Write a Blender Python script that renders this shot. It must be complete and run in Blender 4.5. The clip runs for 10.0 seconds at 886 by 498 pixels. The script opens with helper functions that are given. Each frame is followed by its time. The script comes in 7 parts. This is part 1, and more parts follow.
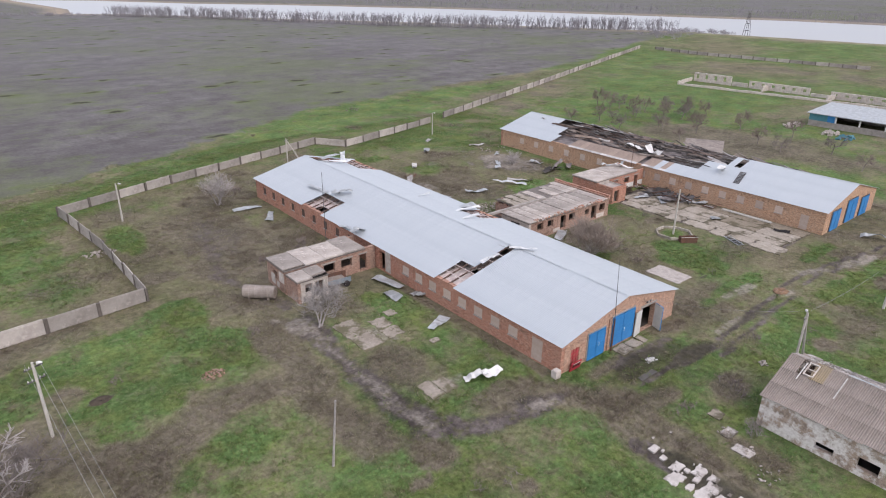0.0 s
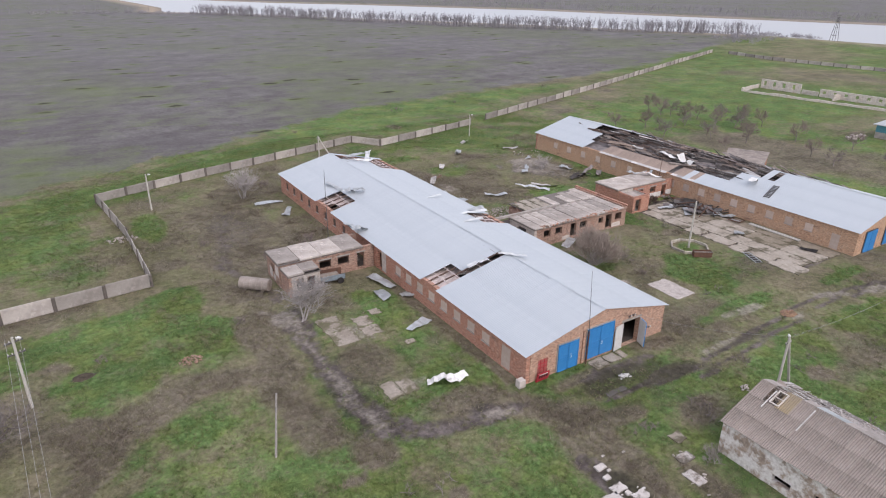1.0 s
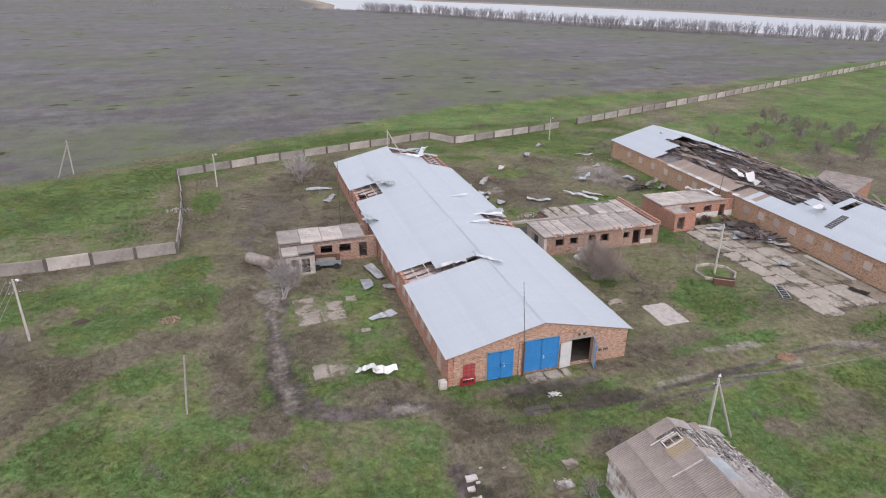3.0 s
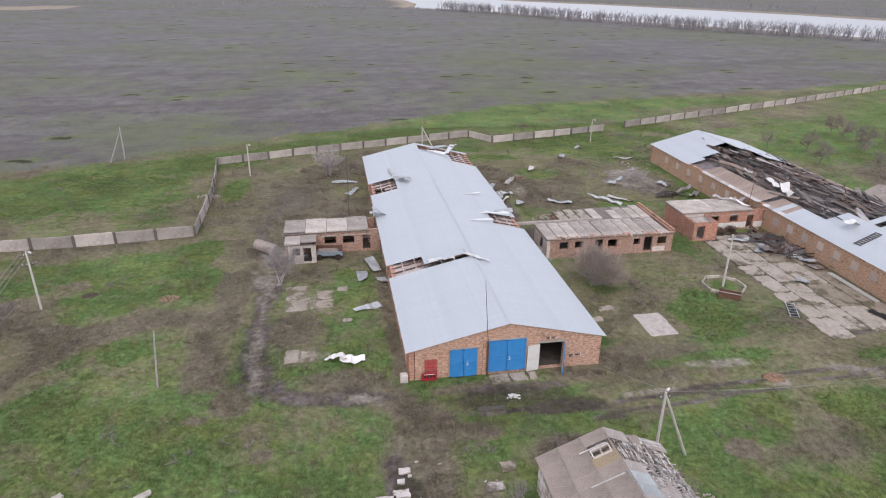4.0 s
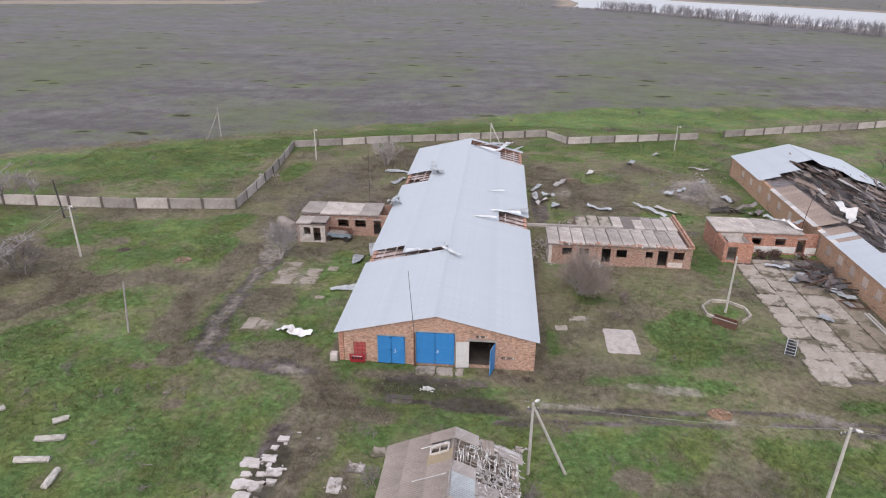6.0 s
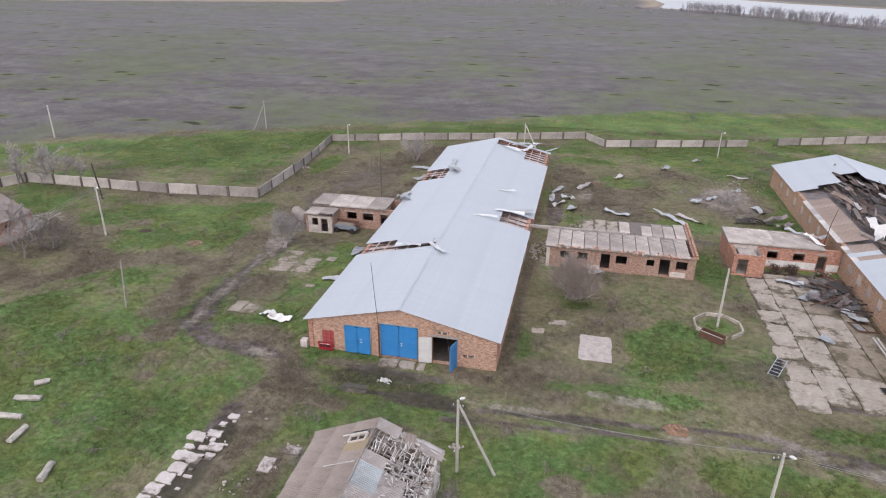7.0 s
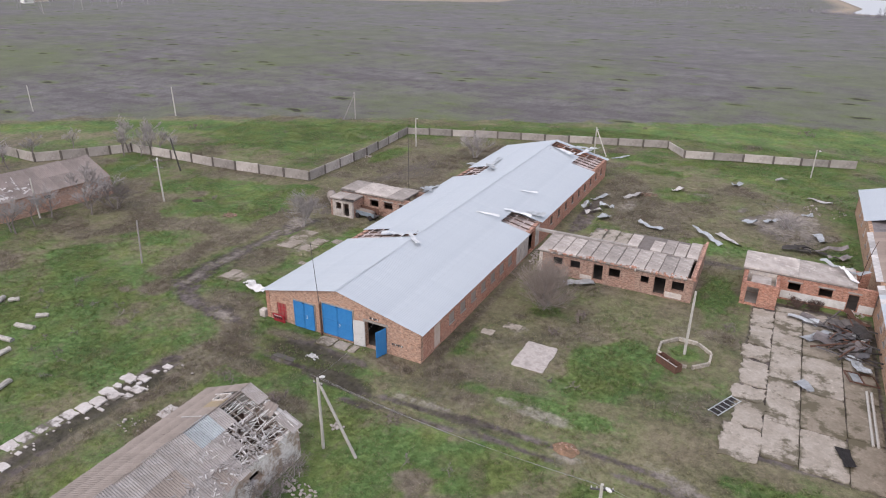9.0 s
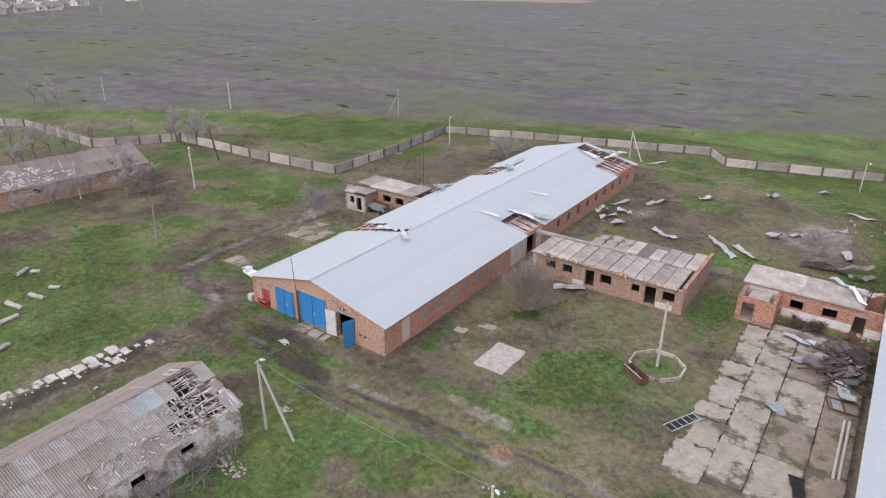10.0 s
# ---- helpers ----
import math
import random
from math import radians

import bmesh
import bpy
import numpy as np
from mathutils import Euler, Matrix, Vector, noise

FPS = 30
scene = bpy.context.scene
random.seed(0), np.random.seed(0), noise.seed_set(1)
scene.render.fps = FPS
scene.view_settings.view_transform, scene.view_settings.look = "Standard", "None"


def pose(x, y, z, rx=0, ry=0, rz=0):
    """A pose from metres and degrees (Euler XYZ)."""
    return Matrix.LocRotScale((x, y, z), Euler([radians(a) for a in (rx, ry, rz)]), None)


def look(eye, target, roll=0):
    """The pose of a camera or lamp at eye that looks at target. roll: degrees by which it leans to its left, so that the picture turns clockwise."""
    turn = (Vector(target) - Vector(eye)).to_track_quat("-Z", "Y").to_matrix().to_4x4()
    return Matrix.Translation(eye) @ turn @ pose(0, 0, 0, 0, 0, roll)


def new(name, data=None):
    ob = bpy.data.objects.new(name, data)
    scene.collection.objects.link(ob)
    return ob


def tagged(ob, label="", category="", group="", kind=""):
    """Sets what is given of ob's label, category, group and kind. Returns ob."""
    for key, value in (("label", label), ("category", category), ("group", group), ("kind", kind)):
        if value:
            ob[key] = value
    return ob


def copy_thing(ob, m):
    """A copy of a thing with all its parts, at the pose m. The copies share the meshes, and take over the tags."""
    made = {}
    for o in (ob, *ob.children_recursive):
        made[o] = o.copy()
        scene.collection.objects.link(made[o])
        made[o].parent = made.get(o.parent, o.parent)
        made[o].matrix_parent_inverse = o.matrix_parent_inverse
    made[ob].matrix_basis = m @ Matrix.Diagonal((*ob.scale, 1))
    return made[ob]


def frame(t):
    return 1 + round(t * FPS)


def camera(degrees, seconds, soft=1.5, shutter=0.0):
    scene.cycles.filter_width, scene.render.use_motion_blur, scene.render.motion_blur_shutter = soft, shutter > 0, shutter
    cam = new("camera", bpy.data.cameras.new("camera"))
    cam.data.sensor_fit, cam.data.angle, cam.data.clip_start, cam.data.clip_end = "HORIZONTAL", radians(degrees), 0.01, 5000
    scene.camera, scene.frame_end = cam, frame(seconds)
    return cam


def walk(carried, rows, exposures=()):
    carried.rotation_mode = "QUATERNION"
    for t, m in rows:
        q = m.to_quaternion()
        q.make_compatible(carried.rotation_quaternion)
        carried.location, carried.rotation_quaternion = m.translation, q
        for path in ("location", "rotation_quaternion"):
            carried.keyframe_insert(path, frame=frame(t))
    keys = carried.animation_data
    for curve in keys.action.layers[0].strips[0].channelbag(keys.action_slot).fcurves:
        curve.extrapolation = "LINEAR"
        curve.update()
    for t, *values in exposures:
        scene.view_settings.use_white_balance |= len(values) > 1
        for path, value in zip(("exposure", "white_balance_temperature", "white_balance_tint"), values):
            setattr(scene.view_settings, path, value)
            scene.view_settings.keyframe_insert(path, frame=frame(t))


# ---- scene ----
cam = camera(68.9, 10.0, soft=1.1)
METRES, EYE, TILT, LEAN, TURN = 100.0, 34.5, 0.0, 0.0, -39.6
ROWS = [
    (0.0, 0.0, 0.0, 0.0, 0.24, -23.35, -0.56),
    (0.5, 0.0451, 0.0013, 0.0018, 3.6, -23.37, -0.55),
    (1.0, 0.0943, 0.0055, 0.0039, 7.27, -23.39, -0.58),
    (1.5, 0.1441, 0.012, 0.0056, 11.03, -23.43, -0.58),
    (2.0, 0.1924, 0.0203, 0.0062, 14.74, -23.46, -0.61),
    (2.5, 0.2401, 0.0325, 0.0068, 18.44, -23.5, -0.6),
    (4.0, 0.3792, 0.0885, 0.0053, 29.71, -23.66, -0.61),
    (4.5, 0.423, 0.1123, 0.0046, 33.45, -23.7, -0.6),
    (5.0, 0.4651, 0.1392, 0.0035, 37.15, -23.73, -0.59),
    (5.5, 0.5054, 0.1692, 0.0026, 40.91, -23.8, -0.56),
    (7.0, 0.6149, 0.2752, 0.0008, 52.2, -23.96, -0.53),
    (7.5, 0.6464, 0.3151, 0.0001, 55.98, -23.97, -0.51),
    (8.0, 0.6754, 0.357, -0.0011, 59.75, -23.98, -0.47),
    (8.5, 0.7013, 0.4005, -0.0022, 63.53, -23.99, -0.43),
    (9.0, 0.7244, 0.445, -0.0037, 67.3, -23.97, -0.4),
    (9.5, 0.7444, 0.4914, -0.0048, 71.05, -23.99, -0.36),
    (10.0, 0.7616, 0.5394, -0.0053, 74.84, -23.98, -0.34),
]
walk(cam, [(t, pose(0, 0, EYE, TILT, LEAN, TURN) @ pose(METRES * x, METRES * y, METRES * z, 90 + pitch, roll, yaw)) for t, x, y, z, yaw, pitch, roll in ROWS],
     exposures=[(0.0, 1.38, 6500, 16), (10.0, 1.38, 6500, 16)])

# ---- light: a bright overcast sky ----
world = bpy.data.worlds.new("overcast_sky")
scene.world = world
world.use_nodes = True
wn = world.node_tree.nodes
sky = wn.new("ShaderNodeTexSky")
sky.sky_type = "NISHITA"
sky.sun_disc = False
sky.sun_elevation = radians(50)
sky.sun_rotation = radians(184)
sky.air_density = 1.0
sky.dust_density = 2.0
sky.ozone_density = 1.0
wn["Background"].inputs["Strength"].default_value = 0.2
grey = wn.new("ShaderNodeHueSaturation")  # cloud cover takes the blue out of the sky
grey.inputs["Saturation"].default_value = 0.62
world.node_tree.links.new(sky.outputs[0], grey.inputs["Color"])
even = wn.new("ShaderNodeGamma")  # and evens it out
even.inputs["Gamma"].default_value = 0.6
world.node_tree.links.new(grey.outputs[0], even.inputs["Color"])
world.node_tree.links.new(even.outputs[0], wn["Background"].inputs["Color"])
sun_data = bpy.data.lights.new("sun", "SUN")
sun_data.energy = 0.45
sun_data.angle = radians(60)
sun_data.color = (1.0, 0.98, 0.95)
sun = new("sun", sun_data)
sun.matrix_world = look((-4, -50, 62), (0, 0, 0))


# ---- materials ----
class Mat:
    """A small builder of node materials."""

    def __init__(self, name, rough=0.8, metal=0.0, spec=0.3):
        self.m = bpy.data.materials.new(name)
        self.m.use_nodes = True
        self.t = self.m.node_tree
        self.b = self.t.nodes["Principled BSDF"]
        self.b.inputs["Roughness"].default_value = rough
        self.b.inputs["Metallic"].default_value = metal
        self.b.inputs["Specular IOR Level"].default_value = spec
        self.co = self.node("ShaderNodeTexCoord").outputs["Object"]

    def node(self, kind, **inputs):
        n = self.t.nodes.new(kind)
        for k, v in inputs.items():
            self.put(n.inputs[k.replace("_", " ")], v)
        return n

    def put(self, socket, v):
        if isinstance(v, bpy.types.NodeSocket):
            self.t.links.new(v, socket)
        elif isinstance(v, (tuple, list)) and len(v) == 3 and socket.type == "RGBA":
            socket.default_value = (*v, 1)
        else:
            socket.default_value = v

    def noise(self, scale, detail=4, rough=0.6, stretch=None, out="Fac"):
        co = self.co
        if stretch:
            mp = self.node("ShaderNodeMapping", Vector=co, Scale=stretch)
            co = mp.outputs[0]
        n = self.node("ShaderNodeTexNoise", Vector=co, Scale=scale, Detail=detail, Roughness=rough)
        return n.outputs[out]

    def ramp(self, fac, lo, hi, a=0.0, b=1.0):
        n = self.node("ShaderNodeMapRange", Value=fac)
        for k, v in zip((1, 2, 3, 4), (lo, hi, a, b)):
            self.put(n.inputs[k], v)
        return n.outputs[0]

    def math(self, op, a, b=0.0):
        n = self.t.nodes.new("ShaderNodeMath")
        n.operation = op
        n.use_clamp = False
        self.put(n.inputs[0], a)
        self.put(n.inputs[1], b)
        return n.outputs[0]

    def mix(self, fac, a, b, mode="MIX"):
        n = self.t.nodes.new("ShaderNodeMix")
        n.data_type, n.blend_type = "RGBA", mode
        self.put(n.inputs[0], fac)
        self.put(n.inputs[6], a)
        self.put(n.inputs[7], b)
        return n.outputs[2]

    def rand(self):
        return self.node("ShaderNodeObjectInfo").outputs["Random"]

    def island(self):
        return self.node("ShaderNodeNewGeometry").outputs["Random Per Island"]

    def colour(self, c):
        self.put(self.b.inputs["Base Color"], c)
        return self

    def bump(self, h, strength=0.4, distance=0.02):
        n = self.node("ShaderNodeBump", Height=h, Strength=strength, Distance=distance)
        self.put(self.b.inputs["Normal"], n.outputs[0])
        return self


def mat_plain(name, a, b, scale=3.0, rough=0.8, metal=0.0, spec=0.3, vary=0.15, bump=0.3, stain=0.0):
    """Two tones at two scales with a small change from piece to piece."""
    k = Mat(name, rough, metal, spec)
    c = k.mix(k.ramp(k.noise(scale, 6), 0.3, 0.7), a, b)
    c = k.mix(k.ramp(k.noise(scale * 9, 3), 0.35, 0.7, 0.0, 0.35), c, tuple(v * 0.6 for v in a))
    if stain:
        c = k.mix(k.ramp(k.noise(scale * 0.6, 8, 0.72), 0.48, 0.66, 0.0, stain), c, tuple(v * 0.42 for v in a))
        c = k.mix(k.ramp(k.noise(scale * 2.2, 7, 0.75), 0.54, 0.68, 0.0, stain), c, tuple(min(0.75, v * 1.35) for v in a))
    c = k.mix(1.0, c, k.node("ShaderNodeCombineColor", Red=k.ramp(k.rand(), 0, 1, 1 - vary, 1 + vary),
                             Green=k.ramp(k.rand(), 0, 1, 1 - vary, 1 + vary), Blue=k.ramp(k.rand(), 0, 1, 1 - vary, 1 + vary)).outputs[0], "MULTIPLY")
    k.colour(c)
    if bump:
        k.bump(k.noise(scale * 6, 4), bump)
    return k.m


def mat_brick(name, a, b, mortar, stain):
    """Weathered brickwork in courses of 75 mm, on walls along x or y."""
    k = Mat(name, 0.9, 0.0, 0.2)
    s = k.node("ShaderNodeSeparateXYZ", Vector=k.co)
    along = k.math("ADD", s.outputs[0], s.outputs[1])
    v = k.node("ShaderNodeCombineXYZ", X=along, Y=s.outputs[2])
    br = k.node("ShaderNodeTexBrick", Vector=v.outputs[0], Color1=a, Color2=b, Mortar=tuple(0.55 * p + 0.45 * q for p, q in zip(a, mortar)), Scale=1.0)
    br.inputs["Brick Width"].default_value = 0.26
    br.inputs["Row Height"].default_value = 0.078
    br.inputs["Mortar Size"].default_value = 0.008
    br.inputs["Bias"].default_value = -0.1
    c = br.outputs[0]
    c = k.mix(k.ramp(k.noise(0.7, 7, 0.65), 0.35, 0.72, 0.0, 0.75), c, stain)
    c = k.mix(k.ramp(k.noise(2.3, 7, 0.75), 0.52, 0.66, 0.0, 0.8), c, mortar)
    c = k.mix(k.ramp(k.noise(4.5, 6, 0.75, (1, 1, 1.8)), 0.53, 0.64, 0.0, 0.8), c, (0.12, 0.065, 0.048))
    c = k.mix(k.ramp(k.noise(0.45, 5, 0.7, (1, 1, 2.2)), 0.56, 0.66, 0.0, 0.55), c, (0.16, 0.10, 0.08))
    blotch = k.ramp(k.noise(2.6, 4, 0.7, (1, 1, 3)), 0.35, 0.65, 0.55, 1.3)
    c = k.mix(1.0, c, k.node("ShaderNodeCombineColor", Red=blotch, Green=blotch, Blue=blotch).outputs[0], "MULTIPLY")
    k.colour(c)
    k.bump(br.outputs[1], -0.4, 0.01)
    return k.m


def mat_roof_metal():
    k = Mat("zinc_coated_sheet", 0.42, 0.3, 0.5)
    c = k.mix(k.ramp(k.noise(0.35, 5), 0.3, 0.7), (0.44, 0.468, 0.49), (0.525, 0.548, 0.567))
    c = k.mix(k.ramp(k.noise(1.0, 6, 0.7, (0.25, 2.2, 1)), 0.5, 0.75, 0.0, 0.35), c, (0.38, 0.40, 0.425))
    c = k.mix(k.ramp(k.rand(), 0, 1, 0.0, 0.22), c, (0.41, 0.44, 0.47))
    k.colour(c)
    k.put(k.b.inputs["Roughness"], k.ramp(k.noise(1.4, 5), 0.3, 0.7, 0.36, 0.58))
    k.bump(k.noise(2.0, 3), 0.08, 0.02)
    return k.m


BRICK = mat_brick("red_brick", (0.46, 0.205, 0.138), (0.36, 0.160, 0.110), (0.46, 0.315, 0.250), (0.46, 0.275, 0.205))
BRICK_TAN = mat_brick("tan_brick", (0.475, 0.278, 0.195), (0.405, 0.235, 0.165), (0.49, 0.37, 0.30), (0.48, 0.325, 0.25))
BRICK_ORANGE = mat_brick("orange_tan_brick", (0.50, 0.295, 0.185), (0.43, 0.248, 0.155), (0.50, 0.385, 0.30), (0.50, 0.34, 0.235))
BRICK_OLD = mat_brick("dirty_old_brick", (0.375, 0.212, 0.158), (0.30, 0.178, 0.138), (0.40, 0.30, 0.245), (0.38, 0.285, 0.23))
ZINC = mat_roof_metal()
BLUE = mat_plain("blue_gate_paint", (0.024, 0.185, 0.46), (0.045, 0.225, 0.50), 1.5, 0.5, 0, 0.4, 0.04, 0.1)
TEAL = mat_plain("teal_paint", (0.06, 0.19, 0.24), (0.09, 0.25, 0.3), 2, 0.6)
WHITE = mat_plain("chalky_white_paint", (0.72, 0.70, 0.68), (0.60, 0.58, 0.56), 2.0, 0.7)
LIME = mat_plain("white_limewash", (0.74, 0.72, 0.69), (0.60, 0.56, 0.52), 2.0, 0.9, 0, 0.3, 0.05, 0.3, 0.4)
PLASTER = mat_plain("flaking_whitewash", (0.62, 0.57, 0.53), (0.45, 0.36, 0.30), 1.6, 0.9, 0, 0.3, 0.1, 0.3, 0.7)
CEILING = mat_plain("pinkish_ceiling_board", (0.68, 0.58, 0.55), (0.46, 0.36, 0.33), 1.2, 0.9, 0, 0.2, 0.1, 0.3, 0.8)
INFILL = mat_plain("pale_infill", (0.55, 0.45, 0.39), (0.44, 0.33, 0.27), 2.0, 0.9)
CONCRETE = mat_plain("weathered_concrete", (0.40, 0.36, 0.33), (0.28, 0.25, 0.225), 1.3, 0.92, 0, 0.2, 0.12, 0.3, 0.5)
SLAB = mat_plain("roof_slab_concrete", (0.485, 0.43, 0.39), (0.25, 0.21, 0.185), 0.5, 0.92, 0, 0.2, 0.22, 0.3, 0.85)
def mat_yard(name, a, b, moss, grown=0.0):
    """Worn concrete with dirt and moss creeping in from the edges of each slab."""
    k = Mat(name, 0.93, 0.0, 0.2)
    s = k.node("ShaderNodeSeparateXYZ", Vector=k.node("ShaderNodeTexCoord").outputs["Generated"])
    near = [k.math("MULTIPLY", k.math("ABSOLUTE", k.math("SUBTRACT", s.outputs[i], 0.5)), 2.0) for i in (0, 1)]
    edge = k.math("POWER", k.math("MAXIMUM", near[0], near[1]), 5.0)
    c = k.mix(k.ramp(k.noise(0.5, 7, 0.7), 0.35, 0.65), a, b)
    c = k.mix(k.ramp(k.noise(4.0, 5, 0.7), 0.4, 0.7, 0.0, 0.4), c, tuple(v * 0.55 for v in a))
    c = k.mix(k.ramp(k.noise(1.6, 8, 0.75), 0.55, 0.68, 0.0, 0.6), c, tuple(min(0.7, v * 1.35) for v in a))
    worn = k.math("ADD", k.math("MULTIPLY", edge, 0.09), k.noise(0.42, 8, 0.68))
    c = k.mix(k.ramp(worn, 0.55 - grown, 0.63 - grown, 0.0, 0.9), c, moss)
    k.colour(c)
    k.bump(k.noise(3.0, 5), 0.4)
    return k.m


APRON = mat_yard("cracked_yard_concrete", (0.40, 0.35, 0.30), (0.275, 0.235, 0.19), (0.105, 0.09, 0.06), 0.02)
APRON_BROWN = mat_yard("earth_stained_concrete", (0.285, 0.24, 0.19), (0.205, 0.17, 0.13), (0.105, 0.09, 0.058), 0.02)
FENCE = mat_plain("fence_concrete", (0.44, 0.40, 0.365), (0.32, 0.28, 0.255), 0.5, 0.92, 0, 0.2, 0.3, 0.3, 0.5)
FENCE_POST = mat_plain("dark_fence_post", (0.16, 0.135, 0.12), (0.10, 0.085, 0.075), 1.5, 0.92)
TAR = mat_plain("tarred_roof_joint", (0.19, 0.165, 0.15), (0.12, 0.10, 0.09), 2.0, 0.9)
ASBESTOS = mat_plain("weathered_fibre_cement", (0.325, 0.278, 0.248), (0.20, 0.162, 0.14), 0.7, 0.92, 0, 0.2, 0.07, 0.3, 0.75)
ASBESTOS_BROWN = mat_plain("browned_fibre_cement", (0.285, 0.24, 0.22), (0.19, 0.155, 0.14), 0.6, 0.92, 0, 0.2, 0.15, 0.3, 0.5)
WOOD = mat_plain("grey_weathered_timber", (0.26, 0.22, 0.19), (0.17, 0.135, 0.11), 3.0, 0.9)
TIMBER = mat_plain("brown_roof_timber", (0.13, 0.085, 0.07), (0.08, 0.055, 0.045), 3.0, 0.9)
BURNT_BROWN = mat_plain("scorched_brown_sheet", (0.17, 0.125, 0.105), (0.09, 0.07, 0.062), 1.4, 0.85, 0, 0.3, 0.4)
ASH = mat_plain("ash_white_sheet", (0.58, 0.55, 0.53), (0.33, 0.30, 0.285), 1.6, 0.85, 0, 0.3, 0.3, 0.3, 0.5)
CHAR = mat_plain("charred_timber", (0.045, 0.040, 0.038), (0.12, 0.105, 0.098), 2.0, 0.85, 0, 0.3, 0.5)
CHAR_SHEET = mat_plain("burnt_sheet", (0.26, 0.225, 0.22), (0.10, 0.086, 0.082), 1.1, 0.7, 0.1, 0.4, 0.35)
SHINY = mat_plain("bright_sheet_underside", (0.70, 0.71, 0.72), (0.50, 0.51, 0.52), 1.2, 0.5, 0.1, 0.5, 0.1, 0.2, 0.3)
SCRAP = mat_plain("bent_zinc_sheet", (0.54, 0.555, 0.565), (0.31, 0.315, 0.315), 1.5, 0.45, 0.4, 0.5, 0.2)
RUST = mat_plain("rusty_steel", (0.165, 0.085, 0.058), (0.095, 0.056, 0.044), 3.0, 0.85, 0.2)
RED = mat_plain("red_paint", (0.42, 0.03, 0.045), (0.30, 0.03, 0.04), 3.0, 0.6)
DARK = mat_plain("dark_interior", (0.035, 0.03, 0.03), (0.02, 0.018, 0.018), 2.0, 0.95)
SOIL_FLOOR = mat_plain("barn_floor", (0.10, 0.085, 0.075), (0.06, 0.05, 0.045), 1.5, 0.95)
POLE = mat_plain("pole_concrete", (0.50, 0.47, 0.43), (0.40, 0.37, 0.33), 2.5, 0.9)
STEEL = mat_plain("dull_steel", (0.16, 0.15, 0.15), (0.10, 0.09, 0.09), 4.0, 0.6, 0.5)
BARK = mat_plain("grey_bark", (0.25, 0.215, 0.20), (0.16, 0.135, 0.125), 5.0, 0.95)
BARK_PALE = mat_plain("pale_bark", (0.42, 0.385, 0.37), (0.27, 0.24, 0.23), 5.0, 0.95)
TWIG = mat_plain("brown_twigs", (0.25, 0.20, 0.185), (0.17, 0.13, 0.12), 1.0, 0.95, 0, 0.1, 0.1, 0)
def mat_limewash(name):
    """Old limewash fallen off in patches, with rubble stone and clay showing."""
    k = Mat(name, 0.93, 0.0, 0.2)
    c = k.mix(k.ramp(k.noise(1.3, 6, 0.7), 0.4, 0.6), (0.36, 0.265, 0.205), (0.24, 0.19, 0.155))
    c = k.mix(k.ramp(k.noise(3.5, 5, 0.7), 0.45, 0.62, 0.0, 0.8), c, (0.45, 0.36, 0.30))
    c = k.mix(k.ramp(k.noise(0.75, 8, 0.7), 0.44, 0.53), c, k.mix(k.ramp(k.noise(4.0, 5), 0.4, 0.65), (0.70, 0.66, 0.63), (0.55, 0.50, 0.47)))
    k.colour(c)
    k.bump(k.noise(3.0, 6, 0.7), 0.8)
    return k.m


HOUSE_WALL = mat_limewash("patched_limewash")
BOARD = mat_plain("tan_roof_board", (0.36, 0.28, 0.235), (0.27, 0.205, 0.17), 0.7, 0.92, 0, 0.2, 0.12, 0.3, 0.5)
RUBBLE = mat_plain("brick_rubble", (0.40, 0.22, 0.15), (0.30, 0.25, 0.22), 2.5, 0.95)
PALE_RUBBLE = mat_plain("pale_rubble", (0.56, 0.50, 0.46), (0.36, 0.31, 0.28), 2.0, 0.95, 0, 0.3, 0.15, 0.3, 0.5)


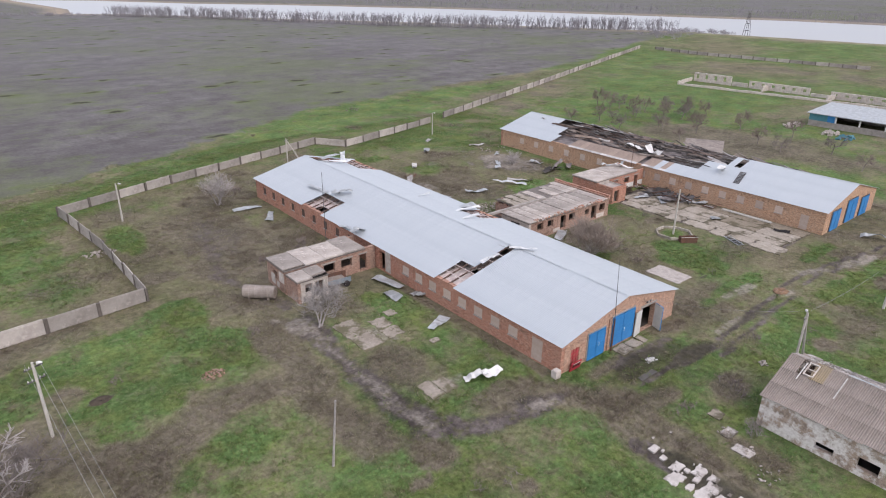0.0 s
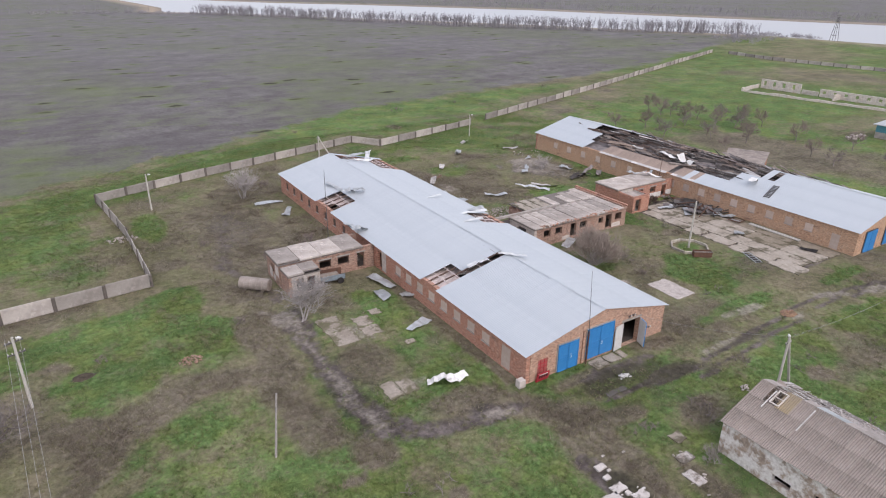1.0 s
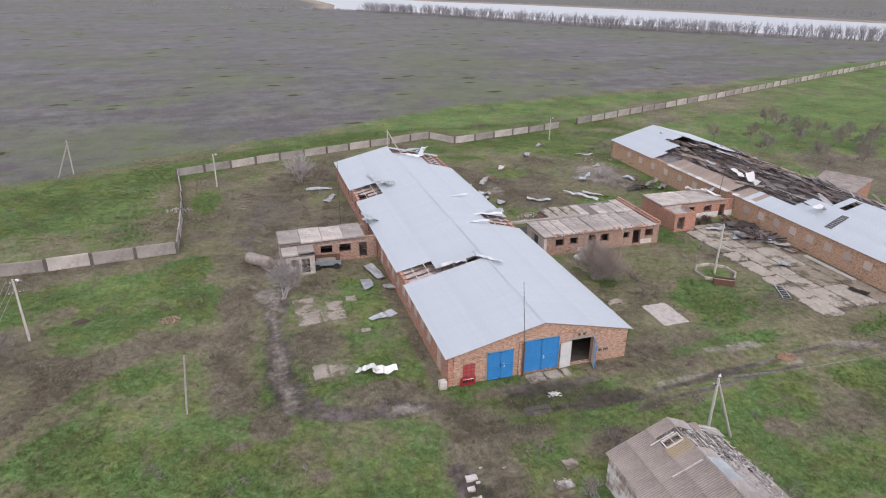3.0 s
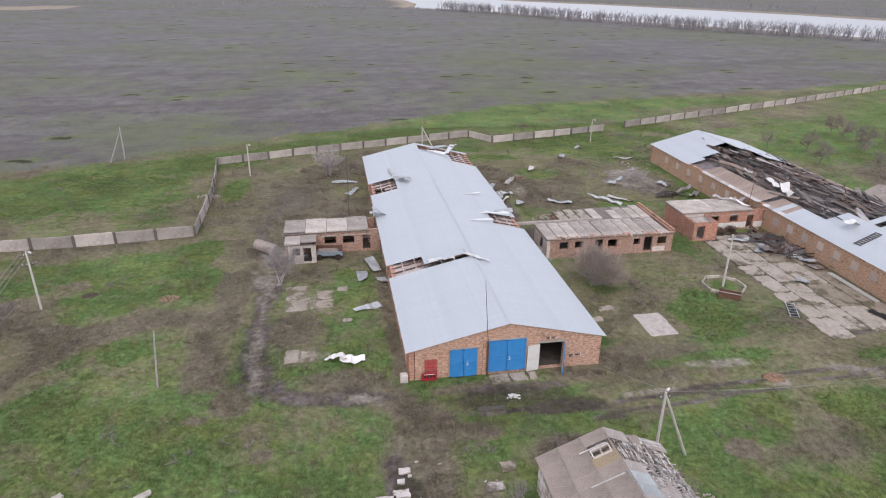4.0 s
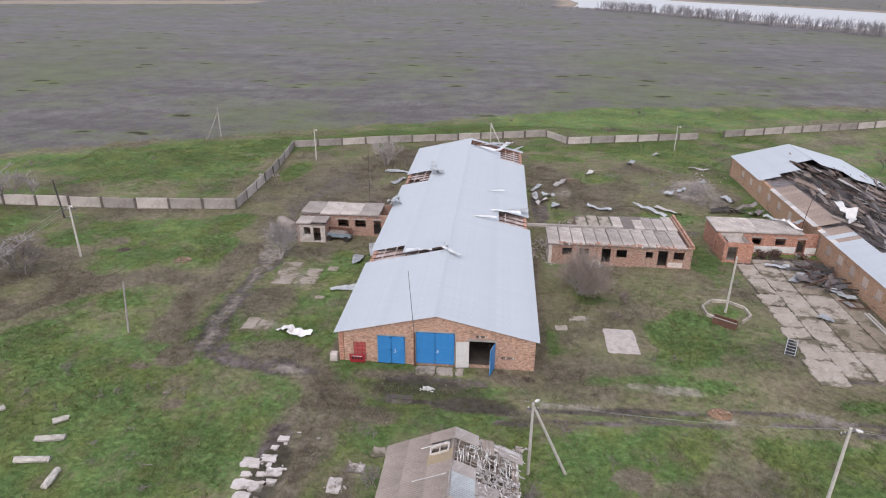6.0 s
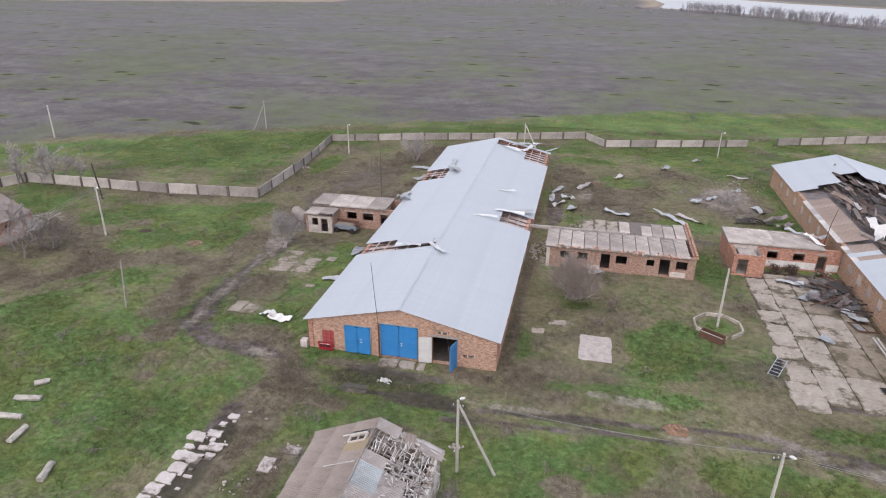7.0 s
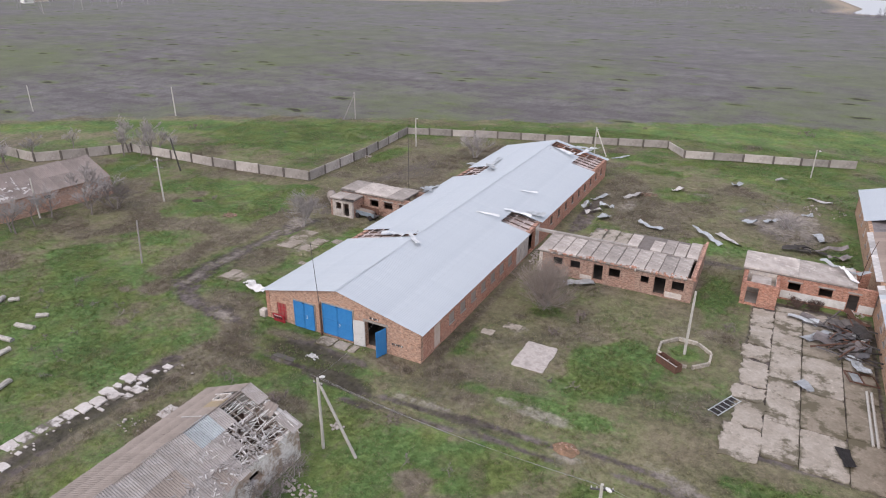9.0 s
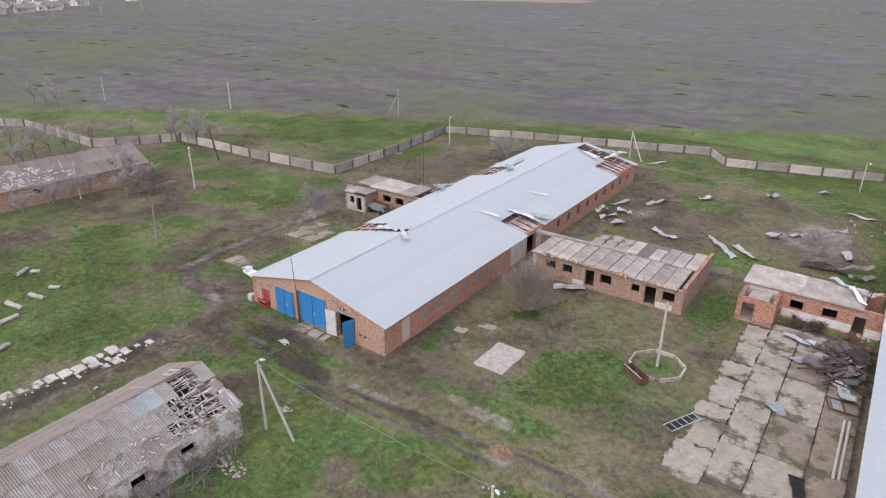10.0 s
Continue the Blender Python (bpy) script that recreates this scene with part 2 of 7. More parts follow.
# ---- geometry helpers ----
class Geo:
    """Collects vertices and faces of one mesh."""

    def __init__(self):
        self.v, self.f = [], []

    def add(self, verts, faces, m=None):
        n = len(self.v)
        self.v += [tuple(m @ Vector(p)) for p in verts] if m else [tuple(p) for p in verts]
        self.f += [tuple(i + n for i in f) for f in faces]
        return self

    def box(self, x0, y0, z0, x1, y1, z1, m=None):
        v = [(x, y, z) for z in (z0, z1) for x, y in ((x0, y0), (x1, y0), (x1, y1), (x0, y1))]
        return self.add(v, [(3, 2, 1, 0), (4, 5, 6, 7), (0, 1, 5, 4), (1, 2, 6, 5), (2, 3, 7, 6), (3, 0, 4, 7)], m)

    def slab(self, x0, y0, z0, x1, y1, z1, c=0.02, m=None):
        """A box whose upper edges are chamfered."""
        v = [(x0, y0, z0), (x1, y0, z0), (x1, y1, z0), (x0, y1, z0), (x0, y0, z1 - c), (x1, y0, z1 - c), (x1, y1, z1 - c), (x0, y1, z1 - c),
             (x0 + c, y0 + c, z1), (x1 - c, y0 + c, z1), (x1 - c, y1 - c, z1), (x0 + c, y1 - c, z1)]
        f = [(3, 2, 1, 0), (8, 9, 10, 11)]
        for i in range(4):
            j = (i + 1) % 4
            f += [(i, j, j + 4, i + 4), (i + 4, j + 4, j + 8, i + 8)]
        return self.add(v, f, m)

    def tube(self, pts, radii, n=8):
        pts = [Vector(p) for p in pts]
        base = len(self.v)
        for i, p in enumerate(pts):
            d = (pts[min(i + 1, len(pts) - 1)] - pts[max(i - 1, 0)]).normalized()
            a = d.orthogonal().normalized()
            b = d.cross(a)
            r = radii[i] if isinstance(radii, (list, tuple)) else radii
            self.v += [tuple(p + (a * math.cos(k * math.tau / n) + b * math.sin(k * math.tau / n)) * r) for k in range(n)]
        for i in range(len(pts) - 1):
            for k in range(n):
                a, b = base + i * n + k, base + i * n + (k + 1) % n
                self.f.append((a, b, b + n, a + n))
        self.f.append(tuple(base + k for k in reversed(range(n))))
        self.f.append(tuple(base + (len(pts) - 1) * n + k for k in range(n)))
        return self

    def beam(self, a, b, w, h):
        """A squared timber from a to b."""
        a, b = Vector(a), Vector(b)
        d = b - a
        m = Matrix.Translation(a) @ d.to_track_quat("X", "Z").to_matrix().to_4x4()
        return self.box(0, -w / 2, -h / 2, d.length, w / 2, h / 2, m)

    def weld(self):
        """Joins touching boxes into one shell."""
        keys, ids, verts = {}, [], []
        for p in self.v:
            k = tuple(round(c, 4) for c in p)
            if k not in keys:
                keys[k] = len(verts)
                verts.append(p)
            ids.append(keys[k])
        faces, count = [tuple(ids[i] for i in f) for f in self.f], {}
        for f in faces:
            count[frozenset(f)] = count.get(frozenset(f), 0) + 1
        self.v, self.f = verts, [f for f in faces if count[frozenset(f)] == 1]
        return self

    def mesh(self, name, mat, smooth=False):
        me = bpy.data.meshes.new(name)
        me.from_pydata(self.v, [], self.f)
        me.materials.append(mat)
        if smooth:
            me.polygons.foreach_set("use_smooth", [True] * len(me.polygons))
        me.update()
        return me


def part(name, geo, mat, parent=None, label="", smooth=False):
    data = geo.mesh(name, mat, smooth) if isinstance(geo, Geo) else geo
    ob = new(name, data)
    if parent:
        ob.parent = parent
    if label:
        ob["label"] = label
    return ob


def thing(name, label, category, group="", at=None):
    ob = tagged(new(name), label, category, group)
    if at:
        ob.matrix_basis = pose(*at)
    return ob


def wall_geo(length, height, thick, openings=(), top=None, start=0.0):
    """A wall along x from 0 to length, thickness towards +y, with openings (u0, u1, z0, z1) cut through. top(u): the height where it is not even."""
    g = Geo()
    us = sorted({start, length, *[min(max(o[i], start), length) for o in openings for i in (0, 1)]})
    if top:
        us = sorted({*us, *[length * i / 24 for i in range(25) if length * i / 24 > start]})
    for a, b in zip(us, us[1:]):
        if b - a < 1e-4:
            continue
        cuts = sorted((o[2], o[3]) for o in openings if o[0] < (a + b) / 2 < o[1])
        z = -0.3
        for c0, c1 in cuts + [(None, None)]:
            if c0 is None:
                ta, tb = (top(a), top(b)) if top else (height, height)
                g.add([(a, 0, z), (b, 0, z), (b, thick, z), (a, thick, z), (a, 0, ta), (b, 0, tb), (b, thick, tb), (a, thick, ta)],
                      [(3, 2, 1, 0), (4, 5, 6, 7), (0, 1, 5, 4), (1, 2, 6, 5), (2, 3, 7, 6), (3, 0, 4, 7)])
            elif c0 > z + 1e-4:
                g.box(a, 0, z, b, thick, c0)
                z = c1
            else:
                z = c1
    return g


def jag(seed, base, depth, step=0.6):
    """A ragged top for a broken wall."""
    return lambda u: base - depth * max(0.0, noise.noise((u / step, seed * 7.3, 0.5)) + 0.25)


def sheet_mesh(name, width, length, mat, waves, amp, thick=0.006, curl=None, nl=1):
    """A profiled sheet, width along x, length along y, from the origin; curl(u, v) lifts it."""
    g = Geo()
    nu = waves * 2
    for j in range(nl + 1):
        for i in range(nu + 1):
            x, y = width * i / nu, length * j / nl
            z = amp * (i % 2)
            if curl:
                dx, dy, dz = curl(i / nu, j / nl)
                x, y, z = x + dx, y + dy, z + dz
            g.v.append((x, y, z))
    for j in range(nl):
        for i in range(nu):
            a = j * (nu + 1) + i
            g.f.append((a, a + 1, a + nu + 2, a + nu + 1))
    return g.mesh(name, mat)


# ---- ground ----
def axis(lo, hi, step, far_lo, far_hi, cap):
    mid = np.arange(lo, hi + step / 2, step)
    out = []
    for edge, far, sgn in ((lo, far_lo, -1), (mid[-1], far_hi, 1)):
        side, p, s = [], edge, step
        while sgn * (far - p) > 0:
            s = min(s * 1.06, cap if abs(p) < 1000 else 200)
            p += sgn * s
            side.append(p)
        out.append(side)
    return np.array(out[0][::-1] + list(mid) + out[1])


def lattice(x, y, scale, seed):
    """Smooth random values between 0 and 1."""
    rng = np.random.default_rng(seed)
    grid = rng.random((257, 257))
    u, v = x * scale + 1000, y * scale + 1000
    i, j = np.floor(u).astype(int), np.floor(v).astype(int)
    a, b = u - i, v - j
    a, b = a * a * (3 - 2 * a), b * b * (3 - 2 * b)
    i0, i1, j0, j1 = i % 256, (i + 1) % 256, j % 256, (j + 1) % 256
    return (grid[i0, j0] * (1 - a) + grid[i1, j0] * a) * (1 - b) + (grid[i0, j1] * (1 - a) + grid[i1, j1] * a) * b


def fbm(x, y, scale, seed, octaves=4):
    out, amp, tot = 0, 1.0, 0.0
    for o in range(octaves):
        out = out + amp * lattice(x, y, scale * 2.03 ** o, seed + o)
        tot += amp
        amp *= 0.55
    return out / tot


def line_distance(x, y, pts):
    best = np.full_like(x, 1e9)
    for (ax, ay), (bx, by) in zip(pts, pts[1:]):
        dx, dy = bx - ax, by - ay
        t = np.clip(((x - ax) * dx + (y - ay) * dy) / (dx * dx + dy * dy), 0, 1)
        best = np.minimum(best, np.hypot(x - ax - t * dx, y - ay - t * dy))
    return best


def inside(x, y, pts):
    odd = np.zeros(x.shape, bool)
    for (ax, ay), (bx, by) in zip(pts, pts[1:] + pts[:1]):
        if ay == by:
            continue
        odd ^= ((ay > y) != (by > y)) & (x < (bx - ax) * (y - ay) / (by - ay) + ax)
    return odd


RIVER = [(450, -400), (432, 60), (418, 130), (395, 240), (310, 375), (228, 480), (150, 588), (118, 602), (112, 612), (124, 680),
         (118, 770), (106, 905), (190, 850), (262, 735), (330, 668), (440, 522), (490, 418), (526, 350), (573, 250), (588, 186), (600, 60), (620, -400)]
FENCE_W = [(-84, 44), (-64.5, 55.6), (-35.5, 55.2), (-30, 62), (-25.9, 68.5), (0.3, 69.1), (15.45, 70.7)]
FENCE_X = [(15.45, 70.7), (15.3, 88.4), (13.4, 106.8)]
FENCE_N = [(13.4, 106.8), (32, 112.9), (65.4, 122.4)]
FENCE_J = [(65.4, 122.4), (69.4, 116.5)]
FENCE_E = [(69.4, 116.5), (84.7, 120.4), (98.5, 124.2)]
FENCE_F = [(104.6, 126.8), (158, 146), (287, 195.5)]
FENCE_G = [(289, 188), (286, 164), (296, 95)]
EDGE = [(-300, -60), (-86, 60), (-55, 86), (-20, 106), (10, 118.5), (50, 137), (84, 155), (133, 163), (202, 172), (336, 218), (420, 250)]


def ground_cover(x, y):
    """Shares of fresh grass, dry weeds, bare earth, ploughed field, pale dust and wet mud at each place."""
    n1, n2, n3 = fbm(x, y, 0.03, 1), fbm(x, y, 0.11, 20), fbm(x, y, 0.45, 40)
    wob = (n2 - 0.5) * 1.1 + (n3 - 0.5) * 0.9
    green = np.clip(0.48 + (n1 - 0.5) * 1.6 + wob * 0.9, 0, 1)
    dry = np.clip(0.22 + (0.5 - n1) * 1.2 + (fbm(x, y, 0.16, 60) - 0.5) * 2.2, 0, 1)
    dirt = np.zeros_like(x)
    pale = np.zeros_like(x)

    def spot(cx, cy, rx, ry, rot=0.0, rough=1.0, soft=0.45):
        a = radians(rot)
        u = ((x - cx) * math.cos(a) + (y - cy) * math.sin(a)) / rx
        v = ((y - cy) * math.cos(a) - (x - cx) * math.sin(a)) / ry
        return np.clip((1.0 - np.hypot(u, v) + wob * rough) / soft, 0, 1)

    def strip(pts, half, rough=1.0, soft=0.6):
        d = line_distance(x, y, pts)
        return np.clip((1.0 - d / half + wob * rough) / soft, 0, 1)

    lush = (spot(19, 27, 14, 7.5, -32, 0.8), spot(31, 19.5, 8, 4.5), spot(9, 32, 6, 5), spot(20, 17, 12, 6), spot(36.5, 24.5, 1.8, 1.2), spot(46.5, 20, 1.6, 2.4),
            spot(75, 40, 6.5, 4.6, 60, 0.8), spot(73.5, 35.5, 3, 2.6), spot(66, 21, 9, 3.4), spot(80, 22.6, 9, 2.6), spot(62, 15, 5, 6), spot(72, 12, 14, 5), spot(92, 19, 12, 5),
            spot(65.5, 47, 2.6, 2.2), spot(81.4, 58, 2.6, 7), spot(80.4, 45.4, 1.9, 1.9, 0, 0.3), spot(-8, 92, 22, 16, 0, 0.6), spot(17.5, 66, 3, 5), spot(18.5, 91, 3.2, 7), spot(90, 29.5, 7, 1.2),
            spot(77, 113, 12, 3.6), spot(62, 112, 6, 3), spot(190, 110, 60, 40, 0, 0.4), spot(330, 150, 70, 70, 0, 0.3), spot(150, 100, 26, 36, 0, 0.5))
    thin = (spot(9, 53, 9, 6, 20, 0.9), spot(11, 61, 9, 5), spot(19, 56, 4, 5), spot(2, 61, 7, 5), spot(14, 41, 5, 3), spot(17, 66, 5, 4), spot(36, 54, 1.8, 5), spot(35, 38, 2.4, 4), spot(36, 45, 1.4, 5), spot(60, 37, 2, 5), spot(72, 31, 9, 1.6),
            spot(125, 60, 16, 40, 0, 0.5), spot(72, 92, 8, 8), spot(80, 74, 8, 4), spot(66, 105, 9, 4), spot(-2, 57, 6, 5), spot(-22, 40, 9, 16))
    for group, top, less in ((lush, 0.98, 0.85), (thin, 0.8, 0.7)):
        for s in group:
            green = np.maximum(green, s * top)
            dry = dry * (1 - less * s)
    for s in (strip([(39.5, 4), (39.6, 14), (41, 21), (42, 26), (38, 30)], 3.4), spot(44.5, 15, 2.4, 5) * 0.8, spot(30, 43, 3.6, 6) * 0.75, spot(34, 33, 4, 2) * 0.8, spot(46, 30, 5, 1.2) * 0.8, strip([(59.8, 33), (60.0, 58)], 0.9), strip([(40.1, 33), (40.0, 58)], 0.7), strip([(-2, 40), (4, 37), (8, 44), (15, 47.5), (23, 46)], 2.6), strip([(22, 35), (21.5, 43), (23, 50), (24, 57)], 2.8), spot(28, 83, 9, 14), spot(18, 76, 4, 3), spot(31, 72, 6, 5), spot(40, 22, 3.6, 5.5), spot(35, 31, 5, 1.6),
              spot(-2, 46, 4, 5), spot(25, 31, 2.4, 2.6), spot(66, 18.6, 1.8, 1.2), spot(73, 17.6, 2.4, 1.2), spot(87, 20, 3, 1.4), spot(64, 44.6, 1.6, 1.2), spot(57.5, 30.4, 3, 1), spot(62, 33, 2.4, 2.0) * 0.7, spot(51, 21, 4, 2.2),
              spot(45, 24, 4, 1.6), spot(72, 84, 9, 12) * 0.9, spot(64, 92, 5, 10) * 0.9, spot(89, 86, 7, 12), spot(52, 105, 10, 4), spot(36, 101, 7, 6), spot(140, 70, 14, 30, 0, 0.6), spot(83, 50, 2.0, 1.6), spot(2, 26, 5, 4), spot(28, 24, 1.4, 1), spot(22, 29, 1.6, 1)):
        dry = np.maximum(dry, s * 0.95)
        green = green * (1 - 0.7 * s)
    for s in (strip([(26.8, 56), (26.3, 46), (26.2, 38), (26.9, 33), (31, 30.4), (38, 29.8)], 2.1, 1.1) * 0.76, strip([(44, 26.8), (54, 25.6), (69, 26.9), (80, 27.8), (100, 24.6)], 0.55) * 0.9,
              strip([(56, 24.4), (70, 25.5), (82, 26.4), (100, 23.0)], 0.45) * 0.8, strip([(39.6, 3), (39.0, 8), (38.6, 12), (38.6, 16), (38.4, 21.5)], 1.5, 0.5), spot(37, 29.8, 4, 1.0),
              spot(49, 28.2, 5.5, 1.7) * 0.4, spot(53.5, 26.4, 4, 1.0), spot(28, 84, 5, 8) * 0.5, spot(87, 86, 6, 9) * 0.75, spot(61.5, 76, 1.6, 9) * 0.9, spot(80, 68.5, 6, 1.2) * 0.7, spot(50, 29.6, 7, 1.2) * 0.8, spot(6.6, 54.3, 1.5, 0.9, 0, 0.5), spot(95, 57, 3, 4),
              strip([(27, 60), (24, 72), (29, 90)], 1.6) * 0.6, strip([(-9, 22), (-7, 52)], 2.0) * 0.4):
        dirt = np.maximum(dirt, s)
    for s in (strip([(26.6, 55), (26.3, 46), (26.2, 38), (27, 33)], 0.9, 1.8) * 0.58, spot(30.6, 48.6, 2.4, 2.8, 0, 1.4) * 0.85, spot(32.6, 47.6, 1.2, 2.2, 0, 1.6) * 0.8, spot(31, 37.4, 2.0, 1.3, 0, 1.6) * 0.85, spot(26.6, 47, 0.8, 1.6, 0, 1.4), spot(26.5, 40.5, 0.9, 1.0, 0, 1.4), spot(83.5, 27.3, 4.5, 0.9, -22), spot(64.8, 42.2, 1.4, 1.0),
              spot(88.5, 87, 6, 10, 0, 1.2) * 0.9, spot(66, 84, 1.6, 3) * 0.7, spot(75, 95, 2.5, 1.2) * 0.6, spot(71.6, 30, 2.6, 0.7), spot(68.2, 30.4, 1.2, 0.6), spot(26, 55, 1.6, 2, 0, 1.2), spot(24.4, 57.5, 1.2, 0.7), spot(36.4, 30, 2.4, 0.7), spot(92, 24.6, 5, 0.9, -10), spot(62, 26.9, 3, 0.4), spot(75, 26.2, 1.6, 0.8)):
        pale = np.maximum(pale, s)
    # the open field beyond the grass verge
    side = np.interp(x, [p[0] for p in EDGE], [p[1] for p in EDGE])
    field = np.clip((y - side + wob * 9) / 5, 0, 1) * (x < 460)
    verge = 1.15 * np.clip(1 - np.abs(y - side + 9) / 12 + wob * 0.5, 0, 1) * (1 - field)
    green = np.maximum(green, verge)
    dry *= 1 - 0.8 * verge
    outside = np.clip((np.hypot(x - 50, y - 50) - 110) / 80, 0, 1) * (1 - field)
    green = green * (1 - outside) + np.clip(0.55 + (n1 - 0.5) * 1.5, 0, 1) * outside
    far = np.clip((x + 0.62 * y - 640) / 40, 0, 1)
    field = np.maximum(field, far)
    paved = (x > 85.6) & (x < 97) & (y > 32.6) & (y < 61)
    dirt, green, pale = np.where(paved, 1.0, dirt), np.where(paved, 0.0, green), np.where(paved, 0.0, pale)
    damp = np.zeros_like(x)
    for s in (spot(48.5, 28.2, 6.5, 2.0), spot(54, 26.4, 5, 1.1), spot(38.9, 13, 1.6, 9.5) * 1.25, spot(36, 31.6, 4, 0.9) * 0.4, spot(46, 24.6, 4, 1.6) * 0.6, spot(65.6, 46.2, 3, 1.6) * 0.6, spot(68, 26.4, 9, 0.7) * 0.6, spot(95, 56, 3, 6) * 0.7):
        damp = np.maximum(damp, s)
    return green, dry, dirt, field, pale, damp


gx, gy = axis(-45, 125, 0.7, -3500, 3500, 12), axis(-22, 132, 0.7, -2500, 3800, 12)
GX, GY = np.meshgrid(gx, gy)
cover = ground_cover(GX, GY)
near = np.clip(1 - (np.hypot(GX - 50, GY - 50) - 300) / 300, 0, 1)
GZ = (fbm(GX, GY, 0.12, 80) - 0.5) * 0.16 * near + (fbm(GX, GY, 0.9, 90) - 0.5) * 0.12 * near - 0.06 * cover[2] - 0.02
bank = np.where(inside(GX, GY, RIVER), -1, 1) * line_distance(GX, GY, RIVER + RIVER[:1])
GZ = np.where(bank < 12, GZ * 0 - 1.6 + 1.6 * np.clip((bank + 20) / 22, 0, 1), GZ)
ny, nx = GX.shape
idx = np.arange(nx * ny).reshape(ny, nx)
quads = np.stack([idx[:-1, :-1], idx[:-1, 1:], idx[1:, 1:], idx[1:, :-1]], -1).reshape(-1, 4)
gm = bpy.data.meshes.new("ground")
gm.vertices.add(nx * ny)
gm.vertices.foreach_set("co", np.stack([GX, GY, GZ], -1).astype(np.float32).ravel())
gm.loops.add(quads.size)
gm.loops.foreach_set("vertex_index", quads.ravel().astype(np.int32))
gm.polygons.add(len(quads))
gm.polygons.foreach_set("loop_start", np.arange(0, quads.size, 4, dtype=np.int32))
gm.polygons.foreach_set("use_smooth", np.ones(len(quads), bool))
gm.update(calc_edges=True)
for nm, val in zip(("green", "dry", "dirt", "field", "pale", "damp"), cover):
    gm.attributes.new(nm, "FLOAT", "POINT").data.foreach_set("value", val.astype(np.float32).ravel())
gm.attributes.new("reed", "FLOAT", "POINT").data.foreach_set("value", (np.maximum(np.clip(1 - np.abs(bank - 2) / 16, 0, 1), 0.75 * ((GX < -175) & (GX > -420) & (GY > 545 + 0.28 * (GX + 290)) & (GY < 600 + 0.28 * (GX + 290))))).astype(np.float32).ravel())


def mat_ground():
    k = Mat("grass_and_soil", 0.97, 0.0, 0.1)

    def at(name):
        n = k.t.nodes.new("ShaderNodeAttribute")
        n.attribute_name = name
        return n.outputs["Fac"]

    fine, mid, big, tiny = k.noise(2.2, 6, 0.7), k.noise(0.5, 5, 0.65), k.noise(0.013, 7, 0.62), k.noise(9.0, 4, 0.7)
    streak = k.noise(0.16, 9, 0.75)
    speck = k.noise(0.9, 7, 0.75)
    blend = k.math("SUBTRACT", k.math("ADD", k.math("MULTIPLY", fine, 0.5), k.math("MULTIPLY", mid, 0.5)), 0.5)

    def cut(name, gain=1.7, soft=0.2):
        return k.ramp(k.math("ADD", at(name), k.math("MULTIPLY", blend, gain)), 0.5 - soft, 0.5 + soft)

    hue, thatch, patch = k.noise(0.2, 5, 0.6), k.noise(0.42, 7, 0.72), k.noise(0.28, 6, 0.66, (1.3, 0.8, 1))
    base = k.mix(k.ramp(mid, 0.3, 0.7), (0.162, 0.145, 0.088), (0.122, 0.128, 0.058))
    base = k.mix(k.ramp(hue, 0.42, 0.62, 0.0, 0.6), base, (0.205, 0.162, 0.118))
    base = k.mix(k.ramp(patch, 0.5, 0.64, 0.0, 0.7), base, (0.122, 0.144, 0.054))
    base = k.mix(k.ramp(tiny, 0.35, 0.7, 0.0, 0.5), base, (0.260, 0.228, 0.160))
    base = k.mix(k.ramp(speck, 0.52, 0.7, 0.0, 0.45), base, (0.100, 0.088, 0.058))
    grass = k.mix(k.ramp(fine, 0.3, 0.7), (0.054, 0.102, 0.030), (0.148, 0.220, 0.078))
    grass = k.mix(k.ramp(hue, 0.44, 0.62, 0.0, 0.75), grass, (0.154, 0.178, 0.057))
    grass = k.mix(k.ramp(thatch, 0.57, 0.70, 0.0, 0.65), grass, (0.215, 0.192, 0.128))
    grass = k.mix(k.ramp(patch, 0.54, 0.66, 0.0, 0.8), grass, (0.140, 0.126, 0.076))
    weeds = k.mix(k.ramp(fine, 0.3, 0.7), (0.104, 0.084, 0.066), (0.216, 0.180, 0.148))
    weeds = k.mix(k.ramp(speck, 0.46, 0.62, 0.0, 0.6), weeds, (0.145, 0.140, 0.075))
    weeds = k.mix(k.ramp(thatch, 0.52, 0.66, 0.0, 0.7), weeds, (0.245, 0.205, 0.165))
    weeds = k.mix(k.ramp(mid, 0.5, 0.7, 0.0, 0.5), weeds, (0.088, 0.066, 0.052))
    soil = k.mix(k.ramp(mid, 0.4, 0.6), (0.080, 0.065, 0.060), (0.156, 0.131, 0.123))
    soil = k.mix(k.ramp(fine, 0.5, 0.7, 0.0, 0.5), soil, (0.068, 0.058, 0.044))
    soil = k.mix(k.ramp(speck, 0.5, 0.62, 0.0, 0.7), soil, (0.115, 0.110, 0.054))
    dust = k.mix(k.ramp(fine, 0.35, 0.7), (0.24, 0.205, 0.172), (0.36, 0.32, 0.28))
    dust = k.mix(k.ramp(speck, 0.5, 0.64, 0.0, 0.8), dust, (0.14, 0.125, 0.075))
    plough = k.mix(k.ramp(streak, 0.38, 0.62), (0.120, 0.108, 0.106), (0.206, 0.192, 0.190))
    plough = k.mix(k.ramp(k.noise(1.1, 6, 0.75), 0.4, 0.7, 0.0, 0.5), plough, (0.086, 0.076, 0.072))
    drift = k.noise(0.035, 8, 0.68, (0.45, 1.6, 1))
    plough = k.mix(k.ramp(drift, 0.46, 0.6, 0.0, 0.6), plough, (0.100, 0.088, 0.090))
    tint = k.math("ADD", k.math("MULTIPLY", big, 0.7), k.math("MULTIPLY", streak, 0.3))
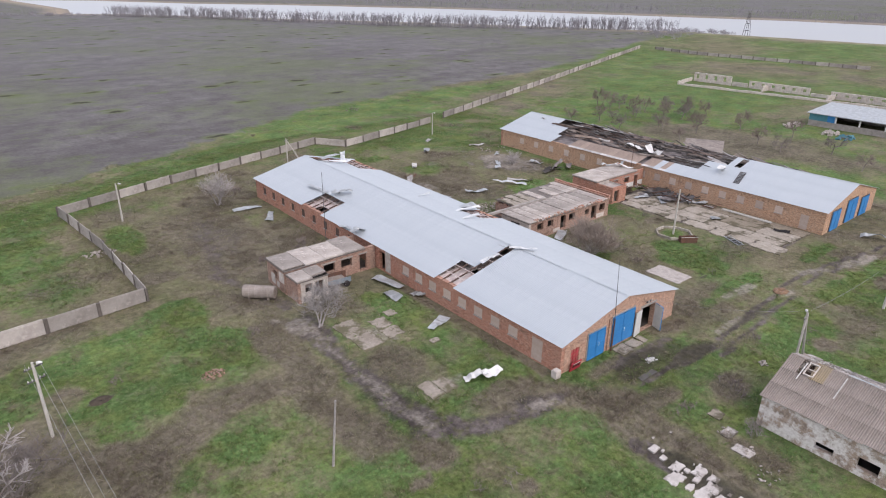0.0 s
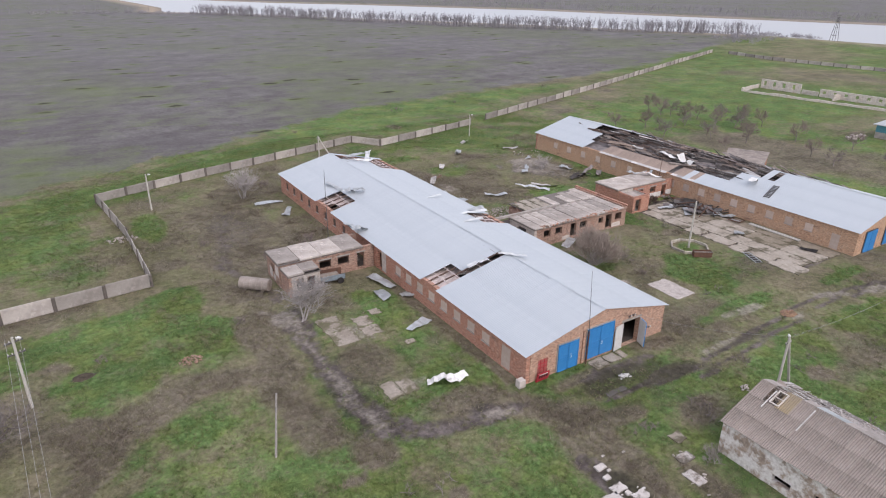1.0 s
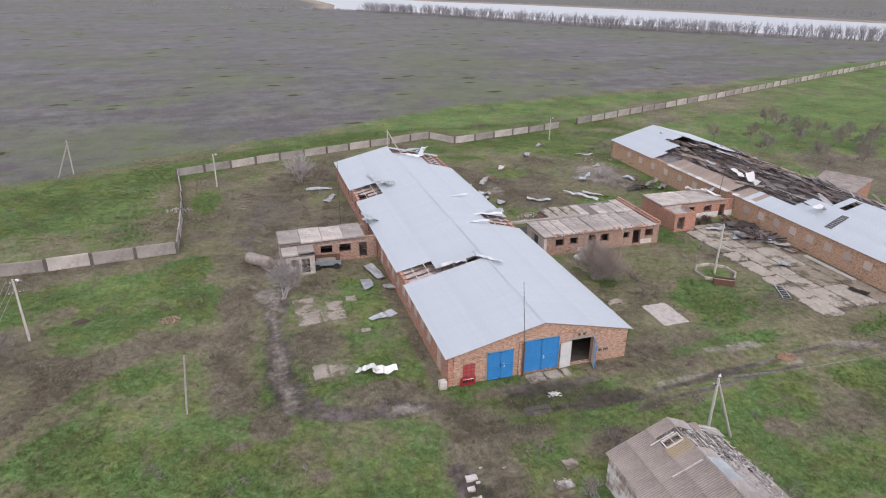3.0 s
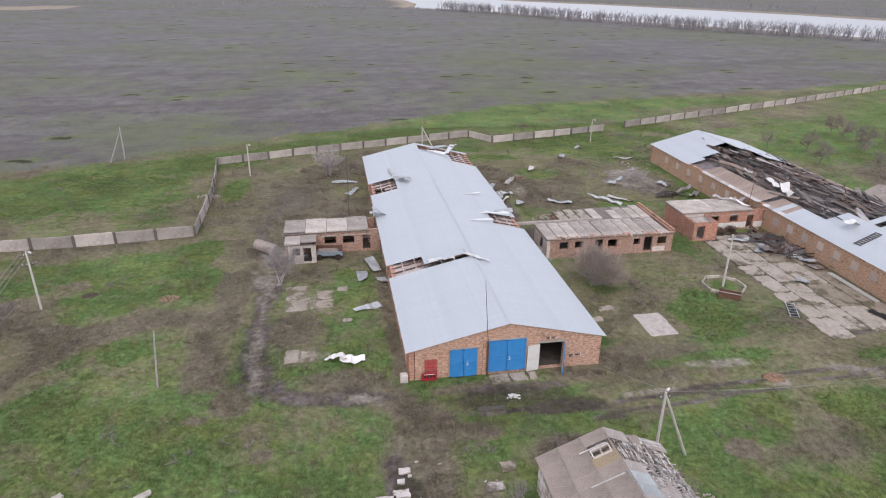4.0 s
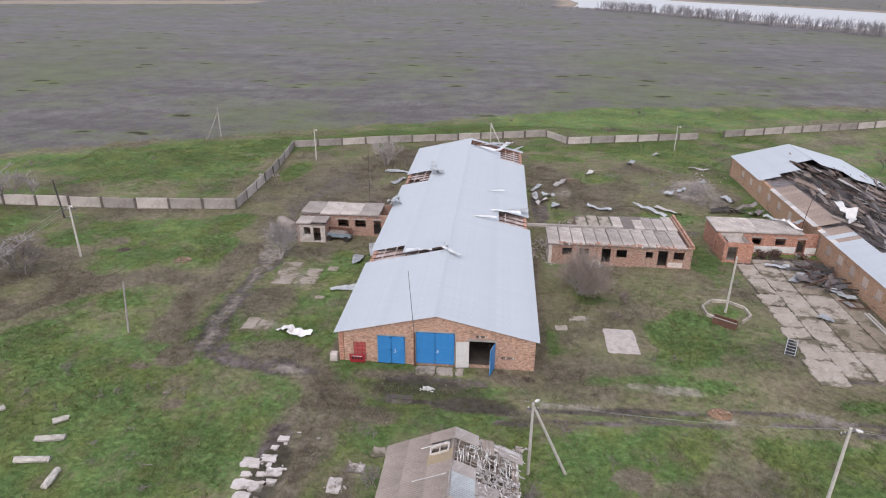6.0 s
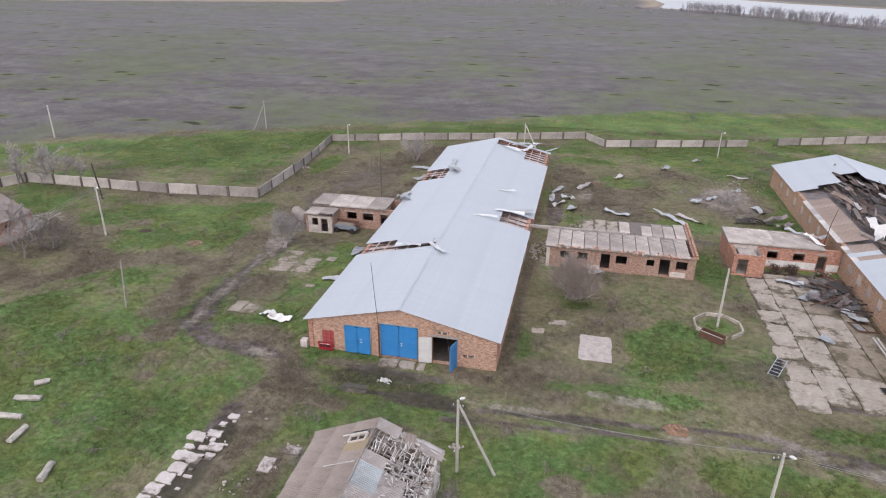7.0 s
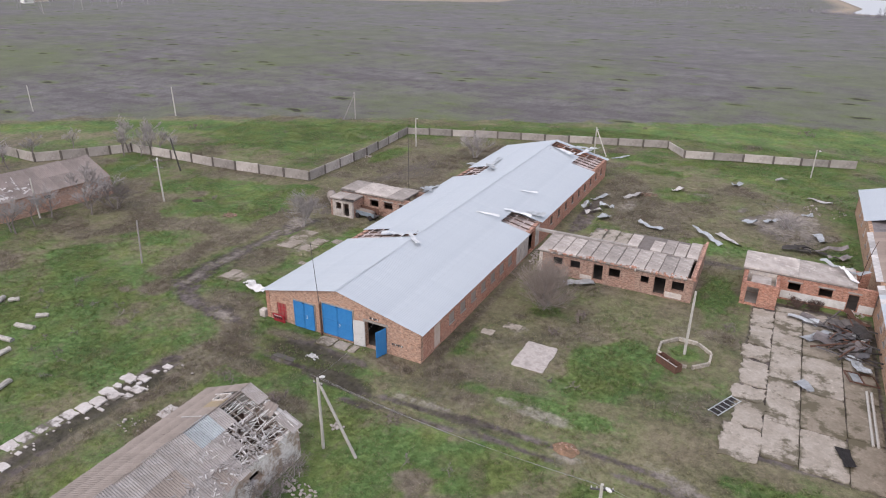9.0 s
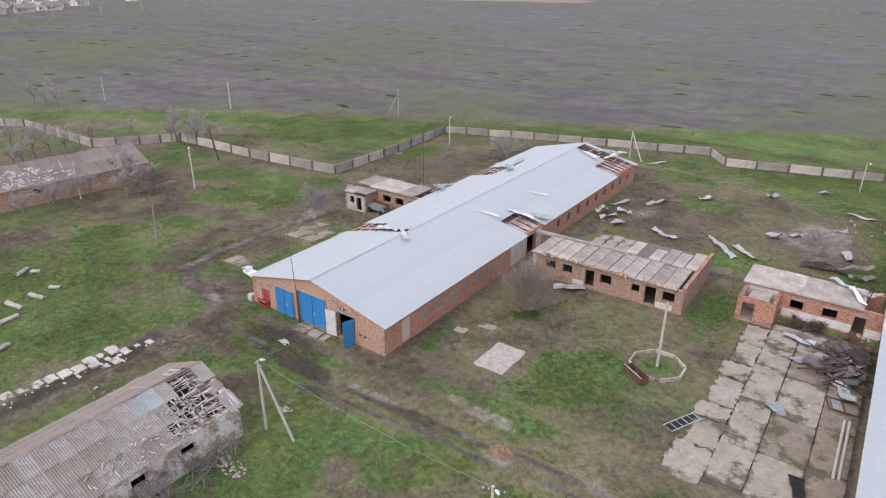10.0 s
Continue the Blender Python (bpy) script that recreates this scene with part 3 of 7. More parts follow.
    # haze put into the colour: far field loses green and turns paler grey
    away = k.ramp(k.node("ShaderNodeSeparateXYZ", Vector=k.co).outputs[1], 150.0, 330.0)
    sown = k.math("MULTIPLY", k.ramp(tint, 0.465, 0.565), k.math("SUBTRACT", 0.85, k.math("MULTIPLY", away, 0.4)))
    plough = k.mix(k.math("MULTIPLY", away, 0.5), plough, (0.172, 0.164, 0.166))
    plough = k.mix(sown, plough, (0.132, 0.145, 0.086))
    plough = k.mix(k.ramp(k.noise(0.2, 6, 0.7, (0.7, 1.3, 1)), 0.58, 0.68, 0.0, 0.6), plough, (0.14, 0.165, 0.065))
    warp = k.node("ShaderNodeVectorMath", **{})
    warp.operation = "MULTIPLY_ADD"
    k.put(warp.inputs[0], k.noise(0.25, 4, 0.6, None, "Color"))
    warp.inputs[1].default_value = (5.0, 5.0, 0.0)
    k.put(warp.inputs[2], k.co)
    pits = k.node("ShaderNodeTexVoronoi", Vector=k.node("ShaderNodeMapping", Vector=warp.outputs[0], Scale=(0.75, 1.5, 1)).outputs[0], Scale=0.085)
    rim = k.math("MULTIPLY", k.ramp(pits.outputs["Distance"], 0.36, 0.17), k.ramp(k.node("ShaderNodeSeparateColor", Color=pits.outputs["Color"]).outputs[0], 0.42, 0.47))
    core = k.math("MULTIPLY", k.ramp(pits.outputs["Distance"], 0.19, 0.11), k.ramp(k.node("ShaderNodeSeparateColor", Color=pits.outputs["Color"]).outputs[0], 0.42, 0.46))
    plough = k.mix(k.math("MULTIPLY", rim, 0.6), plough, (0.13, 0.165, 0.055))
    plough = k.mix(k.math("MULTIPLY", core, 0.9), plough, (0.040, 0.036, 0.028))
    c = k.mix(cut("green"), base, grass)
    c = k.mix(k.math("MULTIPLY", cut("dry"), 0.72), c, weeds)
    c = k.mix(cut("dirt", 1.2), c, soil)
    c = k.mix(k.math("MULTIPLY", cut("pale", 2.2, 0.3), 0.75), c, dust)
    c = k.mix(k.math("MULTIPLY", cut("damp", 1.4, 0.3), 0.72), c, (0.058, 0.054, 0.036))
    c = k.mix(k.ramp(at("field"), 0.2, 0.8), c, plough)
    c = k.mix(k.math("MULTIPLY", at("reed"), 0.9), c, (0.36, 0.29, 0.22))
    calm = k.ramp(at("field"), 0.2, 0.8, 1.0, 0.4)
    broad = k.math("ADD", 1.0, k.math("MULTIPLY", calm, k.ramp(k.noise(0.09, 9, 0.78), 0.3, 0.7, -0.46, 0.36)))
    grain = k.ramp(k.noise(1.5, 9, 0.8), 0.33, 0.67, -0.45, 0.33)
    broad = k.math("ADD", broad, k.math("MULTIPLY", calm, grain))
    c = k.mix(1.0, c, k.node("ShaderNodeCombineColor", Red=broad, Green=broad, Blue=broad).outputs[0], "MULTIPLY")
    k.colour(c)
    k.bump(k.math("ADD", k.math("MULTIPLY", fine, 0.7), k.math("MULTIPLY", tiny, 0.3)), 0.9, 0.18)
    return k.m


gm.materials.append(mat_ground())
ground = tagged(new("ground", gm), "patchy spring grass, dry weeds and bare ploughed field", "ground", kind="structure")

wm = Mat("river_water", 0.32, 0.0, 0.6)
# base colour raised to carry part of the pale sky's reflection
wm.colour((0.30, 0.295, 0.305))
wm.bump(wm.noise(0.35, 4), 0.15, 0.2)
g = Geo()
g.add([(-400, -600, -0.55), (1400, -600, -0.55), (1400, 1500, -0.55), (-400, 1500, -0.55)], [(0, 1, 2, 3)])
water = tagged(part("water", g, wm.m), "still grey river reflecting a pale sky", "river", kind="structure")


# ---- barns ----
def gable_top(w, eave, ridge):
    return lambda u: eave + (ridge - eave) * (1 - abs(u - w / 2) / (w / 2))


def along(x0, y0, x1, y1, z=0.0):
    """The pose of a wall that runs from one corner to the next, its thickness to the left of that way."""
    return pose(x0, y0, z, 0, 0, math.degrees(math.atan2(y1 - y0, x1 - x0)))


def wall(parent, x0, y0, x1, y1, height, thick, openings, mat, label="", top=None):
    w = part("wall", wall_geo(math.hypot(x1 - x0, y1 - y0), height, thick, openings, top, thick).weld(), mat, parent, label)
    w.matrix_basis = along(x0, y0, x1, y1)
    return w


def slope_pose(side, w, y, d, eave, ridge, over, lift=0.0):
    """The pose of a roof sheet: d metres up the slope, its foot at y. side -1: the western slope, 1: the eastern."""
    a = math.atan2(ridge - eave, w / 2)
    c, s = math.cos(a), math.sin(a)
    up = Vector((-side * c, 0, s))
    ax = Vector((0, side, 0))
    nrm = ax.cross(up)
    p = Vector((side * (w / 2 + over), y, eave - over * math.tan(a))) + up * d + nrm * lift
    m = Matrix((ax, up, nrm)).transposed().to_4x4()
    m.translation = p
    return m


W, LEN = 18.4, 65.3


def fill_window(barn, side, y, z0, z1, width, mat, w=W):
    """A window bricked up with paler stone, with a sill."""
    x = side * (w / 2 - 0.10)
    win = part("window", Geo().box(-0.06, -width / 2, z0, 0.06, width / 2, z1), mat, barn, "window opening closed with pale blockwork")
    win.matrix_basis = pose(x, y, 0)
    part("sill", Geo().slab(-0.1, -width / 2 - 0.06, z0 - 0.07, 0.19, width / 2 + 0.06, z0, 0.015), CONCRETE, win).matrix_basis = pose(0, 0, 0, 0, 0, 0 if side > 0 else 180)
    return win


def gate_leaf(parent, x0, z0, width, height, mat, lining=None):
    """A sheet-steel gate leaf with a raised frame; hinge edge at its origin."""
    leaf = part("gate_leaf", Geo().box(0, -0.03, 0, width, 0.03, height), mat, parent)
    leaf.matrix_basis = pose(x0, -0.12, z0)
    fr = Geo()
    for a in ((0, 0, 0.09, height), (width - 0.09, 0, width, height), (0, 0, width, 0.09), (0, height - 0.09, width, height), (0, height / 2 - 0.05, width, height / 2 + 0.05)):
        fr.box(a[0], -0.055, a[1], a[2], -0.031, a[3])
    part("frame", fr, mat, leaf)
    if lining:
        part("lining", Geo().box(0.02, -0.075, 0.02, width - 0.02, -0.06, height - 0.02), lining, leaf, "white painted inner face")
    return leaf


barn = thing("cattle_barn", "long red-brick cattle barn with torn zinc roof and blue gates", "barn", "brick barns", (49.9, 32.0, 0))
EAVE, RIDGE = 3.2, 5.35
tri = gable_top(W, EAVE, RIDGE)
front_open = [(3.75, 6.3, 0.05, 2.98), (7.35, 10.95, 0.25, 3.6), (12.3, 14.7, 0.0, 2.85), (1.4, 2.6, 0.2, 2.1)]
wall(barn, -W / 2, 0, W / 2, 0, EAVE, 0.5, front_open, BRICK_TAN, "gable wall of tan brick with gate openings", tri)
wall(barn, W / 2, LEN, -W / 2, LEN, EAVE, 0.5, [], BRICK, "", tri)
WIN_S = [38.25 - 32 + 2.55 * i for i in range(8)]
WIN_N = [68.5 - 32 + 3.2 * i for i in range(9)]
ZW0, ZW1 = 1.25, 2.35
west = [(LEN - y - 0.65, LEN - y + 0.65, ZW0, ZW1) for y in WIN_S] + [(LEN - y - 0.45, LEN - y + 0.45, ZW0, ZW1) for y in WIN_N]
west += [(LEN - 3.7, LEN - 2.3, 0.1, 2.5), (LEN - 29.6, LEN - 28.4, 0.1, 2.5)]
wall(barn, -W / 2, LEN, -W / 2, 0, EAVE, 0.45, west, BRICK, "long wall of red brick")
east = [(y - 0.6, y + 0.6, ZW0, ZW1) for y in WIN_S[:7]] + [(y - 0.45, y + 0.45, ZW0, ZW1) for y in WIN_N]
east += [(2.6, 3.9, 0.1, 2.6), (27.6, 30.0, 0.1, 2.7)]
wall(barn, W / 2, 0, W / 2, LEN, EAVE, 0.45, east, BRICK, "long wall of red brick")
for y in WIN_S:
    fill_window(barn, -1, y, ZW0, ZW1, 1.3, INFILL)
for y in WIN_S[:7]:
    fill_window(barn, 1, y, ZW0, ZW1, 1.2, ASBESTOS)
for y in WIN_N:
    for side in (-1, 1):
        fill_window(barn, side, y, ZW0, ZW1, 0.9, TIMBER)
for side, y in ((-1, 3.0), (1, 3.25)):
    d = part("door", Geo().box(-0.05, -0.7, 0.1, 0.05, 0.7, 2.55), INFILL, barn, "pale blocked side door")
    d.matrix_basis = pose(side * (W / 2 - 0.1), y, 0)

# gates
for x, z0, wd, h in ((3.75, 0.05, 2.55, 2.93), (7.35, 0.25, 3.6, 3.35)):
    gate = part("gate", Geo().box(0, -0.1, h, wd, 0.04, h + 0.1).box(-0.1, -0.1, 0, 0, 0.04, h + 0.1).box(wd, -0.1, 0, wd + 0.1, 0.04, h + 0.1), CONCRETE, barn, "closed blue double gate")
    gate.matrix_basis = pose(x - W / 2, 0, z0)
    for i in (0, 1):
        gate_leaf(gate, i * (wd / 2) + 0.01, 0.02, wd / 2 - 0.03, h - 0.04, BLUE)
lintel = part("lintel", Geo().box(12.1 - W / 2, -0.04, 2.85, 14.9 - W / 2, 0.2, 3.1), CONCRETE, barn)
leaf_w = gate_leaf(barn, 12.3 - W / 2, 0.05, 1.22, 2.75, WHITE)
leaf_w.matrix_basis = pose(12.3 - W / 2, -0.1, 0.05, 0, 0, 188)
leaf_w.name = "open_gate_leaf"
leaf_w["label"] = "open gate leaf with white inner face"
leaf_b = gate_leaf(barn, 14.7 - W / 2, 0.05, 1.22, 2.75, BLUE, WHITE)
leaf_b.matrix_basis = pose(14.7 - W / 2, -0.1, 0.05, 0, 0, -108)
leaf_b.name = "open_gate_leaf"
leaf_b["label"] = "gate leaf swung open, blue outside"
part("floor", Geo().box(-W / 2 + 0.5, 0.55, -0.1, W / 2 - 0.5, LEN - 0.55, 0.05), SOIL_FLOOR, barn)

# ceiling under the roof, pale boards with joists
ce = Geo()
ce.box(-W / 2 + 0.45, 0.5, 3.0, W / 2 - 0.45, 15.4, 3.08).box(-W / 2 + 0.45, 17.2, 3.0, W / 2 - 0.45, 43.8, 3.08).box(-W / 2 + 0.45, 47, 3.0, W / 2 - 0.45, LEN - 0.5, 3.08)
ce.box(-W / 2 + 0.45, 15.4, 3.0, -5.4, 17.2, 3.08).box(-4.2, 15.4, 3.0, W / 2 - 0.45, 17.2, 3.08).box(-W / 2 + 2, 43.8, 3.0, W / 2 - 0.45, 47, 3.08)
part("ceiling", ce, CEILING, barn, "pale plastered ceiling boards")
def rafter(parent, side, w, y, eave, ridge, mat, up=1.0, name="rafter", size=(0.1, 0.16)):
    x0, x1 = side * w / 2, side * w / 2 * (1 - up)
    part(name, Geo().beam((x0, y, eave - 0.08), (x1, y, eave + (ridge - eave) * up - 0.1), *size), mat, parent)


def purlin(parent, side, w, y0, y1, f, eave, ridge, mat):
    x, z = side * w / 2 * (1 - f), eave + (ridge - eave) * f + 0.01
    part("purlin", Geo().beam((x, y0, z), (x, y1, z), 0.1, 0.06), mat, parent)


for side, y0, y1, up in ((-1, 15.0, 18.6, 0.95), (-1, 43.0, 49.6, 0.5), (1, 27.0, 31.0, 0.5), (1, 57.0, 65.0, 0.98)):
    n = round((y1 - y0) / 1.25)
    for i in range(n + 1):
        rafter(barn, side, W, y0 + (y1 - y0) * i / n, EAVE, RIDGE, TIMBER, up)
    for j in range(1, 7):
        if j / 6.5 < up:
            purlin(barn, side, W, y0 - 0.2, y1 + 0.1, j / 6.5, EAVE, RIDGE, TIMBER if j % 3 == 0 else CEILING)

# roof sheets in two rows on each slope
SL = math.hypot(W / 2, RIDGE - EAVE) + 0.37
ROW = (4.2, SL - 4.2 + 0.1)
NS = 60
SW = (LEN + 0.5) / NS


def ridge_cap(y0, y1, k, half=0.2):
    """A folded cap over the ridge, with the fall k of the slopes."""
    g = Geo()
    for s in (-1, 1):
        q = [(0, y0, 0), (0, y1, 0), (s * half, y1, -half * k), (s * half, y0, -half * k)]
        g.add([(x, y, z + d) for d in (0, 0.012) for x, y, z in q], [(0, 1, 2, 3), (7, 6, 5, 4), (0, 4, 5, 1), (1, 5, 6, 2), (2, 6, 7, 3), (3, 7, 4, 0)])
    return g


def torn(side, row, y):
    """Whether the sheet whose foot lies at y, in metres from the southern gable, is gone."""
    if side < 0:
        if 15.3 < y < 18.0:
            return row == 0 or y < 16.4
        return row == 0 and 43.4 < y < 48.9
    if row == 0:
        return 27.4 < y < 31.2 or 57.0 < y < 65.0
    return 61.0 < y < 64.2


low = sheet_mesh("roof_sheet", SW + 0.06, ROW[0] + 0.1, ZINC, 5, 0.022)
high = sheet_mesh("roof_sheet", SW + 0.06, ROW[1], ZINC, 5, 0.022)
roof = part("roof", ridge_cap(-0.25, LEN + 0.25, (RIDGE - EAVE) / (W / 2)), ZINC, barn, "zinc sheet gable roof with torn gaps")
roof.matrix_basis = pose(0, 0, RIDGE + 0.05)
inv = roof.matrix_basis.inverted()
rnd = random.Random(5)
for side in (-1, 1):
    for i in range(NS):
        y = -0.25 + i * SW
        for row in (0, 1):
            if torn(side, row, y + SW / 2):
                continue
            sh = part("roof_sheet", (low, high)[row], None, roof)
            foot = y if side > 0 else y + SW
            lift = 0.03 + 0.012 * row + rnd.random() * 0.01
            sh.matrix_basis = inv @ slope_pose(side, W, foot, row * ROW[0], EAVE, RIDGE, 0.35, lift)
            if rnd.random() < 0.3:
                sh.matrix_basis = sh.matrix_basis @ pose(0, 0, 0, rnd.uniform(-0.25, 0.25), 0, 0)

# ---- second barn, its middle burnt out ----
EB_E, EB_R, EB_L = 3.5, 5.9, 66.2
barn_b = thing("burnt_barn", "long tan-brick barn with burnt-out roof and blue gates", "barn", "brick barns", (106.2, 31.8, 0))
tri_b = gable_top(W, EB_E, EB_R)
wall(barn_b, -W / 2, 0, W / 2, 0, EB_E, 0.5, [(2.0, 4.8, 0.1, 3.1), (7.2, 10.8, 0.2, 3.7), (12.6, 15.4, 0.1, 3.1)], BRICK_ORANGE, "", tri_b)
wall(barn_b, W / 2, EB_L, -W / 2, EB_L, EB_E, 0.5, [], BRICK, "", tri_b)
WIN_B = [6.6 + 3.0 * i for i in range(9)] + [40 + 4.0 * i for i in range(6)]
wall(barn_b, -W / 2, EB_L, -W / 2, 0, EB_E, 0.45, [(EB_L - y - 0.6, EB_L - y + 0.6, 1.5, 2.6) for y in WIN_B] + [(EB_L - 3.4, EB_L - 2.2, 0.1, 2.3)], BRICK_ORANGE, "long wall of tan brick")
wall(barn_b, W / 2, 0, W / 2, EB_L, EB_E, 0.45, [(y - 0.6, y + 0.6, 1.5, 2.6) for y in WIN_B], BRICK_ORANGE)
for y in WIN_B:
    for side in (-1, 1):
        fill_window(barn_b, side, y, 1.5, 2.6, 1.2, INFILL)
d = part("door", Geo().box(-0.05, -0.6, 0.1, 0.05, 0.6, 2.3), INFILL, barn_b, "pale blocked side door")
d.matrix_basis = pose(-W / 2 + 0.1, 2.8, 0)
for x, z0, wd, h in ((2.0, 0.1, 2.8, 3.0), (7.2, 0.2, 3.6, 3.5), (12.6, 0.1, 2.8, 3.0)):
    gate = part("gate", Geo().box(0, -0.1, h, wd, 0.04, h + 0.1).box(-0.1, -0.1, 0, 0, 0.04, h + 0.1).box(wd, -0.1, 0, wd + 0.1, 0.04, h + 0.1), STEEL, barn_b, "blue double gate")
    gate.matrix_basis = pose(x - W / 2, 0, z0)
    for i in (0, 1):
        gate_leaf(gate, i * (wd / 2) + 0.01, 0.02, wd / 2 - 0.03, h - 0.04, BLUE)
part("floor", Geo().box(-W / 2 + 0.5, 0.5, -0.1, W / 2 - 0.5, EB_L - 0.5, 0.05), SOIL_FLOOR, barn_b)
part("ceiling", Geo().box(-W / 2 + 0.45, 0.5, 3.2, W / 2 - 0.45, EB_L - 0.5, 3.4), CHAR_SHEET, barn_b, "sooty ceiling slabs under the burnt roof")
SLB = math.hypot(W / 2, EB_R - EB_E) + 0.37
roof_b = part("roof", ridge_cap(-0.25, 18, (EB_R - EB_E) / (W / 2)), ZINC, barn_b, "zinc sheet roof burnt away in its middle")
roof_b.matrix_basis = pose(0, 0, EB_R + 0.05)
inv = roof_b.matrix_basis.inverted()
NSB = 60
SWB = (EB_L + 0.5) / NSB
sheets_b = [sheet_mesh("roof_sheet", SWB + 0.06, SLB / 3 + 0.1, ZINC, 5, 0.022) for _ in range(1)]
pale_old = sheet_mesh("old_roof_sheet", SWB + 0.06, 2.6, ASBESTOS, 3, 0.02)
eave_sheet = sheet_mesh("eave_sheet", SWB + 0.06, 0.65, ASH, 5, 0.022)
old_sheet = sheet_mesh("old_roof_sheet", SWB + 0.06, 3.3, BOARD, 3, 0.02)
for side in (-1, 1):
    for i in range(NSB):
        y = -0.25 + i * SWB
        yc = y + SWB / 2
        for row in range(3):
            limit = (27.5, 22.5, 17.5)[row] + rnd.uniform(-1, 1) - (7 if side > 0 else 0)
            upper = (51.8, 53.5, 56.0)[row] + rnd.uniform(-0.8, 0.8) - (4 if side > 0 else 0)
            foot = y if side > 0 else y + SWB
            if limit < yc < upper:
                if row == 0 and side < 0 and yc < 47.5 and (yc > 31.5 or rnd.random() < 0.6):
                    o = part("roof_sheet", old_sheet, None, roof_b)
                    o.matrix_basis = inv @ slope_pose(side, W, foot, 0, EB_E, EB_R, 0.2, 0.0)
                    e = part("eave_sheet", eave_sheet, None, roof_b)
                    e.matrix_basis = inv @ slope_pose(side, W, foot, 0, EB_E, EB_R, 0.35, 0.05)
                if row == 0 and side > 0 and rnd.random() < 0.85:
                    o = part("roof_sheet", pale_old, None, roof_b)
                    o.matrix_basis = inv @ slope_pose(side, W, foot, 0, EB_E, EB_R, 0.2, -0.02)
                continue
            sh = part("roof_sheet", sheets_b[0], None, roof_b)
            sh.matrix_basis = inv @ slope_pose(side, W, foot, row * SLB / 3, EB_E, EB_R, 0.35, 0.03 + 0.012 * row)

rnd = random.Random(11)
char_beam = [Geo().box(-0.5, -0.5, -0.5, 0.5, 0.5, 0.5).mesh("burnt_timber", m) for m in (CHAR, CHAR, CHAR_SHEET)]
for i in range(110):
    y = rnd.uniform(17, 57)
    x = rnd.uniform(-4.6, 8.6)
    lim = EB_E + (EB_R - EB_E) * (1 - abs(x) / (W / 2))
    z = 3.5 + rnd.random() ** 1.3 * max(0.2, (lim - 3.6) * 0.62)
    t = part("burnt_timber", rnd.choice(char_beam), None, barn_b)
    t.matrix_basis = pose(x, y, z, 0, rnd.gauss(0, 4), rnd.gauss(90, 14)) @ Matrix.Diagonal((rnd.uniform(1.5, 4.5), rnd.uniform(0.06, 0.13), rnd.uniform(0.06, 0.13), 1))
for i in range(640):
    y, x = rnd.uniform(16.0, 56.3), rnd.uniform(-5.2, 8.6)
    if i > 540:
        y, x = rnd.uniform(7.0, 22.0), rnd.uniform(0.5, 8.4)
    lim = EB_E + (EB_R - EB_E) * (1 - abs(x) / (W / 2))
    bend = rnd.uniform(-0.9, 0.5)
    sm = sheet_mesh("burnt_sheet", rnd.choice((0.1, 0.16, 0.25, 0.4, 0.6)) * rnd.uniform(0.8, 1.3), rnd.uniform(1.4, 5.6), rnd.choice((CHAR_SHEET, ASH, ASBESTOS, BOARD, CHAR) if x > 4 else (CHAR_SHEET, BURNT_BROWN, BURNT_BROWN, BOARD, ASBESTOS, CHAR, ASH, TIMBER) if y > 34 else (CHAR, CHAR, CHAR_SHEET, CHAR, BURNT_BROWN, ASH, ASBESTOS)), 4, 0.03, curl=lambda u, v: (0, 0, bend * (v - 0.5) ** 2 + 0.08 * math.sin(u * 5 + bend * 9 + v * 4)), nl=4)
    s = part("burnt_sheet", sm, None, barn_b)
    s.matrix_basis = pose(x, y, 3.5 + rnd.uniform(0.3, 0.9) * max(0.2, lim - 3.5), rnd.gauss(0, 3), rnd.uniform(-13, 13) + 14.6 * max(-1, min(1, x / 2)), rnd.gauss(0, 15))


# ---- low brick annexes with slab roofs ----
def slab_roof(parent, x0, y0, x1, y1, z, step, mat, skip=(), seed=1, gap=0.09, rough=0.0):
    r = random.Random(seed)
    roof_ob = part("roof", Geo().box(x0, y0, z - 0.12, x1, y1, z), TAR, parent)
    n = max(1, round((x1 - x0) / step))
    st = (x1 - x0) / n
    for i in range(n):
        if i in skip:
            continue
        cut_a, cut_b = r.random() ** 3 * rough, r.random() ** 3 * rough
        s = part("roof_slab", Geo().slab(gap / 2 + r.uniform(0, gap / 2), 0.02 + cut_a, 0.0, st - gap / 2, y1 - y0 - 0.02 - cut_b, 0.16 + r.uniform(-0.05, 0.05) * min(1, gap / 0.08), 0.03 if gap > 0.05 else 0.008), mat, roof_ob)
        s.matrix_basis = pose(x0 + i * st, y0 + r.uniform(-0.08, 0.08), z, 0, r.uniform(-0.5, 0.5) * min(1, gap / 0.08), r.uniform(-0.4, 0.4) * min(1, gap / 0.08))
    return roof_ob


def lintels(parent, y, spans, z, mat=CONCRETE):
    for a, b in spans:
        part("lintel", Geo().box(a - 0.15, -0.035, 0, b + 0.15, 0.1, 0.18), mat, parent).matrix_basis = pose(0, y, z)


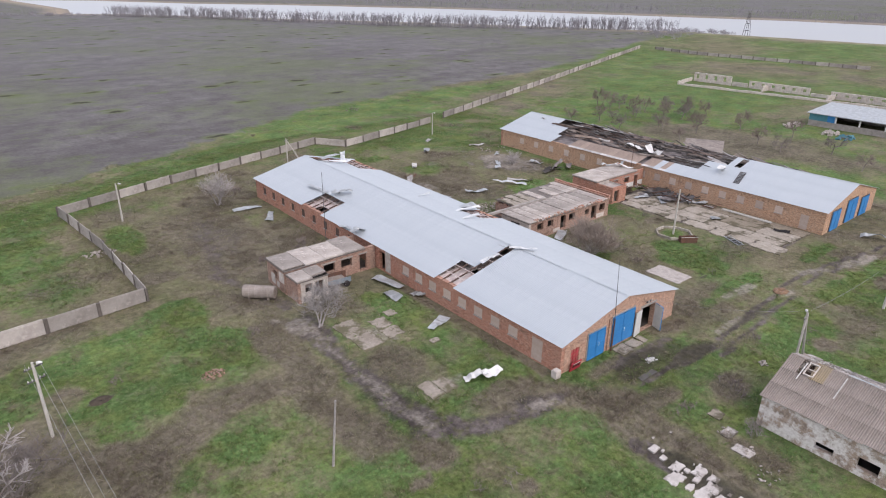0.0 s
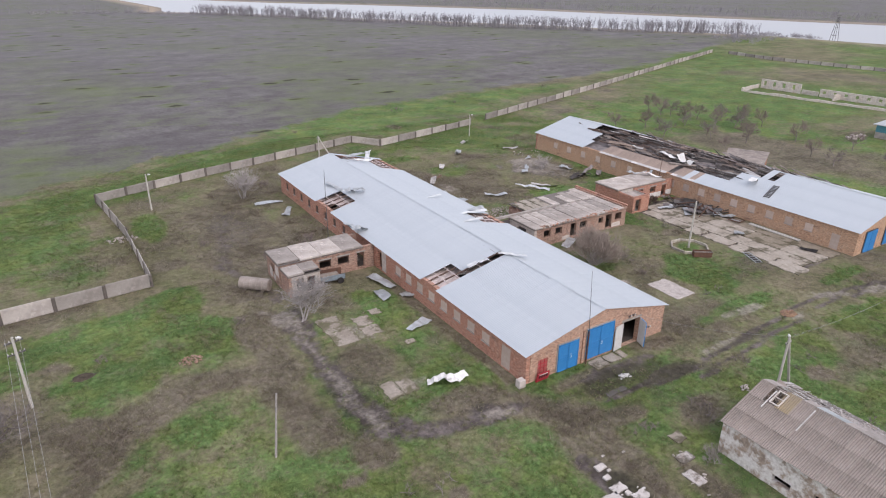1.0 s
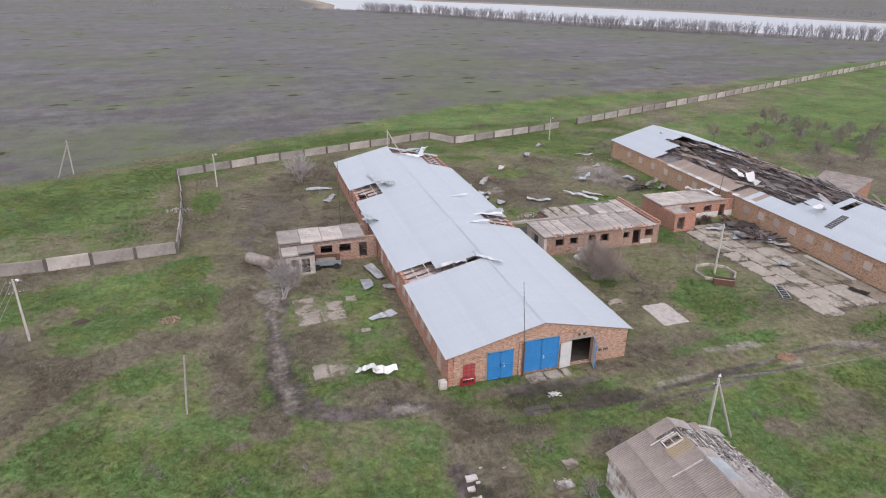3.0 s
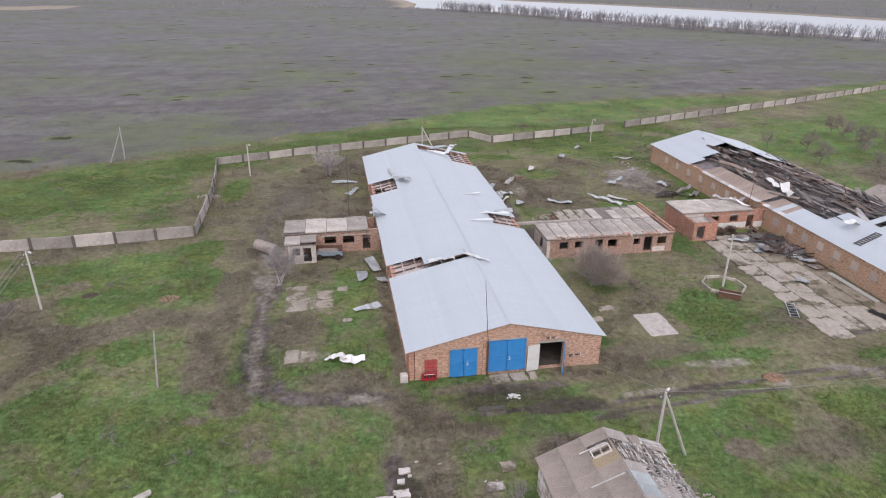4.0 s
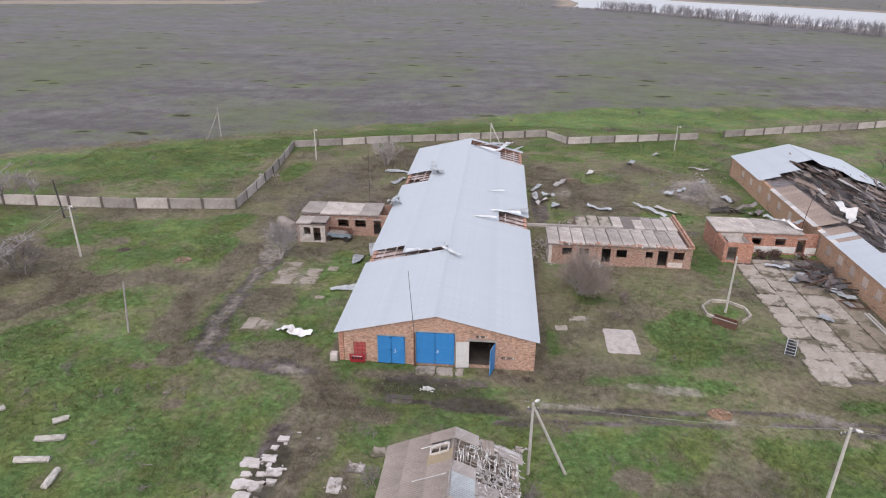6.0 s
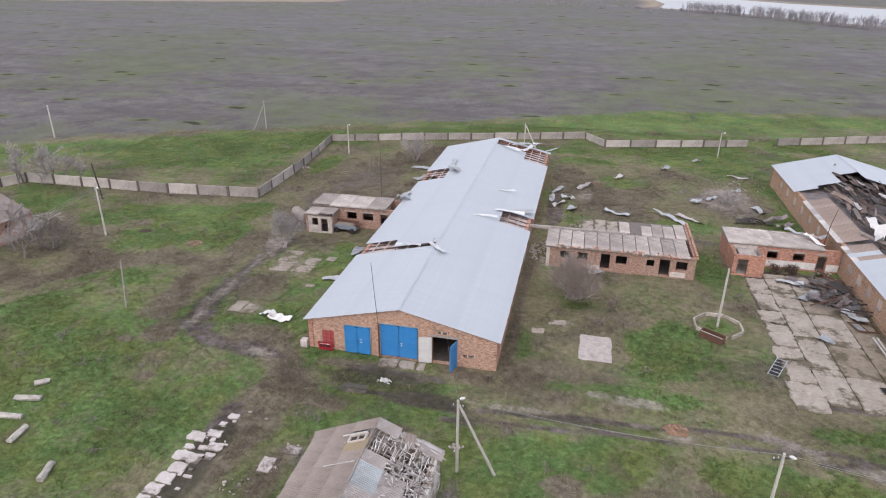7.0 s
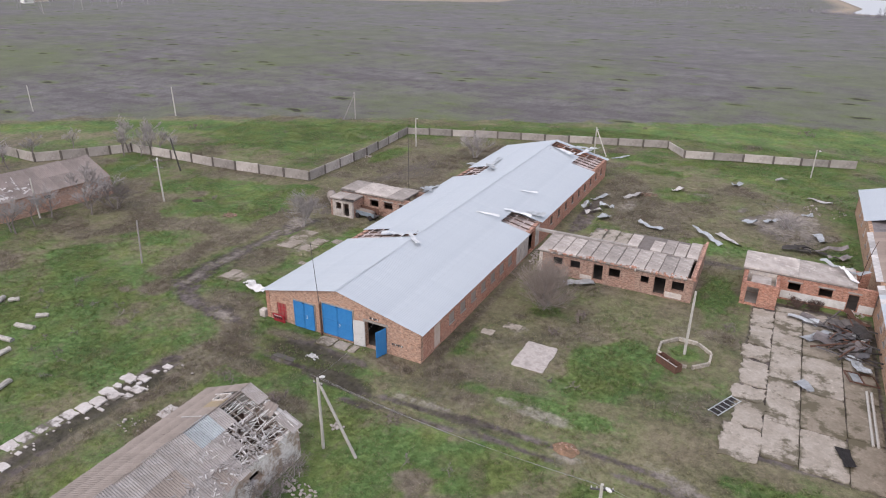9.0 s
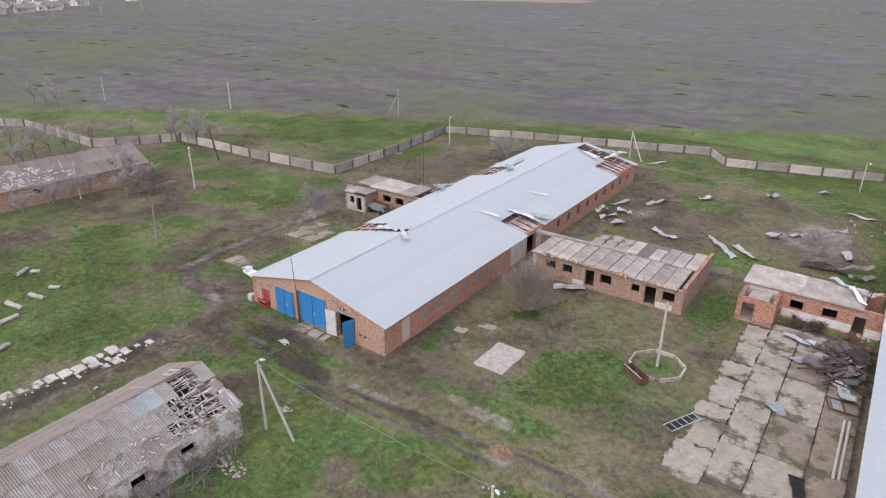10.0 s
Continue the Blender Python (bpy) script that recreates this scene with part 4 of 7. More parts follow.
# western annex, against the first barn
wa = thing("milk_house", "low brick annex with flat slab roof beside the barn", "annex", "brick annexes", (34.5, 62.4, 0))
wall(wa, -6.2, 0, 6.1, 0, 3.0, 0.4, [(5.0, 6.5, 1.2, 2.3), (7.4, 8.9, 1.2, 2.3), (10.0, 11.0, 0.2, 2.3)], BRICK_OLD)
wall(wa, -6.2, 4.6, -6.2, 0, 3.0, 0.4, [(1.6, 2.6, 1.2, 2.2)], BRICK_OLD)
wall(wa, 6.1, 4.6, -6.2, 4.6, 3.0, 0.4, [(2, 3.2, 1.2, 2.2)], BRICK_OLD)
slab_roof(wa, -6.35, -0.15, 4.6, 4.75, 3.0, 2.75, SLAB, seed=2, gap=0.03, rough=0.3)
lintels(wa, 0, [(-1.2, 0.3), (1.2, 2.7), (3.8, 4.8)], 2.3)
wall(wa, -6.1, -2.9, -2.3, -2.9, 2.6, 0.35, [(0.9, 1.8, 1.0, 2.1), (2.2, 3.2, 0.1, 2.1)], PLASTER)
wall(wa, -2.3, -2.9, -2.3, 0, 2.6, 0.35, [], BRICK_OLD)
wall(wa, -6.1, 0.34, -6.1, -2.9, 2.6, 0.35, [], BRICK_OLD)
slab_roof(wa, -6.2, -3.0, -2.2, -0.1, 2.6, 1.95, SLAB, seed=3, gap=0.03, rough=1.2)
for y0, y1, z0, z1 in ((0.3, 1.5, 1.2, 2.5), (2.6, 3.6, 0.4, 1.7), (1.5, 2.2, 0.3, 1.0)):
    part("whitewash", Geo().box(-6.215, y0, z0, -6.203, y1, z1), PLASTER, wa, "remains of pale plaster")

part("floor", Geo().box(-5.9, 0.35, -0.1, 5.9, 4.3, 0.07), SOIL_FLOOR, wa)
part("floor", Geo().box(-5.8, -2.6, -0.1, -2.6, 0.0, 0.07), SOIL_FLOOR, wa)

# eastern annex
ea = thing("feed_house", "ruined low brick annex with cracked concrete slab roof", "annex", "brick annexes", (61.8, 56.2, 0))
EAL = 17.6
holes = [(1.7, 2.9, 1.2, 2.2), (3.8, 5.0, 1.2, 2.2), (6.6, 7.7, 0.3, 2.3), (8.4, 9.7, 1.1, 2.2), (12.0, 12.9, 1.2, 2.1), (13.5, 14.7, 0.2, 2.3), (15.4, 16.7, 1.1, 2.2)]
wall(ea, 0, 0, EAL, 0, 2.75, 0.4, holes, BRICK_OLD, "crumbling brick wall with empty windows")
wall(ea, EAL, 0, EAL, 10.8, 2.95, 0.4, [(5.2, 6.2, 0.1, 2.2)], BRICK_OLD)
wall(ea, EAL, 10.8, 4, 10.8, 2.6, 0.4, [], BRICK_OLD, "", jag(3, 2.6, 1.2))
wall(ea, 0, 5.8, 0, 0, 2.75, 0.4, [(2, 4, 0.2, 2.2)], PLASTER)
wall(ea, 4, 10.8, 4, 5.8, 2.6, 0.4, [], BRICK_OLD, "", jag(5, 2.5, 1.4))
slab_roof(ea, -0.2, -0.2, 16.9, 5.6, 2.75, 1.52, SLAB, seed=4, gap=0.07, rough=0.7)
slab_roof(ea, 8.8, 5.9, 17.2, 10.9, 2.6, 1.5, SLAB, skip=(1,), seed=5, gap=0.08, rough=1.8)
slab_roof(ea, 4, 6.0, 8.8, 10.9, 2.45, 1.6, APRON, seed=6, rough=1.2)
for x0, x1, z1 in ((14.8, 16.6, 0.8), (5.1, 6.5, 0.7)):
    part("whitewash", Geo().box(x0, -0.015, 0.15, x1, -0.003, z1), PLASTER, ea, "remains of pale plaster")
part("ridge_beam", Geo().box(-2.6, 5.55, 2.7, 9.5, 5.95, 3.02), CONCRETE, ea, "pale concrete beam along the roof")
rb = random.Random(63)
chunk = [Geo().slab(-0.5, -0.5, 0, 0.5, 0.5, 1, 0.12).mesh("broken_brick", m) for m in (BRICK, RUBBLE, PALE_RUBBLE)]
for i in range(120):
    b = part("broken_brick", rb.choice(chunk), None, ea)
    b.matrix_basis = pose(rb.uniform(0, EAL), rb.gauss(-0.02, 0.16), 2.7 + rb.uniform(0, 0.12), rb.uniform(-20, 20), rb.uniform(-20, 20), rb.uniform(0, 180)) @ Matrix.Diagonal((rb.uniform(0.15, 0.5), rb.uniform(0.1, 0.3), rb.uniform(0.08, 0.24), 1))
part("parapet", Geo().box(EAL - 0.15, -0.1, 2.95, EAL + 0.12, 10.9, 3.2), BRICK, ea, "brick parapet")

part("floor", Geo().box(0.3, 0.35, -0.1, EAL - 0.3, 10.5, 0.07), SOIL_FLOOR, ea)

# annex beside the burnt barn
eb = thing("boiler_house", "small red-brick annex with porch beside the burnt barn", "annex", "brick annexes", (84.0, 62.2, 0))
wall(eb, 0, 0, 12.9, 0, 2.9, 0.4, [(1.3, 2.4, 1.2, 2.2), (4.6, 5.8, 1.2, 2.2), (7.6, 8.9, 1.2, 2.2), (10.4, 11.4, 0.1, 2.1)], BRICK)
wall(eb, 0, 5.0, 0, 0, 2.9, 0.4, [], BRICK)
wall(eb, 12.9, 5.0, 0, 5.0, 2.9, 0.4, [], BRICK)
slab_roof(eb, -0.15, -0.1, 11.0, 5.1, 2.9, 5.6, SLAB, seed=7, gap=0.015, rough=0.35)
lintels(eb, 0, [(4.6, 5.8), (7.6, 8.9), (10.4, 11.4)], 2.2)
wall(eb, 0.1, -3.2, 3.7, -3.2, 2.6, 0.35, [(0.5, 1.7, 0.1, 2.1)], BRICK)
wall(eb, 3.7, -3.2, 3.7, 0, 2.6, 0.35, [], BRICK)
wall(eb, 0.1, 0.34, 0.1, -3.2, 2.6, 0.35, [], BRICK)
for x0, x1, z0, z1 in ((0.5, 1.3, 0.1, 2.75), (1.3, 2.4, 0.1, 1.2), (1.3, 2.4, 2.2, 2.75), (2.4, 3.35, 0.1, 2.75)):
    part("whitewash", Geo().box(x0, -0.015, z0, x1, -0.003, z1), PLASTER, eb, "whitewashed wall inside the porch")
part("porch_slab", Geo().slab(0.9, -2.75, 2.25, 2.9, -0.15, 2.38, 0.03), SLAB, eb, "broken grey slab over the porch")
part("whitewash", Geo().box(3.33, -2.8, 0.1, 3.345, -0.05, 2.5), PLASTER, eb, "whitewashed wall inside the porch")
part("whitewash", Geo().box(0.455, -2.8, 0.1, 0.47, -0.05, 2.5), PLASTER, eb, "whitewashed wall inside the porch")
part("floor", Geo().box(0.3, 0.35, -0.1, 12.8, 4.7, 0.07), SOIL_FLOOR, eb)
part("floor", Geo().box(0.4, -2.9, -0.1, 3.4, 0.0, 0.07), CONCRETE, eb)
for x0, x1 in ((4.0, 10.3), (11.5, 12.9)):
    part("whitewash", Geo().box(x0, -0.015, 0.2, x1, -0.003, 1.1), LIME, eb, "whitewashed plinth")


# ---- concrete panel fence ----
def fence(pts, name, panel=4.95, height=1.9, skip=(), lean=1.5, seed=1):
    r = random.Random(seed)
    th = tagged(new(name), "weathered grey concrete panel fence, some panels leaning", "fence", "perimeter fence")
    th.matrix_basis = pose(*pts[0], 0)
    k = 0
    for (ax, ay), (bx, by) in zip(pts, pts[1:]):
        ln = math.hypot(bx - ax, by - ay)
        n = max(1, round(ln / panel))
        rot = math.degrees(math.atan2(by - ay, bx - ax))
        for i in range(n):
            u = ln / n
            m = th.matrix_basis.inverted() @ pose(ax + (bx - ax) * i / n, ay + (by - ay) * i / n, -0.05, 0, 0, rot)
            if k not in skip:
                g = Geo().slab(0.2, -0.05, 0.05, u - 0.2, 0.05, height + r.uniform(-0.08, 0.08), 0.02)
                for zz in (0.12, height - 0.3):
                    g.box(0.22, -0.085, zz, u - 0.22, -0.051, zz + 0.16)
                part("panel", g, FENCE, th).matrix_basis = m @ pose(0, 0, 0, r.gauss(0, lean), 0, r.gauss(0, 0.5))
            part("post", Geo().slab(-0.17, -0.12, 0, 0.17, 0.12, height * r.uniform(0.94, 1.06), 0.02), FENCE_POST, th).matrix_basis = m
            k += 1
    return th


for i, (pts, skip) in enumerate(((FENCE_W, ()), (FENCE_X, ()), (FENCE_N, ()), (FENCE_J, ()), (FENCE_E, ()), (FENCE_F, ()), (FENCE_G, ()))):
    fence(pts, "concrete_fence", skip=skip, seed=i + 1, lean=3 if i == 1 else 1.5, height=(1.75, 1.65, 1.5, 1.5, 1.5, 1.6, 1.4)[i])


# ---- gatehouse with fibre-cement roof ----
HX0, HX1, HY0, HY1, HE, HR = 48.2, 57.2, -6.3, 17.05, 3.0, 4.9
hw = HX1 - HX0
house = thing("ruined_house", "long rubble-stone house with corrugated fibre-cement roof, one end collapsed", "house", "", ((HX0 + HX1) / 2, HY0, 0))
HL = HY1 - HY0
wall(house, -hw / 2, 0, hw / 2, 0, HE, 0.45, [], HOUSE_WALL, "", gable_top(hw, HE, HR))
wall(house, hw / 2, HL, -hw / 2, HL, HE, 0.45, [], HOUSE_WALL, "patched gable wall", gable_top(hw, HE, HR - 0.1))
wall(house, -hw / 2, HL, -hw / 2, 0, HE, 0.45, [(4.5, 5.9, 0.5, 1.1), (7.5, 9.0, 0.6, 1.6), (10.6, 12.1, 0.6, 1.6), (14, 15.4, 0.6, 1.6)], HOUSE_WALL)
wall(house, hw / 2, 0, hw / 2, HL, HE, 0.45, [(HL - 5.2, HL - 4.0, 1.4, 2.2), (HL - 9, HL - 7.8, 1.3, 2.2), (HL - 13, HL - 11.6, 1.0, 2.2)], HOUSE_WALL)
part("floor", Geo().box(-hw / 2 + 0.4, 0.4, -0.1, hw / 2 - 0.4, HL - 0.4, 0.06), SOIL_FLOOR, house)
# attic floor in dark timber, its colour holding the shade of the roof void
part("attic_floor", Geo().box(-hw / 2 + 0.4, 0.4, 2.3, hw / 2 - 0.4, HL - 0.4, 2.4), TIMBER, house)
for i in range(9):
    rafter(house, 1, hw, HL - 0.5 - i * 1.05, HE, HR, WOOD, 1.0, "rafter", (0.09, 0.12))
    if i < 5:
        rafter(house, -1, hw, HL - 0.5 - i * 1.05, HE, HR, WOOD, 1.0, "rafter", (0.09, 0.12))
for f in (0.05, 0.3, 0.55, 0.8, 0.97):
    purlin(house, 1, hw, HL - 9.2, HL - 0.2, f, HE, HR, WOOD)
    purlin(house, -1, hw, HL - 5.2, HL - 0.2, f, HE, HR, WOOD)
HS = math.hypot(hw / 2, HR - HE) + 0.3
NH = 22
hsw = (HL + 0.3) / NH
roof_h = part("roof", Geo().tube([(0, -0.1, 0.0), (0, HL + 0.1, 0.0)], 0.09, 8), ASBESTOS, house, "corrugated fibre-cement roof")
roof_h.matrix_basis = pose(0, 0, HR + 0.06)
inv = roof_h.matrix_basis.inverted()
PALE_SHEET = mat_plain("lichened_fibre_cement", (0.37, 0.34, 0.325), (0.24, 0.205, 0.185), 1.2, 0.92, 0, 0.2, 0.1, 0.3, 0.7)
wave_pale = sheet_mesh("corrugated_sheet", hsw + 0.07, HS / 3 + 0.12, PALE_SHEET, 7, 0.05)
wave_blue = sheet_mesh("corrugated_sheet", hsw + 0.07, HS / 3 + 0.12, mat_plain("faded_blue_sheet", (0.37, 0.405, 0.42), (0.27, 0.27, 0.27), 1.0, 0.9, 0, 0.2, 0.1, 0.3, 0.5), 7, 0.05)
wave_lichen = sheet_mesh("corrugated_sheet", hsw + 0.07, HS / 3 + 0.12, mat_plain("lichen_sheet", (0.31, 0.245, 0.15), (0.25, 0.205, 0.165), 0.7, 0.92, 0, 0.2, 0.1, 0.3, 0.4), 7, 0.05)
wave = sheet_mesh("corrugated_sheet", hsw + 0.07, HS / 3 + 0.12, ASBESTOS, 7, 0.05)
rnd = random.Random(21)
sky_light = part("skylight", Geo().box(0, 0, 0, 0.09, 1.4, 0.16).box(0.71, 0, 0, 0.8, 1.4, 0.16).box(0.09, 0, 0, 0.71, 0.09, 0.16).box(0.09, 1.31, 0, 0.71, 1.4, 0.16).box(0.09, 0.67, 0.02, 0.71, 0.74, 0.12).weld(), PLASTER, house, "white-framed roof light without glass")
sky_light.matrix_basis = slope_pose(-1, hw, HL - 1.5, 3.62, HE, HR, 0.28, 0.1)
for side in (-1, 1):
    for i in range(NH):
        y = -0.15 + i * hsw
        back = HL - (y + hsw / 2)
        for row in range(3):
            if side > 0 and (0.0, 0.0, 1.0)[row] < back < (5.0, 4.6, 3.6)[row] and rnd.random() < (0.66, 0.9, 0.97)[row]:
                continue
            if side < 0 and row == 2 and 1.3 < back < 2.35:
                continue
            foot = y if side > 0 else y + hsw
            kind = wave_pale if side > 0 and rnd.random() < 0.75 else wave
            if row == 2 and side > 0 and 4.4 < back < 6.2:
                kind = wave_blue
            if row == 2 and side < 0 and 2.3 < back < 3.4:
                kind = wave_lichen
            s = part("corrugated_sheet", kind, None, roof_h)
            s.matrix_basis = inv @ slope_pose(side, hw, foot, row * HS / 3, HE, HR, 0.28, 0.05 + 0.03 * row) @ pose(0, rnd.gauss(0, 0.03), 0, rnd.gauss(0, 0.5), rnd.gauss(0, 0.4), rnd.gauss(0, 0.5))

# ---- brick barn by the western boundary ----
SHED_BRICK = mat_brick("dusty_brick", (0.47, 0.27, 0.205), (0.38, 0.215, 0.165), (0.47, 0.36, 0.30), (0.48, 0.33, 0.265))
wb = thing("brick_shed", "old brick barn with grey-brown fibre-cement roof", "barn", "brick barns", (-18.5, 11.9, 0, 0, 0, -7.5))
WBW, WBL = 11.4, 39.6
wall(wb, -WBW / 2, 0, WBW / 2, 0, 3.0, 0.45, [], BRICK, "", gable_top(WBW, 3.0, 5.2))
wall(wb, WBW / 2, WBL, -WBW / 2, WBL, 3.0, 0.45, [], BRICK, "", gable_top(WBW, 3.0, 5.2))
wall(wb, WBW / 2, 0, WBW / 2, WBL, 3.0, 0.45, [(6.0, 7.0, 1.6, 2.3), (14.5, 15.5, 1.6, 2.3), (22.0, 23.2, 1.7, 2.4), (29.5, 30.6, 1.8, 2.4), (35.6, 36.4, 1.8, 2.4)], SHED_BRICK)
wall(wb, -WBW / 2, WBL, -WBW / 2, 0, 3.0, 0.45, [], BRICK)
part("floor", Geo().box(-WBW / 2 + 0.4, 0.4, -0.1, WBW / 2 - 0.4, WBL - 0.4, 0.06), SOIL_FLOOR, wb)
roof_w = part("roof", Geo().tube([(0, -0.1, 0), (0, WBL + 0.1, 0)], 0.09, 8), ASBESTOS_BROWN, wb, "corrugated fibre-cement roof")
roof_w.matrix_basis = pose(0, 0, 5.26)
inv = roof_w.matrix_basis.inverted()
ws = math.hypot(WBW / 2, 2.2) + 0.3
rw = random.Random(17)
wsheet = sheet_mesh("corrugated_sheet", 1.16, ws / 2 + 0.1, ASBESTOS_BROWN, 5, 0.06)
for side in (-1, 1):
    for i in range(36):
        y = -0.15 + i * 1.1
        for row in range(2):
            s = part("corrugated_sheet", wsheet, None, roof_w)
            s.matrix_basis = inv @ slope_pose(side, WBW, y if side > 0 else y + 1.1, row * ws / 2, 3.0, 5.2, 0.28, 0.05 + 0.03 * row) @ pose(0, rw.gauss(0, 0.04), 0, rw.gauss(0, 0.5), 0, rw.gauss(0, 0.4))
lime = sheet_mesh("sheet_fragment", 0.5, 0.6, ASH, 3, 0.04)
for i in range(170):
    d, y = rw.uniform(0.2, 4.4), 21.0 + rw.gauss(0, 3.2)
    f = part("sheet_fragment", lime, None, roof_w)
    f.matrix_basis = inv @ slope_pose(1, WBW, y, d, 3.0, 5.2, 0.28, 0.16) @ pose(0, 0, 0, rw.gauss(0, 6), rw.gauss(0, 6), rw.uniform(0, 180)) @ Matrix.Diagonal((rw.uniform(0.3, 1.5), rw.uniform(0.15, 0.6), 1, 1))


# ---- small parts of the first barn ----
def number_mark(parent, text, x, z, size):
    cu = bpy.data.curves.new("number", "FONT")
    cu.body, cu.size, cu.extrude = text, size, 0.004
    ob = new("number", cu)
    dep = bpy.context.evaluated_depsgraph_get()
    me = bpy.data.meshes.new_from_object(ob.evaluated_get(dep))
    bpy.data.objects.remove(ob)
    me.materials.append(WHITE)
    m = part("number", me, None, parent, "white painted number")
    m.matrix_basis = pose(x, -0.165, z, 90, 0, 0)


number_mark(barn, "3", 5.25 - W / 2, 1.25, 0.55)
number_mark(barn, "3", 9.25 - W / 2, 1.45, 0.5)
gr = part("grille", Geo().box(1.4, 0.06, 0.2, 2.6, 0.1, 2.1), mat_plain("faded_red_paint", (0.38, 0.10, 0.09), (0.26, 0.08, 0.07), 3.0, 0.7), barn, "faded red steel shutter")
gr.matrix_basis = pose(-W / 2, 0, 0)
part("bars", Geo().box(1.4, 0.03, 1.2, 2.6, 0.055, 1.26).box(1.4, 0.03, 1.6, 2.6, 0.055, 1.66).box(1.75, 0.02, 0.2, 1.8, 0.06, 2.1).box(2.2, 0.02, 0.2, 2.25, 0.06, 2.1), RED, gr)
part("pilaster", Geo().box(6.85 - W / 2, -0.14, 0, 7.15 - W / 2, -0.004, 3.6), BRICK_TAN, barn)
for y0, y1 in ((23.6, 27.5), (30.1, 31.5)):
    part("whitewash", Geo().box(W / 2 + 0.003, y0, 0.2, W / 2 + 0.015, y1, 3.0), PLASTER, barn, "flaking whitewash on brick")
part("whitewash", Geo().box(-W / 2 - 0.015, 27.2, 0.2, -W / 2 - 0.003, 28.3, 3.0), PLASTER, barn, "flaking whitewash on brick")
for x, z, w in ((13.4, 3.42, 1.0), (15.9, 1.3, 1.2)):
    br = part("cable_bracket", Geo().box(-w / 2, -0.1, -0.03, w / 2, -0.02, 0.03), STEEL, barn, "dark cable bracket with insulators")
    br.matrix_basis = pose(x - W / 2, 0, z)
    for i in range(4):
        part("insulator", Geo().tube([(0, 0, -0.12), (0, 0, 0.0), (0, 0, 0.1)], [0.05, 0.07, 0.03], 6), WHITE if i % 2 else STEEL, br).matrix_basis = pose(-w / 2 + 0.1 + i * (w - 0.2) / 3, -0.12, 0.0)

box = thing("fire_board", "red fire-equipment board with worn black lettering", "board", "", (42.5, 31.75, 0.0))
part("panel", Geo().box(-0.72, -0.05, 0, 0.72, 0.05, 0.95, pose(0, 0, 0.02, 12, 0, 0)), RED, box)
for i in range(4):
    part("letter_bar", Geo().box(-0.5 + i * 0.28, -0.075, 0.42, -0.34 + i * 0.28, -0.055, 0.74, pose(0, 0, 0.02, 12, 0, 0)), DARK, box)
part("letter_bar", Geo().box(-0.5, -0.075, 0.8, 0.5, -0.055, 0.86, pose(0, 0, 0.02, 12, 0, 0)), WHITE, box)
blk = thing("concrete_block", "pale concrete block beside the barn corner", "block", "", (40.2, 32.0, 0))
part("block", Geo().slab(-0.35, -0.3, -0.1, 0.35, 0.3, 0.8, 0.06), PALE_RUBBLE, blk)
mast = thing("antenna_mast", "thin rusty steel mast on a brown timber post", "mast", "masts", (47.95, 31.65, 0))
part("post", Geo().tube([(0, 0, 0), (0, -0.02, 3.6)], [0.09, 0.07], 8), RUST, mast)
part("rod", Geo().tube([(0, -0.02, 3.3), (-0.25, -0.02, 6.5), (-0.5, -0.02, 10.0)], [0.035, 0.03, 0.02], 6), STEEL, mast)
mast = thing("antenna_mast", "thin grey steel mast behind the annex", "mast", "masts", (36.8, 67.8, 0))
part("rod", Geo().tube([(0, 0, 0), (0, 0, 6), (0, 0, 11.8)], [0.05, 0.04, 0.025], 6), STEEL, mast)
mast = thing("antenna_mast", "thin rusty mast leaning on the annex roof", "mast", "masts", (95.1, 63.6, 2.95))
part("rod", Geo().tube([(0, 0, 0), (0.3, 0.1, 3), (0.7, 0.2, 5.0)], [0.05, 0.04, 0.025], 6), RUST, mast)


# ---- torn and bent roof sheets ----
def bent_sheet(x, y, z, length, width, rot, bend, seed, mat=None, tilt=0.0, roll=0.0, label="bent zinc roof sheet torn off by wind"):
    r = random.Random(seed)
    p1, p2, tw = r.uniform(0, 6), r.uniform(0, 6), r.uniform(-0.5, 0.5)
    kink = [r.uniform(-0.3, 0.5) for _ in range(8)]

    def curl(u, v):
        taper = (u - 0.5) * width * (0.25 * math.sin(v * 3 + p1))
        return (taper, 0.0, bend * abs(math.sin(v * 2.2 + p1)) + 0.22 * bend * math.sin(u * 4 + v * 6 + p2) + kink[min(7, round(v * 7))] * bend + tw * (u - 0.5) * (v - 0.3) + 0.03)

    me = sheet_mesh("torn_sheet", width, length, mat or SCRAP, 5, 0.025, curl=curl, nl=7)
    lowest = min(v.co.z for v in me.vertices)
    for v in me.vertices:
        v.co.x -= width / 2
        v.co.y -= length / 2
        v.co.z -= lowest
    th = tagged(new("torn_sheet", me), label, "metal sheet", "torn roof sheets")
    th.matrix_basis = pose(x, y, z, tilt, roll, rot - 90)
    return th


YARD_N = [(61.0, 79.4, 4.4, 92, .9), (62.2, 79.0, 3.0, 52, .7), (64.3, 77.4, 2.6, 76, .5), (61.4, 85.4, 3.4, 54, .35), (65.7, 88.9, 3.8, 52, .4), (70.9, 77.0, 3.9, -24, .3),
          (78.5, 76.7, 6.0, -46, .4), (81.4, 77.0, 4.5, -42, .2), (83.3, 84.7, 2.2, 51, .5), (86.1, 87.7, 3.0, 55, .4), (71.6, 95.3, 2.3, 55, .5), (79.9, 102.2, 2.1, 51, .5),
          (58.7, 110.8, 4.0, 47, .3), (86.5, 109.6, 1.8, 5, .3), (92.2, 83.1, 2.7, -71, .3), (90.6, 92.7, 1.6, 19, .3), (92.3, 100.6, 3.6, -13, .3), (63.4, 82.0, 2.2, 20, .6)]
